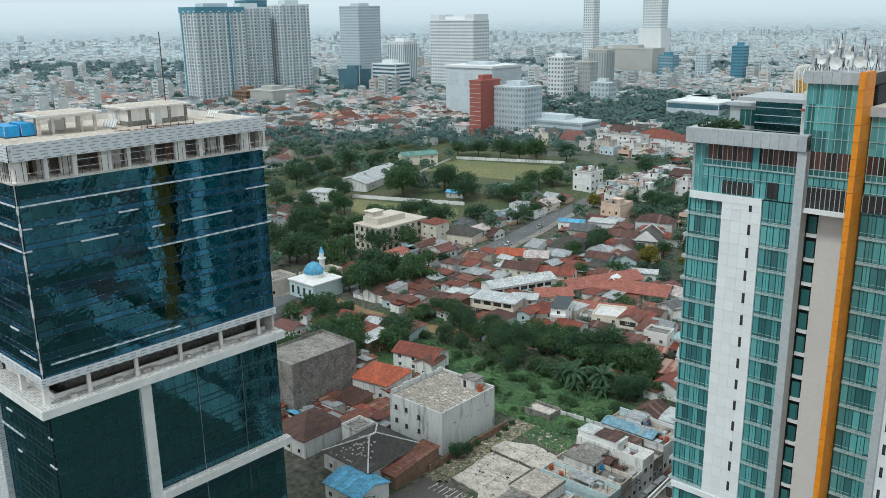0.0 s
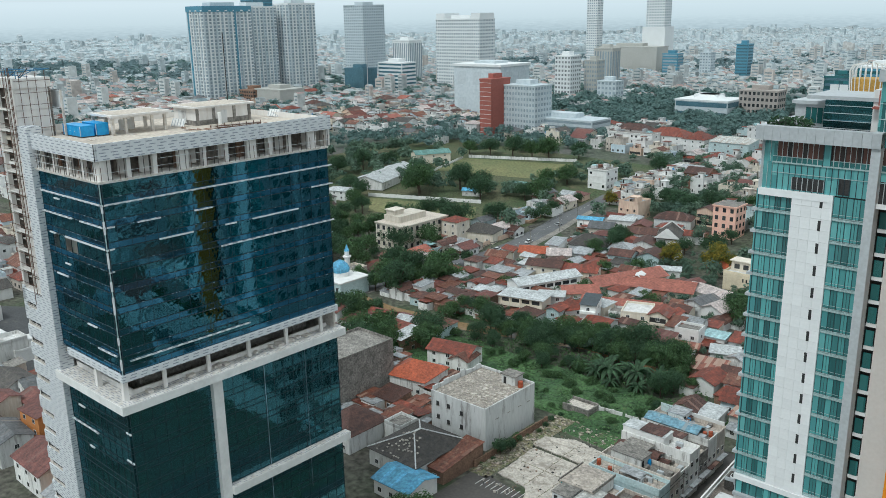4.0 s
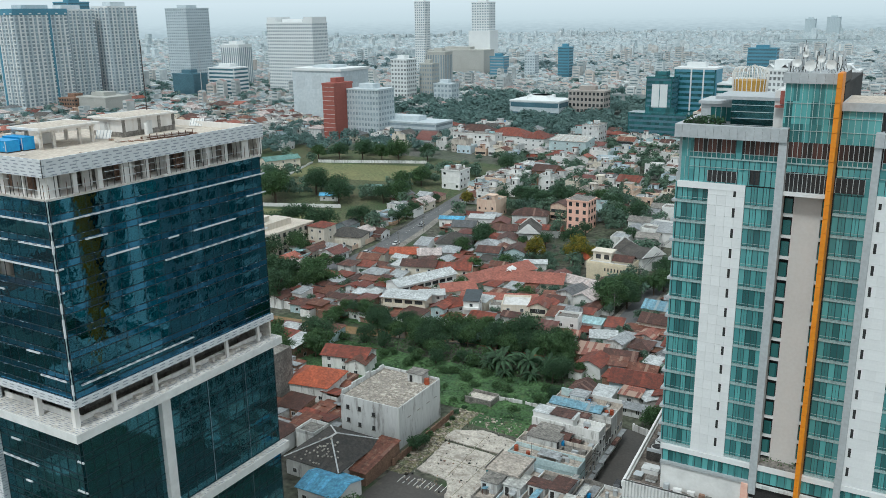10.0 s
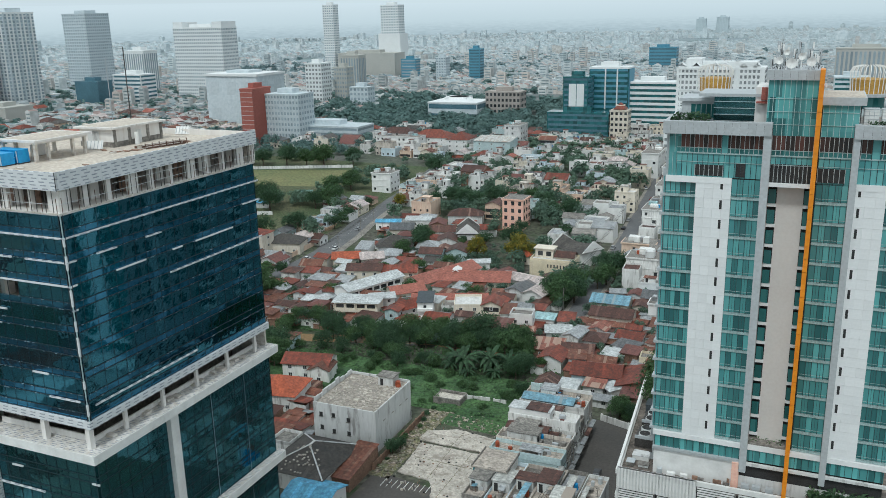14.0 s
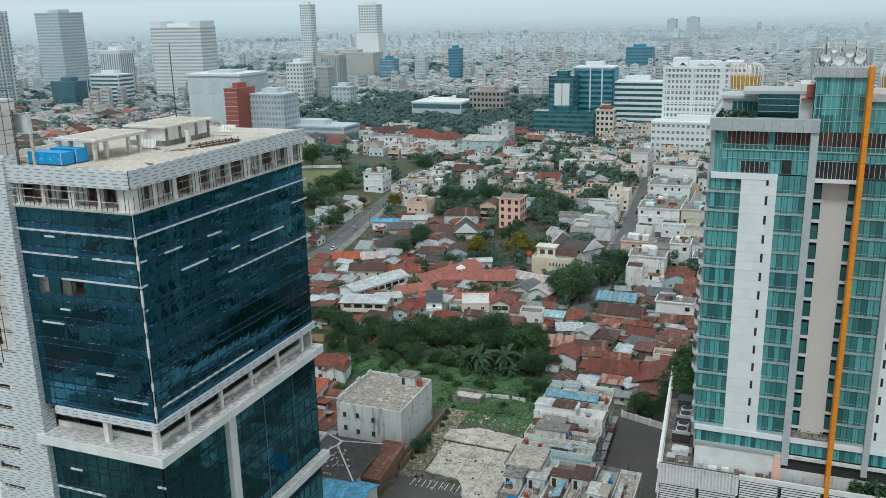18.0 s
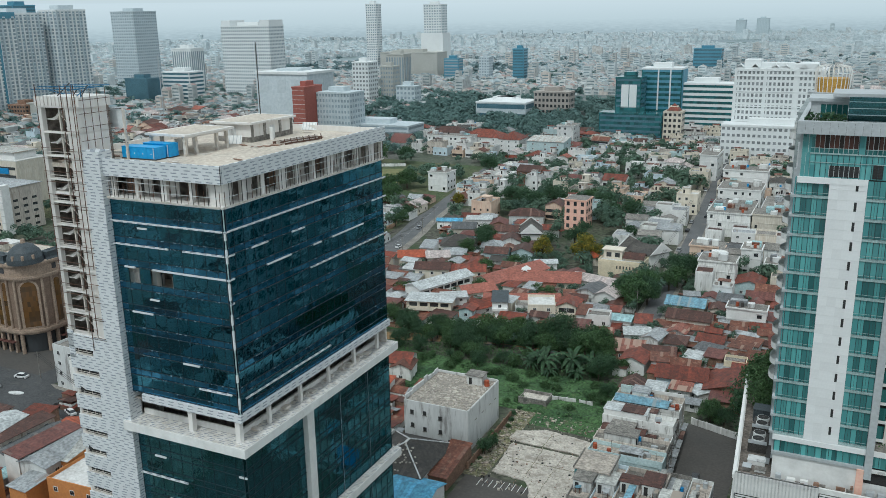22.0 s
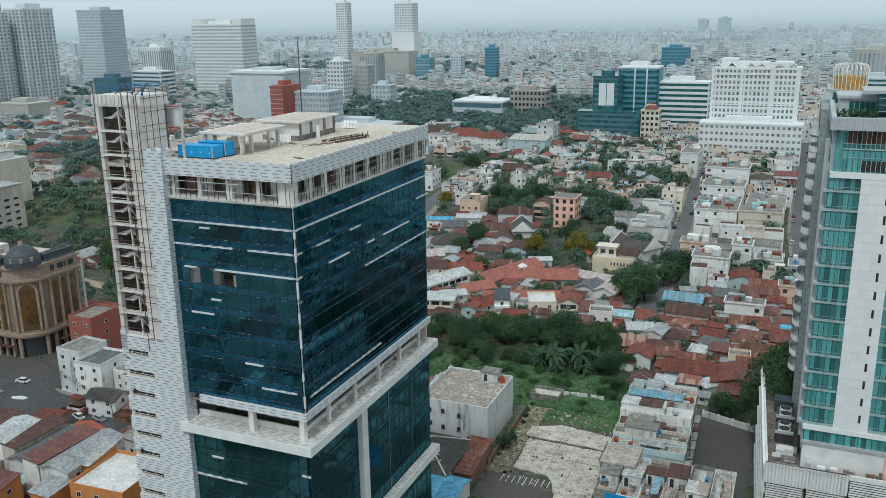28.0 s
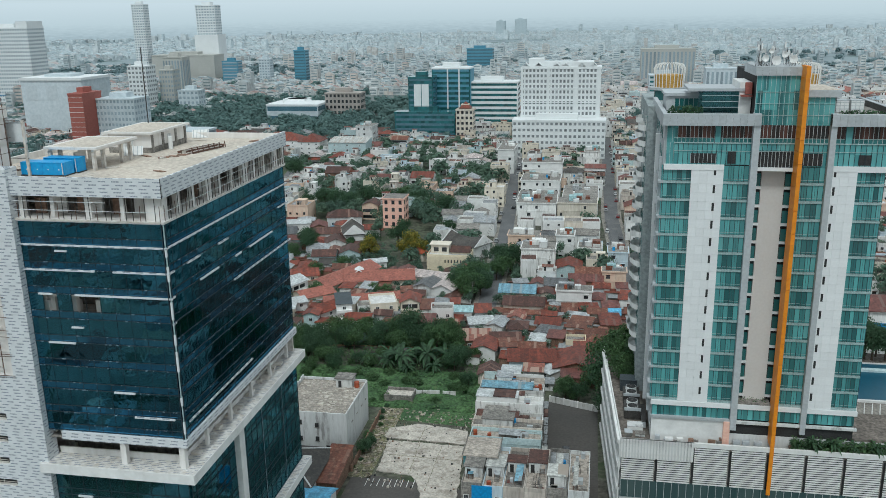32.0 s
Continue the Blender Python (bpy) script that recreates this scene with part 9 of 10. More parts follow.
def ribbed_tower(u, v, w, d, h, cols, side, floors, label):
    """A residential tower: white ribs from top to bottom, window slots and balcony fronts between them."""
    t = thing("apartment_tower", u, v, label=label, category="tower")
    part("wall", M().box(-w / 2, -d / 2, -2, w / 2, d / 2, h), m_hazedwall, t)
    part("parapet", M().box(-w / 2 - 0.4, -d / 2 - 0.4, h - 1, w / 2 + 0.4, d / 2 + 0.4, h + 1), m_hotelwhite, t), part("plant_room", M().box(-w / 4, -d / 4, h + 1, w / 4, d / 4, h + 5), m_hazedwall, t)
    win, front, fh = M(), M(), h / floors
    for i in range(cols):
        x, q = -w / 2 + w * (i + 0.5) / cols, w / cols
        part("rib", M().box(x - q * 0.5, -d / 2 - 0.7, -2, x - q * 0.22, -d / 2, h), m_hotelwhite if i % 3 else m_hazedwall, t)
        for k in range(floors):
            win.box(x - q * 0.16, -d / 2 - 0.1, fh * (k + 0.28), x + q * 0.42, -d / 2 + 0.1, fh * (k + 0.92), skip="n")
            if i % 2:
                front.box(x - q * 0.18, -d / 2 - 0.9, fh * k, x + q * 0.44, -d / 2 - 0.1, fh * (k + 0.3), skip="n")
    for i in range(side):
        y, q = -d / 2 + d * (i + 0.5) / side, d / side
        part("rib", M().box(w / 2, y - q * 0.5, -2, w / 2 + 0.7, y - q * 0.2, h), m_hotelwhite if i % 3 else m_hazedwall, t)
        for k in range(floors):
            win.box(w / 2 - 0.1, y - q * 0.14, fh * (k + 0.28), w / 2 + 0.1, y + q * 0.42, fh * (k + 0.92), skip="w")
            if i % 2:
                front.box(w / 2 + 0.1, y - q * 0.16, fh * k, w / 2 + 0.9, y + q * 0.44, fh * (k + 0.3), skip="w")
    part("window_grid", win, m_hazedwin, t, kind="stuff"), part("balcony_front", front, m_hotelwhite, t, kind="stuff")
    take(u - w / 2, u + w / 2, v - d / 2, v + d / 2)
    return t


m_teal2 = glazing("green_teal_office_glass", (0.035, 0.165, 0.18), 0.15, cell=(3, 3.4))

bt = ribbed_tower(-733, 523, 28, 55, 93, 6, 12, 28, "white apartment tower with blue corner panels")
part("blue_crown", M().box(-14.8, -28.3, 89, 14.8, 28.3, 94.6), m_bluepanel, bt, "blue crown"), part("blue_strip", M().box(14.0, 7.5, 0, 15.0, 9.6, 93), m_bluepanel, bt), part("blue_strip", M().box(-14.3, -28, 0, -10, -27.3, 93), m_bluepanel, bt)
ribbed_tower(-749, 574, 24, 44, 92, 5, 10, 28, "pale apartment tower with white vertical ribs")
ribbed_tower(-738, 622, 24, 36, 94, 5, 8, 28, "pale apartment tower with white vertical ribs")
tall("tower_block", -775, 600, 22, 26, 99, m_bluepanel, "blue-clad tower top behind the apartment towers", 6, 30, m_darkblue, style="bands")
tall("apartment_tower", -820, 800, 36, 38, 91, m_hazedwall, "grey unfinished apartment tower with crane arms", 10, 26, m_hazedwin, side=12)
tall("office_block", -712, 768, 28, 22, 50, m_hotelwhite, "white office block with vertical ribs", 9, 0, m_hazedwin, style="fins")
tall("office_block", -677, 659, 30, 20, 27, m_darkblue, "dark blue glass office block", 8, 7, m_darkblue, style="bands")
tall("office_block", -650, 688, 36, 22, 32, m_hotelwhite, "white office block with blue ribbon windows", 8, 8, m_darkblue, style="bands")
wa = tall("apartment_tower", -601, 745, 62, 26, 76, m_hotelwhite, "wide white apartment building with many windows", 24, 22, m_hazedwin)
for x in (-25, 25):
    part("roof_turret", M().box(x - 6, -12, 76, x + 6, 12, 82), m_hotelwhite, wa)
ml = tall("shopping_mall", -455, 610, 52, 40, 44, m_hazedwall, "plain grey shopping mall block with a pale roof", 3, 2, m_hazedwall)
part("roof_slab", M().box(-27, -21, 44, 27, 21, 46), m_hotelwhite, ml)
rs = tall("red_slab_building", -396, 541, 11, 24, 42, m_redpanel, "brick red panelled slab building", 1, 12, m_redpanel)
for k in range(12):
    part("panel_joint", M().box(-5.6, -12.15, 2 + k * 3.4, 5.6, -12, 2.25 + k * 3.4), m_dirtywhite, rs)
tall("hotel_block", -376, 556, 30, 22, 37, m_hazedwall, "pale grey hotel block with small square windows", 11, 9, m_hazedwin, side=6)
tall("podium_block", -352, 572, 66, 26, 12, m_hazedwall, "long low grey podium with ribbon slots", 10, 3, m_hazedwin, style="bands")
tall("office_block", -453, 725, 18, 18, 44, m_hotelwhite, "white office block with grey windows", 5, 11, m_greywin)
tall("office_block", -440, 752, 14, 14, 38, m_beigewall, "beige office block with narrow windows", 5, 9, m_hazedwin)
tall("office_block", -462, 811, 22, 16, 45, m_beigewall, "beige office block with narrow windows", 7, 10, m_hazedwin, style="fins")
tall("office_block", -408, 730, 20, 14, 22, m_hazedwall, "low grey concrete office block", 5, 5, m_hazedwin)
tall("slim_tower", -615, 1027, 16, 14, 96, m_hotelwhite, "slim white residential tower", 5, 30, m_hazedwin)
t2 = tall("slim_tower", -531, 1045, 26, 18, 94, m_hotelwhite, "slim white residential tower stepped halfway", 7, 28, m_hazedwin)
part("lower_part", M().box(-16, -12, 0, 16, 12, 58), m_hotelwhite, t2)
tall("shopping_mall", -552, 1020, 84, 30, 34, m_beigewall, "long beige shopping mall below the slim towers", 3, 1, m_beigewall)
tall("office_block", -388, 983, 14, 14, 41, m_bluepanel, "blue glass office tower, haze in its colour", 4, 12, m_darkblue, style="bands")
tall("office_block", -480, 990, 20, 14, 28, m_bluepanel, "blue-green glass office block", 5, 8, m_hazedwin, style="bands"), tall("office_block", -440, 1000, 14, 12, 30, m_hazedwall, "plain grey concrete office block", 4, 9, m_hazedwin)
tall("apartment_tower", -250, 2390, 30, 24, 46, HAZED_TOWER, "far-off apartment slabs with haze in their pale colour", 8, 16, HAZED_TOWERWIN, style="fins")
tall("apartment_tower", -305, 2400, 24, 24, 42, HAZED_TOWER, "far-off apartment slabs with haze in their pale colour", 7, 15, HAZED_TOWERWIN, style="fins")
lw = tall("assembly_hall", -294, 700, 46, 34, 16, m_hazedwall, "low pale hall with a white stepped roof", 10, 2, m_darkblue, style="bands", cap=m_hotelwhite)
part("roof_drum", M().frustum(0, 0, 16, 20, 14, 9, 16), m_hotelwhite, lw)
tall("office_block", -255, 712, 32, 16, 24, m_brownoffice, "brown brick office block with recessed windows", 9, 5, m_window)
ga = tall("glass_office", -170, 636, 19, 18, 46, m_teal2, "dark teal glass office building with white panels", 5, 12, m_darkblue, style="bands")
gr = tall("glass_office", -150, 658, 30, 20, 51, m_teal2, "teal glass office building with a white roof frame", 7, 13, m_bluepanel, style="bands", cap=m_hotelwhite)
part("white_fin", M().box(-3, -10.5, 20, -2, -10, 51), m_hotelwhite, gr), part("white_fin", M().box(6, -10.5, 20, 7, -10, 51), m_hotelwhite, gr)
part("white_panel", M().box(-5, -9.4, 24, 0.4, -9, 41), m_hotelwhite, ga, "blank white panel"), part("white_panel", M().box(1.0, -9.4, 24, 6.4, -9, 41), m_hotelwhite, ga, "blank white panel"), part("blue_flank", M().box(15, -9, 2, 15.6, 9, 50), m_bluepanel, gr)
tall("glass_podium", -164, 618, 46, 14, 22, m_teal2, "green glass podium in front of the office building", 10, 6, m_darkblue, style="bands")
tall("office_block", -118, 662, 40, 20, 40, m_hotelwhite, "white office block with green ribbon windows", 8, 10, m_teal2, style="bands")
cr = tall("cream_building", -134, 619, 13, 12, 24, m_cream, "cream corner building with a red pyramid roof", 4, 6, m_window)
part("pyramid_roof", M().hip(-4, -4, 4, 4, 25, 5), m_tinred, cr)
ho = tall("white_hotel", -62, 588, 54, 24, 58, m_hotelwhite, "large bright white hotel with rows of dark windows", 21, 16, m_greywin, wh=0.56, side=9)
for k in range(4):
    part("string_course", M().box(-27.4, -12.4, 25 + k * 9.6, 27.4, -12, 25.7 + k * 9.6), m_hotelwhite, ho)
for x in (-27, -9, 9.5, 25):
    part("pilaster", M().box(x, -12.7, 20, x + 1.6, -12, 59), m_hotelwhite, ho)
for x in (-24, -15, -3, 3, 14, 22):
    part("dormer", M().gable(x - 2, -12.2, x + 2, -6, 59.5, 2.2, 0.3, 0.2, "y"), m_hotelwhite, ho), part("dormer_wall", M().box(x - 2, -12, 57, x + 2, -6, 59.6), m_hotelwhite, ho)
part("roof_turret", M().box(-22, -8, 58, -12, 8, 64), m_hotelwhite, ho), part("arched_crown", M().box(8, -12, 58, 22, 8, 62), m_hotelwhite, ho)
tall("hotel_podium", -62, 568, 62, 18, 25, m_hotelwhite, "white hotel podium with small windows", 20, 6, m_greywin, side=6, wh=0.4)
tall("apartment_block", 38, 980, 58, 20, 41, m_beigewall, "white and beige apartment block with vertical bands", 14, 0, m_hazedwin, style="fins", cap=m_beigewall)
tall("apartment_block", 80, 860, 30, 20, 31, m_hazedwall, "pale apartment block with vertical bands", 7, 0, m_hazedwin, style="fins"), tall("office_block", 20, 770, 26, 18, 34, m_hazedwall, "plain grey concrete office block", 7, 9, m_teal2, style="bands")
tall("office_block", -201, 1201, 36, 20, 31, m_bluepanel, "teal office block far off", 9, 7, m_darkblue, style="bands")
for i, u in enumerate((-287, -258, -235)):
    house(u, 566 - i * 3, 30 if i < 2 else 16, 18, 9, 0, "hip", m_white, m_tinred if i else m_tinbrown, 5, label="long white building under a dull red hip roof", name="building")
take(-304, -225, 550, 580)
tall("cream_hall", -672, 545, 40, 30, 16, m_beigewall, "windowless cream painted hall", 2, 2, m_beigewall), tall("brick_block", -700, 535, 22, 20, 14, m_brick, "brown brick apartment block", 6, 4, m_window)
take(-360, -325, 360, 438), take(-346, -236, 306, 374), take(-395, -258, 395, 520)
for i, (u, v, h) in enumerate(((-560, 560, 60), (-240, 180, 28))):
    ms = thing("radio_mast", u, v, label="thin lattice radio mast", category="mast")
    part("mast", M().beam((0, 0, 0), (0, 0, h), 0.25), m_grey, ms)

# ==== streets of small houses and trees between them ====
ROADS = [((-221, 180), (-209, 240)), ((-209, 240), (-201, 285)), ((-201, 285), (-201, 312)), ((-201, 312), (-209.5, 362)), ((-209.5, 362), (-214, 394)), ((-214, 394), (-234, 560)), ((-74, 268), (-78, 375)), ((-78, 375), (-95, 670)), ((-22, 300), (-28, 405)), ((-28, 405), (-30, 640)), ((-260, 100), (-232, 140)), ((-232, 140), (-190, 124)), ((-190, 124), (-128, 98)), ((-232, 140), (-205, 200)), ((-330, 235), (-185, 216)), ((-185, 216), (-157, 219)), ((-157, 219), (-110, 232)), ((-110, 232), (-78, 227)), ((-40, 90), (-40, 200))]


def clear(u, v, gap):
    for (a, b), (c, d) in ROADS:
        t = max(0, min(1, ((u - a) * (c - a) + (v - b) * (d - b)) / ((c - a) ** 2 + (d - b) ** 2)))
        if math.hypot(u - a - t * (c - a), v - b - t * (d - b)) < gap:
            return False
    return True


def seen(u, v):
    x, y = u * CA + v * SA, -u * SA + v * CA
    return y > 60 and -52 < math.degrees(math.atan2(x, y)) < 46


def quarter(u0, u1, v0, v1, n, walls, tops, size=(5, 9), heights=(2.8, 5), roofs=("gable", "gable", "shed", "hip"), turn=6, rz=0):
    made = 0
    for k in range(n * 6):
        if made >= n:
            break
        u, v, w, d = rng.uniform(u0, u1), rng.uniform(v0, v1), rng.uniform(*size), rng.uniform(*size)
        if not free(u, v, w * 0.8, d * 0.8) or not clear(u, v, 9.5) or not seen(u, v):
            continue
        take(u - w / 2, u + w / 2, v - d / 2, v + d / 2)
        house(u, v, w, d, rng.uniform(*heights), rz + rng.uniform(-turn, turn), rng.choice(roofs), rng.choice(walls), rng.choice(tops), group="crowded small houses", windows=rng.random() < 0.5)
        made += 1


RED, WH = [m_tinred, m_tinrust, m_tinred, m_tinbrown, m_tinred, m_tinrust, m_tinbrown, m_tindull, m_tingrey, m_tinpale], [m_dirtywhite, m_white, m_creampale, m_wallgrey, m_brick, m_aqua, m_white]
quarter(-192, -150, 222, 262, 44, WH, RED, (4, 8))
quarter(-150, -86, 234, 262, 46, WH, RED, (4, 8.5), (3, 6.5))
quarter(-88, -34, 222, 292, 130, [m_brick, m_dirtywhite, m_wallgrey, m_white, m_cream], [m_tinred, m_tinrust, m_tinbrown, m_tindark, m_tinred, m_tindull, m_tinrust, m_tinstripe, m_tingrey, m_tinrust, m_tinbrown], (4, 8.5), (2.8, 4.8), turn=14)
quarter(-138, -84, 262, 306, 26, [m_white, m_creampale, m_dirtywhite], RED + [m_tinpale, m_tinpink], (4, 7), (2.8, 4.5))
quarter(-205, -160, 262, 300, 26, [m_white, m_creampale, m_dirtywhite], RED + [m_tinpale, m_tingrey], (5, 8), (2.8, 5))
quarter(-34, 10, 196, 300, 45, [m_brick, m_dirtywhite, m_wallgrey], [m_tinred, m_tinrust, m_tinbrown, m_tindull], (5, 9), (2.8, 5))
quarter(-205, -152, 140, 212, 44, WH, RED + [m_tingrey, m_tiledark], (5, 10), (3, 6))
quarter(-200, -138, 300, 372, 46, WH, RED + [m_tiledark, m_tiledark, m_tingrey], (6, 11), (3, 5), rz=14)
quarter(-112, -84, 360, 420, 14, [m_dirtywhite, m_white], [m_tingrey, m_concrete], (7, 11), (4, 8), ("flat", "gable"))
quarter(-74, -30, 300, 420, 20, [m_dirtywhite, m_white, m_cream], [m_concrete, m_tingrey, m_tinbrown], (6, 10), (5, 9), ("flat", "gable"))

quarter(-226, -138, 78, 128, 46, [m_wallgrey, m_dirtywhite, m_cream, m_concrete, m_orangewall], [m_tingrey, m_tindark, m_tindull, m_tinbrown, m_concrete, m_tingrey, m_tinaqua], (4, 8.5), (4, 8.5), ("gable", "shed", "flat", "gable"), turn=5)
# lean-to sheds and patched sheets that fill the gaps between the houses
sheds = M()
rs_ = random.Random(31)
for u0, u1, v0, v1, n in ((-196, -148, 220, 264, 260), (-150, -86, 232, 264, 260), (-90, -32, 220, 296, 520), (-34, 12, 198, 300, 200), (-208, -112, 138, 214, 420), (-200, -138, 296, 374, 240), (-222, -138, 80, 130, 240)):
    for i in range(n):
        u, v = rs_.uniform(u0, u1), rs_.uniform(v0, v1)
        if not clear(u, v, 8.5) or not free(u, v, 0.6, 0.6) or not seen(u, v) or (-150 < u < -98 and 186 < v < 220):
            continue
        w, d, h, k = rs_.uniform(1.2, 3.2), rs_.uniform(1.2, 3.6), rs_.uniform(1.9, 3.4), rs_.uniform(-0.5, 0.5)
        mt, wt = 6 if rs_.random() < 0.04 else rs_.choice((0, 0, 1, 1, 2, 3, 3)), rs_.choice((4, 5, 5, 4))
        sheds.box(u - w * 0.9, v - d * 0.9, 0, u + w * 0.9, v + d * 0.9, h - abs(k), wt, skip="bt")
        a = [(u - w, v - d, h - k), (u + w, v - d, h - k), (u + w, v + d, h + k), (u - w, v + d, h + k)]
        sheds.poly(a, mt)
        for q in range(4):
            p1, p2 = a[q], a[(q + 1) % 4]
            sheds.poly([(p1[0], p1[1], p1[2] - 0.12), (p2[0], p2[1], p2[2] - 0.12), p2, p1], mt)
solid("lean_to_sheds", sheds, [m_tinred, m_tinrust, m_tinbrown, m_tingrey, m_brick, m_dirtywhite, m_tinblue], "patched rusty lean-to sheds between the houses", "sheds", kind="stuff")

# groves that keep their ground
PARKS = [(-372, -318, 236, 290, 30), (-190, -150, 388, 440, 40), (-128, -96, 384, 410, 22), (-118, -100, 318, 346, 9), (-215, -190, 262, 280, 3), (-300, -225, 236, 318, 60), (-420, -345, 290, 410, 60), (-340, -240, 366, 397, 44), (-262, -228, 398, 480, 26), (-420, -280, 486, 528, 50), (-150, -120, 470, 500, 16), (-90, -76, 292, 312, 9), (-260, -205, 486, 520, 22), (-330, -235, 195, 232, 36), (-520, -400, 400, 470, 50), (-60, -46, 498, 520, 8), (-110, -84, 600, 612, 14)]
for u0, u1, v0, v1, n in PARKS:
    take(u0 + 3, u1 - 3, v0 + 3, v1 - 3)
# trees that stand between the farther houses
TREED, GAPS = set(), []
rt_ = random.Random(17)
for i in range(3000):
    u, v = rt_.uniform(-460, 110), rt_.uniform(300, 740)
    if math.sin(u * 0.021 + 1) * math.sin(v * 0.017) < rt_.uniform(-0.9, 0.5) and clear(u, v, 7) and free(u, v, 3, 3) and seen(u, v):
        TREED.add((int(u // 9), int(v // 9)))
        GAPS.append((u, v, rt_.uniform(3.4, 6.4), rt_.uniform(7.5, 12.5)))
# farther houses, joined street by street
rr = random.Random(2)


def mass(u0, u1, v0, v1, n, size, heights, name="town_houses", flat=0.5, gap=8):
    spots, tries = [], 0
    grid = {}
    while len(spots) < n and tries < n * 8:
        tries += 1
        u, v = rr.uniform(u0, u1), rr.uniform(v0, v1)
        w, d = rr.uniform(*size), rr.uniform(*size)
        key = (int(u // 9), int(v // 9))
        if key in grid or key in TREED or not seen(u, v) or not clear(u, v, gap) or not free(u, v, w, d):
            continue
        grid[key] = 1
        spots.append((u, v, w, d, rr.uniform(*heights), rr.random() * 0.55 / max(0.05, 1 - flat) if rr.random() > flat else 0.9))
    joined_houses(name, spots, "closely built town houses with tin and flat roofs")


mass(-420, -205, 60, 240, 230, (7, 13), (3, 8), flat=0.45)
mass(-330, -205, 230, 420, 160, (7, 12), (3, 5), flat=0.15)
mass(-200, -100, 380, 620, 420, (7, 13), (4, 10), flat=0.5)
mass(-100, 120, 300, 640, 640, (7, 12), (5, 11), flat=0.7)
mass(-520, -200, 420, 620, 420, (8, 15), (4, 9), flat=0.4)
mass(-820, -400, 200, 620, 700, (9, 17), (4, 9), flat=0.4)
mass(-180, 300, 620, 900, 900, (9, 17), (5, 12), flat=0.6)

# the city out to the horizon; haze put into the colours, paler each band
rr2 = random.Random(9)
HAZED_WALLS = []
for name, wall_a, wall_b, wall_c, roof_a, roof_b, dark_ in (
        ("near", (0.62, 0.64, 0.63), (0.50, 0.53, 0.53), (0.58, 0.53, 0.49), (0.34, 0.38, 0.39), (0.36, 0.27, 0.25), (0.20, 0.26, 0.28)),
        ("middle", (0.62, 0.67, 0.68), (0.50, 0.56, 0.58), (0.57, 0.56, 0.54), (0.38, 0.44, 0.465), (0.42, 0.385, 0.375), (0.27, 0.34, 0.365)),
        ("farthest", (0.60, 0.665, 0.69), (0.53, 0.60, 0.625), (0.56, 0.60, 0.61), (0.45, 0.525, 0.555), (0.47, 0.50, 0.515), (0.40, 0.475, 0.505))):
    HAZED_WALLS.append([material(f"{name}_hazed_city_{k_}", c_, 0.95, vary=0.2, scale=0.01, fine=0.2, bump=0) for k_, c_ in (("pale_walls", wall_a), ("grey_walls", wall_b), ("warm_walls", wall_c), ("tin_roofs", roof_a), ("red_roofs", roof_b), ("openings", dark_))])
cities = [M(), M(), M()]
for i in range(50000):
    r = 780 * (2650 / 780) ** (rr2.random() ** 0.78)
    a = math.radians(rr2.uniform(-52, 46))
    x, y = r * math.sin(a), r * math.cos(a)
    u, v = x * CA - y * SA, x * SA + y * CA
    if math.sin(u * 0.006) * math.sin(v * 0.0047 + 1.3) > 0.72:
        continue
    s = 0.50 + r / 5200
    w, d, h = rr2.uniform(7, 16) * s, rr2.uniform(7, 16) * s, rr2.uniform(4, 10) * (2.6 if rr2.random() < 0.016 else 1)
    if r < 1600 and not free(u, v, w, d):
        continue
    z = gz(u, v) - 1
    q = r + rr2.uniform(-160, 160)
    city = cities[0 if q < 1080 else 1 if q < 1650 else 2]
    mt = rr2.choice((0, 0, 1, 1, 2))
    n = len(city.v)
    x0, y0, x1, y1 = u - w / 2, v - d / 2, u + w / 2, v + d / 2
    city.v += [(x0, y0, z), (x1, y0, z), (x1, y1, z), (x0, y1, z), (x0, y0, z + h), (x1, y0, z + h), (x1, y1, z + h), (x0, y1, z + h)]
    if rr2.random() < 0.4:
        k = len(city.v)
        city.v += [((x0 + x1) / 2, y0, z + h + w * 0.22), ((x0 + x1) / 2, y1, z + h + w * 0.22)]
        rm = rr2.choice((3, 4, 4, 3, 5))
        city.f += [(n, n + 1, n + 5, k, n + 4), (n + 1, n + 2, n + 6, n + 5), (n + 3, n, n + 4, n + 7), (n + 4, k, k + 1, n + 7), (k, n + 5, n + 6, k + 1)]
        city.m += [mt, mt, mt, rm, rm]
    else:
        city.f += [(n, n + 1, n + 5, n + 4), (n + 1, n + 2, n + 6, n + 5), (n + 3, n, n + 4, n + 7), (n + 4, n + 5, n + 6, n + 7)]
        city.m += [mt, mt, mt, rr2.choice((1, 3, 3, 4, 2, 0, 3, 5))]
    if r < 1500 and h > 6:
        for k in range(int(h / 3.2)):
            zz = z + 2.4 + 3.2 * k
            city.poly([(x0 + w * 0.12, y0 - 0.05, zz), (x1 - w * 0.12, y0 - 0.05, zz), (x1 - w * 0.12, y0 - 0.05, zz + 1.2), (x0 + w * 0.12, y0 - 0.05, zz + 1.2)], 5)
for city, mats_ in zip(cities, HAZED_WALLS):
    solid("distant_city", city, mats_, "endless low houses reaching to the horizon, haze in their colours", "city", kind="stuff")
via = M().box(-66, -3, 10, 66, 3, 12)
for k in range(14):
    via.box(-64 + k * 9.6, -1, -2, -62.5 + k * 9.6, 1, 10)
solid("viaduct", via, HAZED_WALLS[1][0], "long pale railway viaduct on columns", "viaduct", at=spot(-600, 1210, gz(-600, 1210), 26))
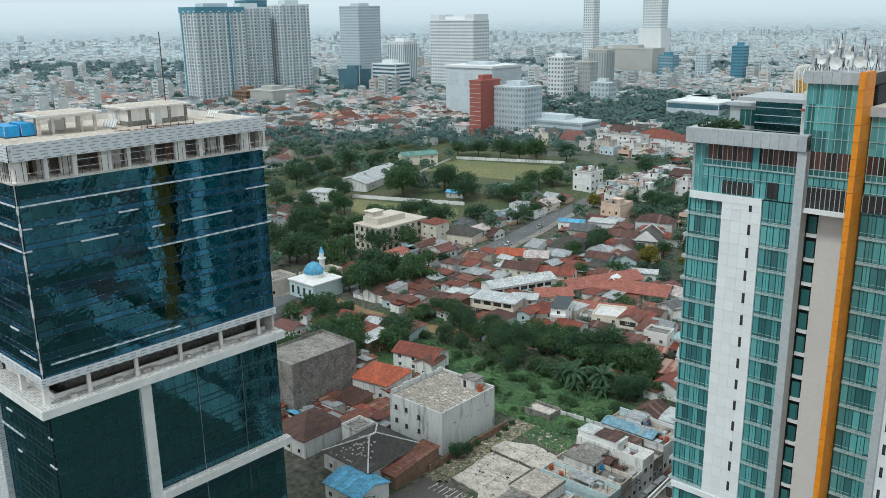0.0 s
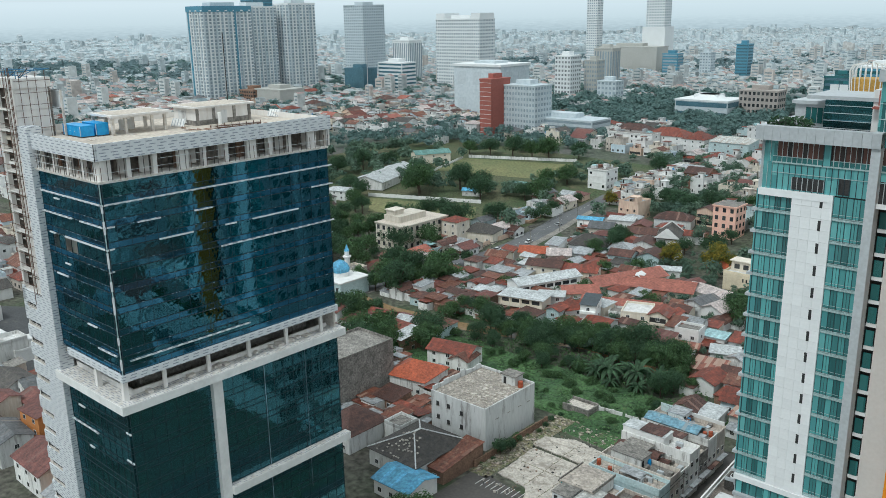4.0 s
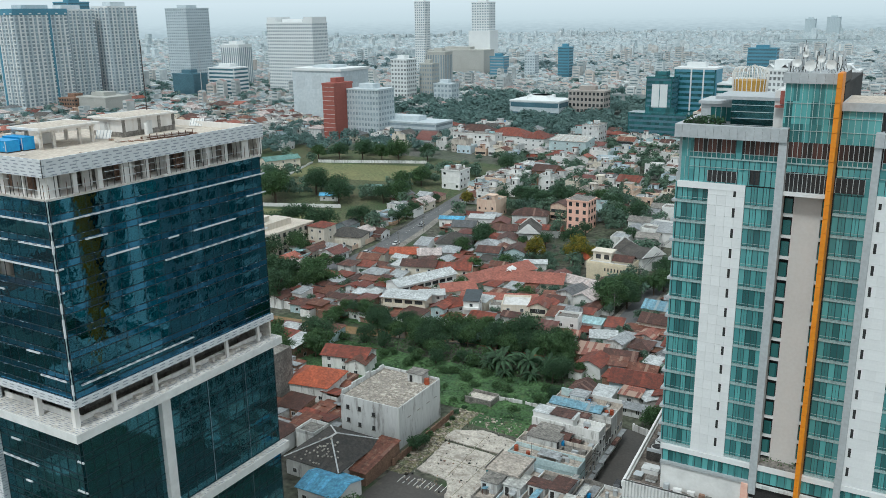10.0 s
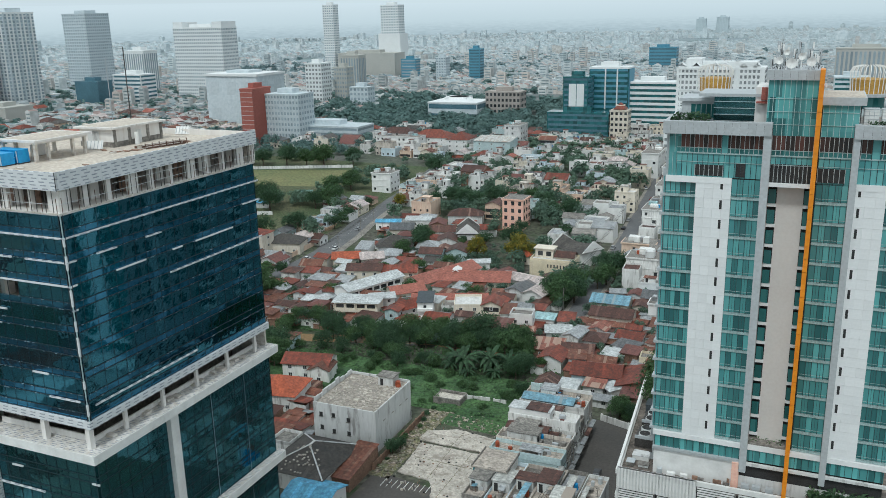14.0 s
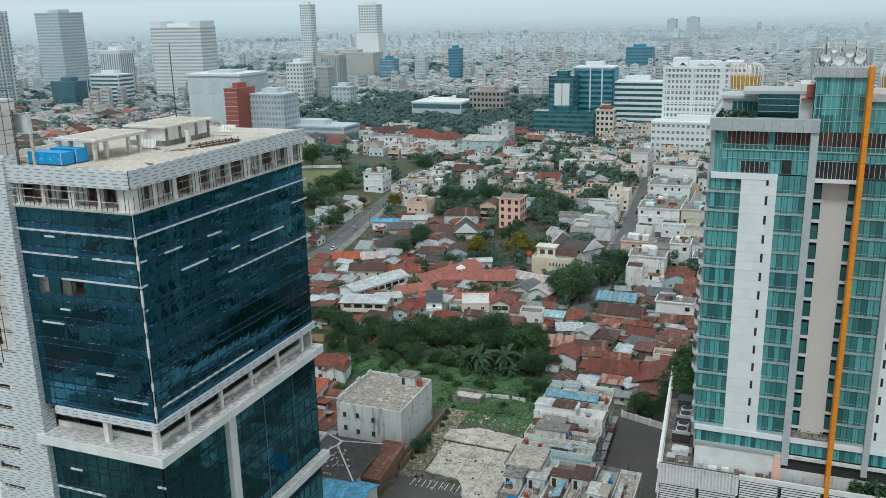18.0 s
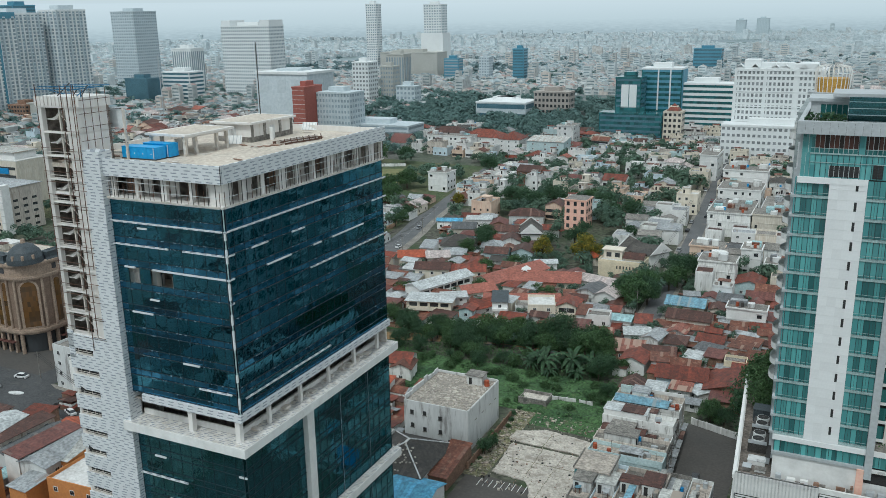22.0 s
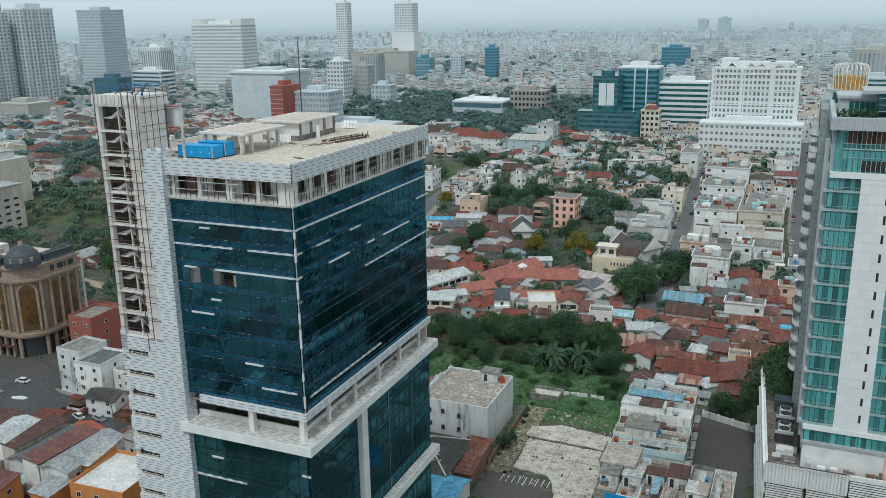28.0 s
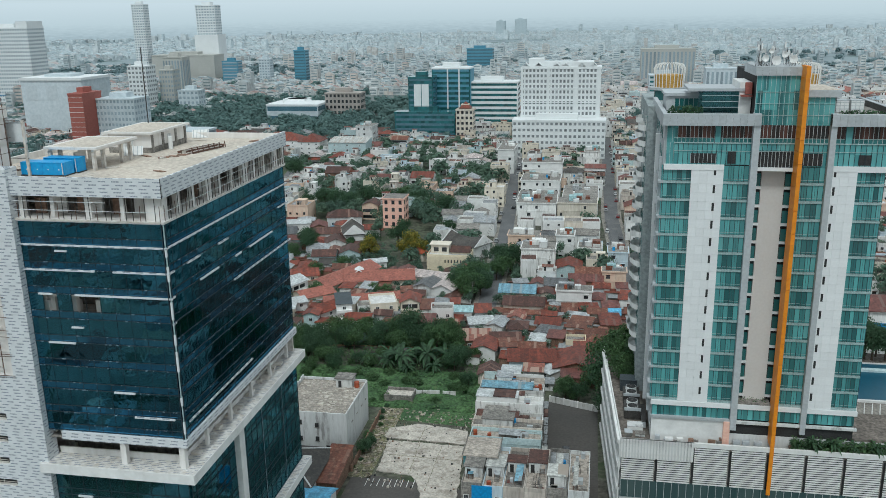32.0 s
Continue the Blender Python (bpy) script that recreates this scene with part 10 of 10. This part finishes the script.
# misty distance closing the view: a glowing ring wall with haze painted by height
m_mist = bpy.data.materials.new("glowing_painted_mist")
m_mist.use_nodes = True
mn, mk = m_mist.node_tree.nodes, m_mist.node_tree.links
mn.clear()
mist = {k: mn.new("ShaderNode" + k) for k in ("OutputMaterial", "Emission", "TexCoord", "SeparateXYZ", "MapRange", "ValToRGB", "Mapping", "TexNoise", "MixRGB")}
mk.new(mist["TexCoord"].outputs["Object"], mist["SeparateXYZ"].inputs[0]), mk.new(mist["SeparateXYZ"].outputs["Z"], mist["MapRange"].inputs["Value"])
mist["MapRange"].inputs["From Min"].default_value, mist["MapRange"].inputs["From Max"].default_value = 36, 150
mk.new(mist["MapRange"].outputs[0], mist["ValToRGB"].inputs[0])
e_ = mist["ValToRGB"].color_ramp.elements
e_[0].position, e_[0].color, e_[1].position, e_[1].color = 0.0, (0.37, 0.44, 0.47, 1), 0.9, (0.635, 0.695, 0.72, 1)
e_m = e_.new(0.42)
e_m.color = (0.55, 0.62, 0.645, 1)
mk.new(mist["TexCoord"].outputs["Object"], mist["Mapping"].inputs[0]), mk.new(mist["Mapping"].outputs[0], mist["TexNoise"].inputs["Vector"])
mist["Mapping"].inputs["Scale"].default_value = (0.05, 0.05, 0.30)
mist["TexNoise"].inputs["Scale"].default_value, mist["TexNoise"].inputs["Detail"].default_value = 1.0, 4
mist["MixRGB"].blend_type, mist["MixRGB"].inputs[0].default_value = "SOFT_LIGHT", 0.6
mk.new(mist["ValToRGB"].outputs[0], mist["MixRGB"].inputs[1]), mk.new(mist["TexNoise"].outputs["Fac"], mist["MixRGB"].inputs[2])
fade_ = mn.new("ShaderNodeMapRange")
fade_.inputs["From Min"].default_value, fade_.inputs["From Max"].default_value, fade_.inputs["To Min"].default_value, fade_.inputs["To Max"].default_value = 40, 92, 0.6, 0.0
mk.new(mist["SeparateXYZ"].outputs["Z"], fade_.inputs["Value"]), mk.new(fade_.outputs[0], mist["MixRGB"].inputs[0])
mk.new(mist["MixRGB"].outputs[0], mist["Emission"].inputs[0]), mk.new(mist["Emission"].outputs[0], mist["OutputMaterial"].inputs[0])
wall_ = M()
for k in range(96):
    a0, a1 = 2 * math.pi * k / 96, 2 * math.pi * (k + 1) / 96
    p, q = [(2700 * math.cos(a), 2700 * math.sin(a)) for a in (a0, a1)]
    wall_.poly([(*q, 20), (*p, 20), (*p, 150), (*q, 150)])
solid("backdrop", wall_, m_mist, "glowing backdrop wall painted as misty distance at the horizon", "distance")
# unseen town added behind and beside the camera's way, only for the glass to reflect
back = []
for i in range(1500):
    u, v = rr2.uniform(-500, 500), rr2.uniform(-420, 520)
    if seen(u, v) or (abs(u) < 70 and -60 < v < 60):
        continue
    back.append((u, v, rr2.uniform(9, 18), rr2.uniform(9, 18), rr2.uniform(4, 14), rr2.random()))
joined_houses("town_houses", back, "unseen town houses added to be reflected in the glass", False)

# ==== trees ====
def lone(spots, kind=None, s=1.0, label="leafy dark green tree"):
    for u, v in spots:
        tree(u, v, kind, s * rng.uniform(0.85, 1.15), label)


grove(-162, -108, 224, 231, 15, 0.68), grove(-128, -98, 206, 222, 11, 0.5, "bushy green tree in the thicket"), grove(-80, -70, 212, 222, 5, 0.5, "bushy green tree in the thicket"), grove(-118, -78, 224, 238, 22, 0.8), grove(-82, -75, 218, 230, 4, 0.65), grove(-165, -118, 218, 226, 12, 0.7), grove(-140, -112, 192, 206, 5, 0.45)
grove(-76, -70, 196, 206, 4, 0.42), grove(-43, -38, 196, 203, 4, 0.62), grove(-37, -34.5, 200, 214, 3, 0.55), grove(-166, -140, 318, 345, 8, 0.7), grove(-162, -112, 211, 217, 10, 0.55), grove(-214, -186, 224, 262, 16, 1.15), grove(-168, -146, 172, 206, 16, 0.95), grove(-195, -176, 190, 214, 8, 1.0), grove(-33, 0, 188, 200, 8, 1.0), grove(-33, -27, 186, 215, 6, 1.3)
lone([(-149.5, 268), (-138, 271), (-126, 265), (-118, 279), (-112, 274), (-164, 258), (-160, 292), (-148, 300), (-140, 312)], 4, 0.8), lone([(-86, 286), (-80, 292), (-84, 296), (-78, 284), (-72, 309), (-74, 303)], 6, 0.95), lone([(-124, 346)], 1, 0.9)
for i in range(10):
    tree(17.5 + i * 1.45, 179 + rng.uniform(-0.8, 2.4), rng.choice((1, 3, 4)), rng.uniform(0.6, 0.85), "dark tree behind the pool", z=23.7)
for u, v, s_ in DECK_TREES:
    tree(u, v, 4, s_, "dark tree in the podium garden", z=20.8)
tree(-132, 326, "yellow", 1.05, "round tree covered in yellow blossom"), tree(-114, 329, "yellow", 1.3, "large tree with yellow blossom over green leaves"), tree(-109, 331, "yellow", 0.8, "tree with some yellow blossom"), tree(-205, 398, "yellow", 0.8, "tree in yellow blossom"), tree(-232, 440, "yellow", 0.7, "tree in yellow blossom"), tree(-89.5, 160, 5, 0.7), tree(-88.8, 163, 5, 0.6), tree(-86, 128.5, 4, 0.8, "round dark green tree beside the blue roof"), tree(-90, 126, 4, 0.7)
for u, v, h in ((-301, 306.5, 12), (-297.5, 351, 19), (-291, 378, 17), (-267, 367, 14), (-259, 326, 11), (-229, 333, 12.5), (-365, 331, 14), (-355, 462, 11.4), (-340, 466, 12), (-324, 470, 15.5), (-311, 474, 13), (-299, 476, 18), (-286, 492, 11), (-250, 425, 13.5), (-238, 382, 13), (-221, 392, 6), (-218, 475, 12.6), (-303, 357, 18), (-281, 384, 13), (-246, 379, 10), (-255, 411, 11), (-216, 348, 7), (-217, 357, 7), (-218, 366, 7), (-219, 376, 7), (-312, 365, 13), (-322, 330, 10), (-335, 334, 11), (-372, 345, 14), (-378, 362, 13), (-374, 380, 14), (-368, 398, 12), (-345, 301, 11), (-312, 296, 11), (-322, 290, 10), (-297, 296, 9), (-161.6, 331, 10), (-172, 408, 12), (-180, 414, 11), (-163, 404, 11), (-155, 410, 12), (-186, 402, 10), (-138, 421, 12), (-146, 414, 11), (-128, 410, 11), (-120, 397, 11), (-112, 403, 12), (-126, 369, 7), (-104, 366, 8), (-70, 316, 12), (-74, 322, 10), (-82, 279, 12), (-78, 284, 11), (-86, 284, 10), (-81, 296, 10), (-135, 343, 8)):
    k_ = rng.choice((1, 3, 3, 1, 6))
    tree(u, v, k_, h / (11, 11, 8, 12.5, 7, 6.5, 10.5)[k_], "large dark round-crowned tree")
for u0, u1, v0, v1, n in PARKS:
    if v0 < 290 and u0 > -310:
        grove(u0, u1, v0, v1, int(n * 0.7), 1.05)
spots = []
for u0, u1, v0, v1, n in PARKS:
    if not (v0 < 290 and u0 > -310):
        spots += [(rr2.uniform(u0, u1), rr2.uniform(v0, v1), rr2.uniform(3, 5.5), rr2.uniform(6, 10)) for i in range(int(n * 0.8))]
for i in range(620):
    spots.append((rr2.uniform(-480, -190), rr2.uniform(610, 800), rr2.uniform(5, 9), rr2.uniform(8, 13)))
for i in range(330):
    spots.append((rr2.uniform(-760, -330), rr2.uniform(280, 560), rr2.uniform(4, 7), rr2.uniform(7, 11)))
for i in range(330):
    spots.append((rr2.uniform(-1250, -480), rr2.uniform(470, 800), rr2.uniform(5, 9), rr2.uniform(8, 13)))
spots += GAPS
for i in range(900):   # small trees and bushes squeezed between the houses
    u, v = rr2.uniform(-190, -36), rr2.uniform(226, 345)
    if free(u, v, 1.2, 1.2) and clear(u, v, 4):
        spots.append((u, v, rr2.uniform(1.2, 2.4), rr2.uniform(3.5, 6)))
for i in range(90):
    u, v = rr2.uniform(-230, 60), rr2.uniform(548, 606)
    if free(u, v, 4, 4) and clear(u, v, 6):
        spots.append((u, v, rr2.uniform(4, 7), rr2.uniform(8, 13)))
for i in range(260):
    r, a = rr2.uniform(780, 1150), math.radians(rr2.uniform(-50, 44))
    x, y = r * math.sin(a), r * math.cos(a)
    spots.append((x * CA - y * SA, x * SA + y * CA, rr2.uniform(5, 9), rr2.uniform(7, 11)))
hazy = []
for i in range(420):   # scattered groves, thinning out with distance
    r, a = rr2.uniform(1050, 1600), math.radians(rr2.uniform(-50, 44))
    x, y = r * math.sin(a), r * math.cos(a)
    hazy.append((x * CA - y * SA, x * SA + y * CA, rr2.uniform(6, 11), rr2.uniform(7, 10)))
for i in range(420):   # park belt west of the apartment towers
    f_ = rr2.random()
    hazy.append((-1560 + 620 * f_ + rr2.uniform(-160, 120), 440 + 220 * f_ + rr2.uniform(-90, 150), rr2.uniform(7, 12), rr2.uniform(9, 13)))
for i in range(240):   # avenue below the viaduct
    hazy.append((rr2.uniform(-800, -420), rr2.uniform(1020, 1180), rr2.uniform(6, 10), rr2.uniform(9, 14)))
hazy = [q for q in hazy if free(q[0], q[1], 6, 6)]
spots = [q for q in spots if free(q[0], q[1], 3, 3) or math.hypot(q[0], q[1]) < 780]
tree_mass("far_tree_belt", hazy, "grey-green belts of far city trees", m_leafhazier)
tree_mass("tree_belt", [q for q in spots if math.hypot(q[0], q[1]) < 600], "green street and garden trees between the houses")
tree_mass("park_belt", [q for q in spots if math.hypot(q[0], q[1]) >= 600], "belts of park trees, haze in their green", m_leafhazed)

# ==== palms on the waste ground ====
def palm_mesh(seed):
    rp, m = random.Random(seed), M()
    for i in range(16):
        a, up = 2 * math.pi * i / 16 + rp.uniform(-0.2, 0.2), rp.uniform(0.5, 1.6)
        last = None
        for k in range(7):
            f_ = k / 6
            c = Vector((math.cos(a) * 3.4 * f_, math.sin(a) * 3.4 * f_, 3.4 * (up * f_ - 1.15 * f_ * f_)))
            w_ = 0.42 * math.sin(math.pi * min(1, f_ * 0.85 + 0.12))
            s_ = Vector((-math.sin(a), math.cos(a), 0)) * w_
            now = (tuple(c + s_ - Vector((0, 0, w_ * 0.5))), tuple(c), tuple(c - s_ - Vector((0, 0, w_ * 0.5))))
            if last:
                m.poly([last[0], now[0], now[1], last[1]]).poly([last[1], now[1], now[2], last[2]])
            last = now
    return m.mesh("fronds", m_leafdark)


PALMS = [palm_mesh(k) for k in range(3)]
stem = M().frustum(0, 0, -0.3, 2.2, 0.3, 0.22, 7).mesh("trunk", m_bark)
for u, v, s in ((-92.6, 213, 1.7), (-85.0, 216, 1.8), (-88.5, 218, 1.2), (-80, 219, 1.4), (-97, 218, 1.2), (-90, 209.5, 0.9), (-82, 211, 1.0), (-103, 214, 1.0), (-96.5, 212.5, 1.1)):
    pt = thing("palm", u, v, rz=rng.uniform(0, 360), label="low palm with arching green fronds in the thicket", category="palm", group="thicket palms")
    pt.scale = (s, s, s)
    part("trunk", stem, None, pt), part("fronds", PALMS[rng.randrange(3)], None, pt, loc=(0, 0, 2.1))
for u, s in ((2.5, 0.42), (5.6, 0.62), (9.2, 0.66), (13, 0.5), (17, 0.55)):
    pt = thing("palm", u, 136.9, 21.8, rz=rng.uniform(0, 360), label="young palm in the podium planter", category="palm", group="planter palms")
    pt.scale = (s, s, s)
    part("trunk", stem, None, pt), part("fronds", PALMS[rng.randrange(3)], None, pt, loc=(0, 0, 2.1))

# ==== shrubs on the waste ground ====
for i in range(46):
    u, v = rng.uniform(-120, -56), rng.uniform(189, 216)
    if free(u, v, 2, 2):
        tree(u, v, rng.choice((4, 2, 4)), rng.uniform(0.22, 0.5), "low green bush on waste ground", "bushes", z=-0.9)
for i in range(10):
    tree(-90.2 + rng.uniform(-0.8, 1.2), 154 + i * 3.6, rng.choice((5, 4, 2)), rng.uniform(0.22, 0.42), "dark bush growing along the broken wall", "bushes", z=-0.8)
# ==== undergrowth ====
bush = M()
for i in range(15000):
    u, v = rr2.uniform(-162, -54), rr2.uniform(186, 244)
    if not clear(u, v, 5) or not free(u, v, 1, 1):
        continue
    s, z = rr2.uniform(0.16, 0.45), rr2.uniform(0.1, 0.9) * (1.9 if math.sin(u * 0.35) * math.sin(v * 0.41 + u * 0.2) > 0.25 else 0.55)
    n = Vector((rr2.uniform(-0.8, 0.8), rr2.uniform(-0.8, 0.8), 1)).normalized()
    t = n.orthogonal().normalized()
    b = n.cross(t)
    p = Vector((u, v, z))
    bush.poly([tuple(p + t * s), tuple(p + b * s), tuple(p - t * s), tuple(p - b * s)])
solid("undergrowth", bush, m_leaf, "rank low bushes and creepers on waste ground", "bushes", kind="stuff")

# ==== cars ====
def car_mesh(mat):
    m = M().box(-0.85, -2.1, 0.28, 0.85, 2.1, 0.8).box(-0.8, -2.0, 0.8, 0.8, 2.0, 0.9)
    m.poly([(-0.62, -1.0, 1.45), (0.62, -1.0, 1.45), (0.62, 0.9, 1.45), (-0.62, 0.9, 1.45)])
    return m.mesh("body", mat)


cabin = M()
cb, ct = [(-0.78, -1.7, 0.9), (0.78, -1.7, 0.9), (0.78, 1.3, 0.9), (-0.78, 1.3, 0.9)], [(-0.64, -1.05, 1.44), (0.64, -1.05, 1.44), (0.64, 0.75, 1.44), (-0.64, 0.75, 1.44)]
for q in range(4):
    cabin.poly([cb[q], cb[(q + 1) % 4], ct[(q + 1) % 4], ct[q]])
cabin = cabin.poly(ct).mesh("cabin_glass", m_window)
wheel = M()
for q in range(10):
    a0, a1 = 2 * math.pi * q / 10, 2 * math.pi * (q + 1) / 10
    wheel.poly([(-0.1, 0.32 * math.cos(a0), 0.32 * math.sin(a0)), (-0.1, 0.32 * math.cos(a1), 0.32 * math.sin(a1)), (0.1, 0.32 * math.cos(a1), 0.32 * math.sin(a1)), (0.1, 0.32 * math.cos(a0), 0.32 * math.sin(a0))])
wheel.poly([(0.1, 0.32 * math.cos(2 * math.pi * q / 10), 0.32 * math.sin(2 * math.pi * q / 10)) for q in range(10)]).poly([(-0.1, 0.32 * math.cos(-2 * math.pi * q / 10), 0.32 * math.sin(-2 * math.pi * q / 10)) for q in range(10)])
wheel = wheel.mesh("wheel", m_dark)
m_carwhite, m_carsilver, m_carblack, m_carred = (material(n_, c_, 0.25, 0.0, 0.05, bump=0) for n_, c_ in (("white_car_paint", (0.75, 0.75, 0.75)), ("silver_car_paint", (0.40, 0.41, 0.42)), ("black_car_paint", (0.02, 0.02, 0.022)), ("dark_red_car_paint", (0.20, 0.02, 0.02))))
CARS = [(c_, car_mesh(m_)) for c_, m_ in (("white", m_carwhite), ("silver", m_carsilver), ("black", m_carblack), ("dark red", m_carred), ("white", m_carwhite))]


def car(u, v, rz=0.0, pick=None):
    colour, body = CARS[pick if pick is not None else rng.randrange(5)]
    c = thing("car", u, v, gz(u, v) + 0.1, rz=rz, label=f"{colour} parked car on the grey street", category="car", group="cars in the streets")
    part("body", body, None, c), part("cabin_glass", cabin, None, c)
    for x in (-0.78, 0.78):
        for y in (-1.3, 1.3):
            part("wheel", wheel, None, c, loc=(x, y, 0.32))


for u, v, rz, k in ((-41.5, 168, 4, 2), (-202, 300, 0, 0), (-198, 318, 2, 0), (-204, 350, 3, 1), (-203, 270, 0, 0), (-233.9, 147.2, 100, 0), (-241.9, 138.1, 60, 0), (-235.4, 139.7, 70, 1), (-200.5, 135.5, 70, 0), (-206.2, 137.2, 100, 2), (-207.2, 133.6, 95, 2), (-194.5, 136.6, 75, 1), (-250, 146, 75, 1), (-150, 300, 30, 0), (-149, 309, 20, 0), (-207, 259, 5, 0)):
    car(u, v, rz, k)
for i in range(22):
    f_ = i / 22
    for uu, side in ((-77 - 17 * f_, rng.choice((-2.9, 2.9))), (-27 - 3 * f_, rng.choice((-2.9, 2.9)))):
        if rng.random() < 0.8:
            car(uu + side, 345 + 270 * f_ + rng.uniform(-3, 3), rng.uniform(-4, 8))

isl = thing("traffic_island", -225.9, 138.8, 0.1, rz=10, label="pale kerbed traffic island in the road junction", category="traffic island")
part("kerb", prism([(2.6 * math.cos(q * 0.5236), 1.0 * math.sin(q * 0.5236)) for q in range(12)], 0, 0.22), m_wallgrey, isl)
# ==== utility poles and cables along the streets ====
pole_mesh = M().frustum(0, 0, -0.3, 8.5, 0.16, 0.11, 8).mesh("pole", m_concrete)
arm_mesh = M().box(-0.9, -0.06, 7.7, 0.9, 0.06, 7.85).box(-0.6, -0.05, 7.0, 0.6, 0.05, 7.12).mesh("crossarm", m_steel)


def pole_line(pts, side, step=26):
    last = None
    for (u0, v0), (u1, v1) in zip(pts[:-1], pts[1:]):
        L = math.hypot(u1 - u0, v1 - v0)
        nu, nv = -(v1 - v0) / L * side, (u1 - u0) / L * side
        for i in range(max(1, int(L / step))):
            f_ = i / max(1, int(L / step))
            u, v = u0 + (u1 - u0) * f_ + nu, v0 + (v1 - v0) * f_ + nv
            p = thing("utility_pole", u, v, rz=math.degrees(math.atan2(v1 - v0, u1 - u0)) + 90, label="concrete utility pole with steel crossarms beside the street", category="pole", group="street poles")
            part("pole", pole_mesh, None, p), part("crossarm", arm_mesh, None, p)
            if last:
                cab = M()
                for off in (-0.8, 0.0, 0.8):
                    pr = None
                    for k in range(7):
                        g_ = k / 6
                        q = (last[0] + (u - last[0]) * g_ + off * 0.7, last[1] + (v - last[1]) * g_ + off * 0.4, gz(u, v) + 7.9 - 2.4 * g_ * (1 - g_))
                        if pr:
                            cab.beam(pr, q, 0.035)
                        pr = q
                solid("cable", cab, m_dark, "sagging black street cables between poles", "cable", kind="stuff")
            last = (u, v)


pole_line([(-209, 240), (-201, 285), (-201, 312), (-205, 340), (-209.5, 362), (-214, 394)], -7.5)
pole_line([(-74, 275), (-78, 375), (-85, 480)], 5.5), pole_line([(-22, 305), (-28, 405)], 5.5), pole_line([(-232, 140), (-190, 124), (-150, 107)], 10)
pole_line([(-40, 140), (-40, 196)], 7)
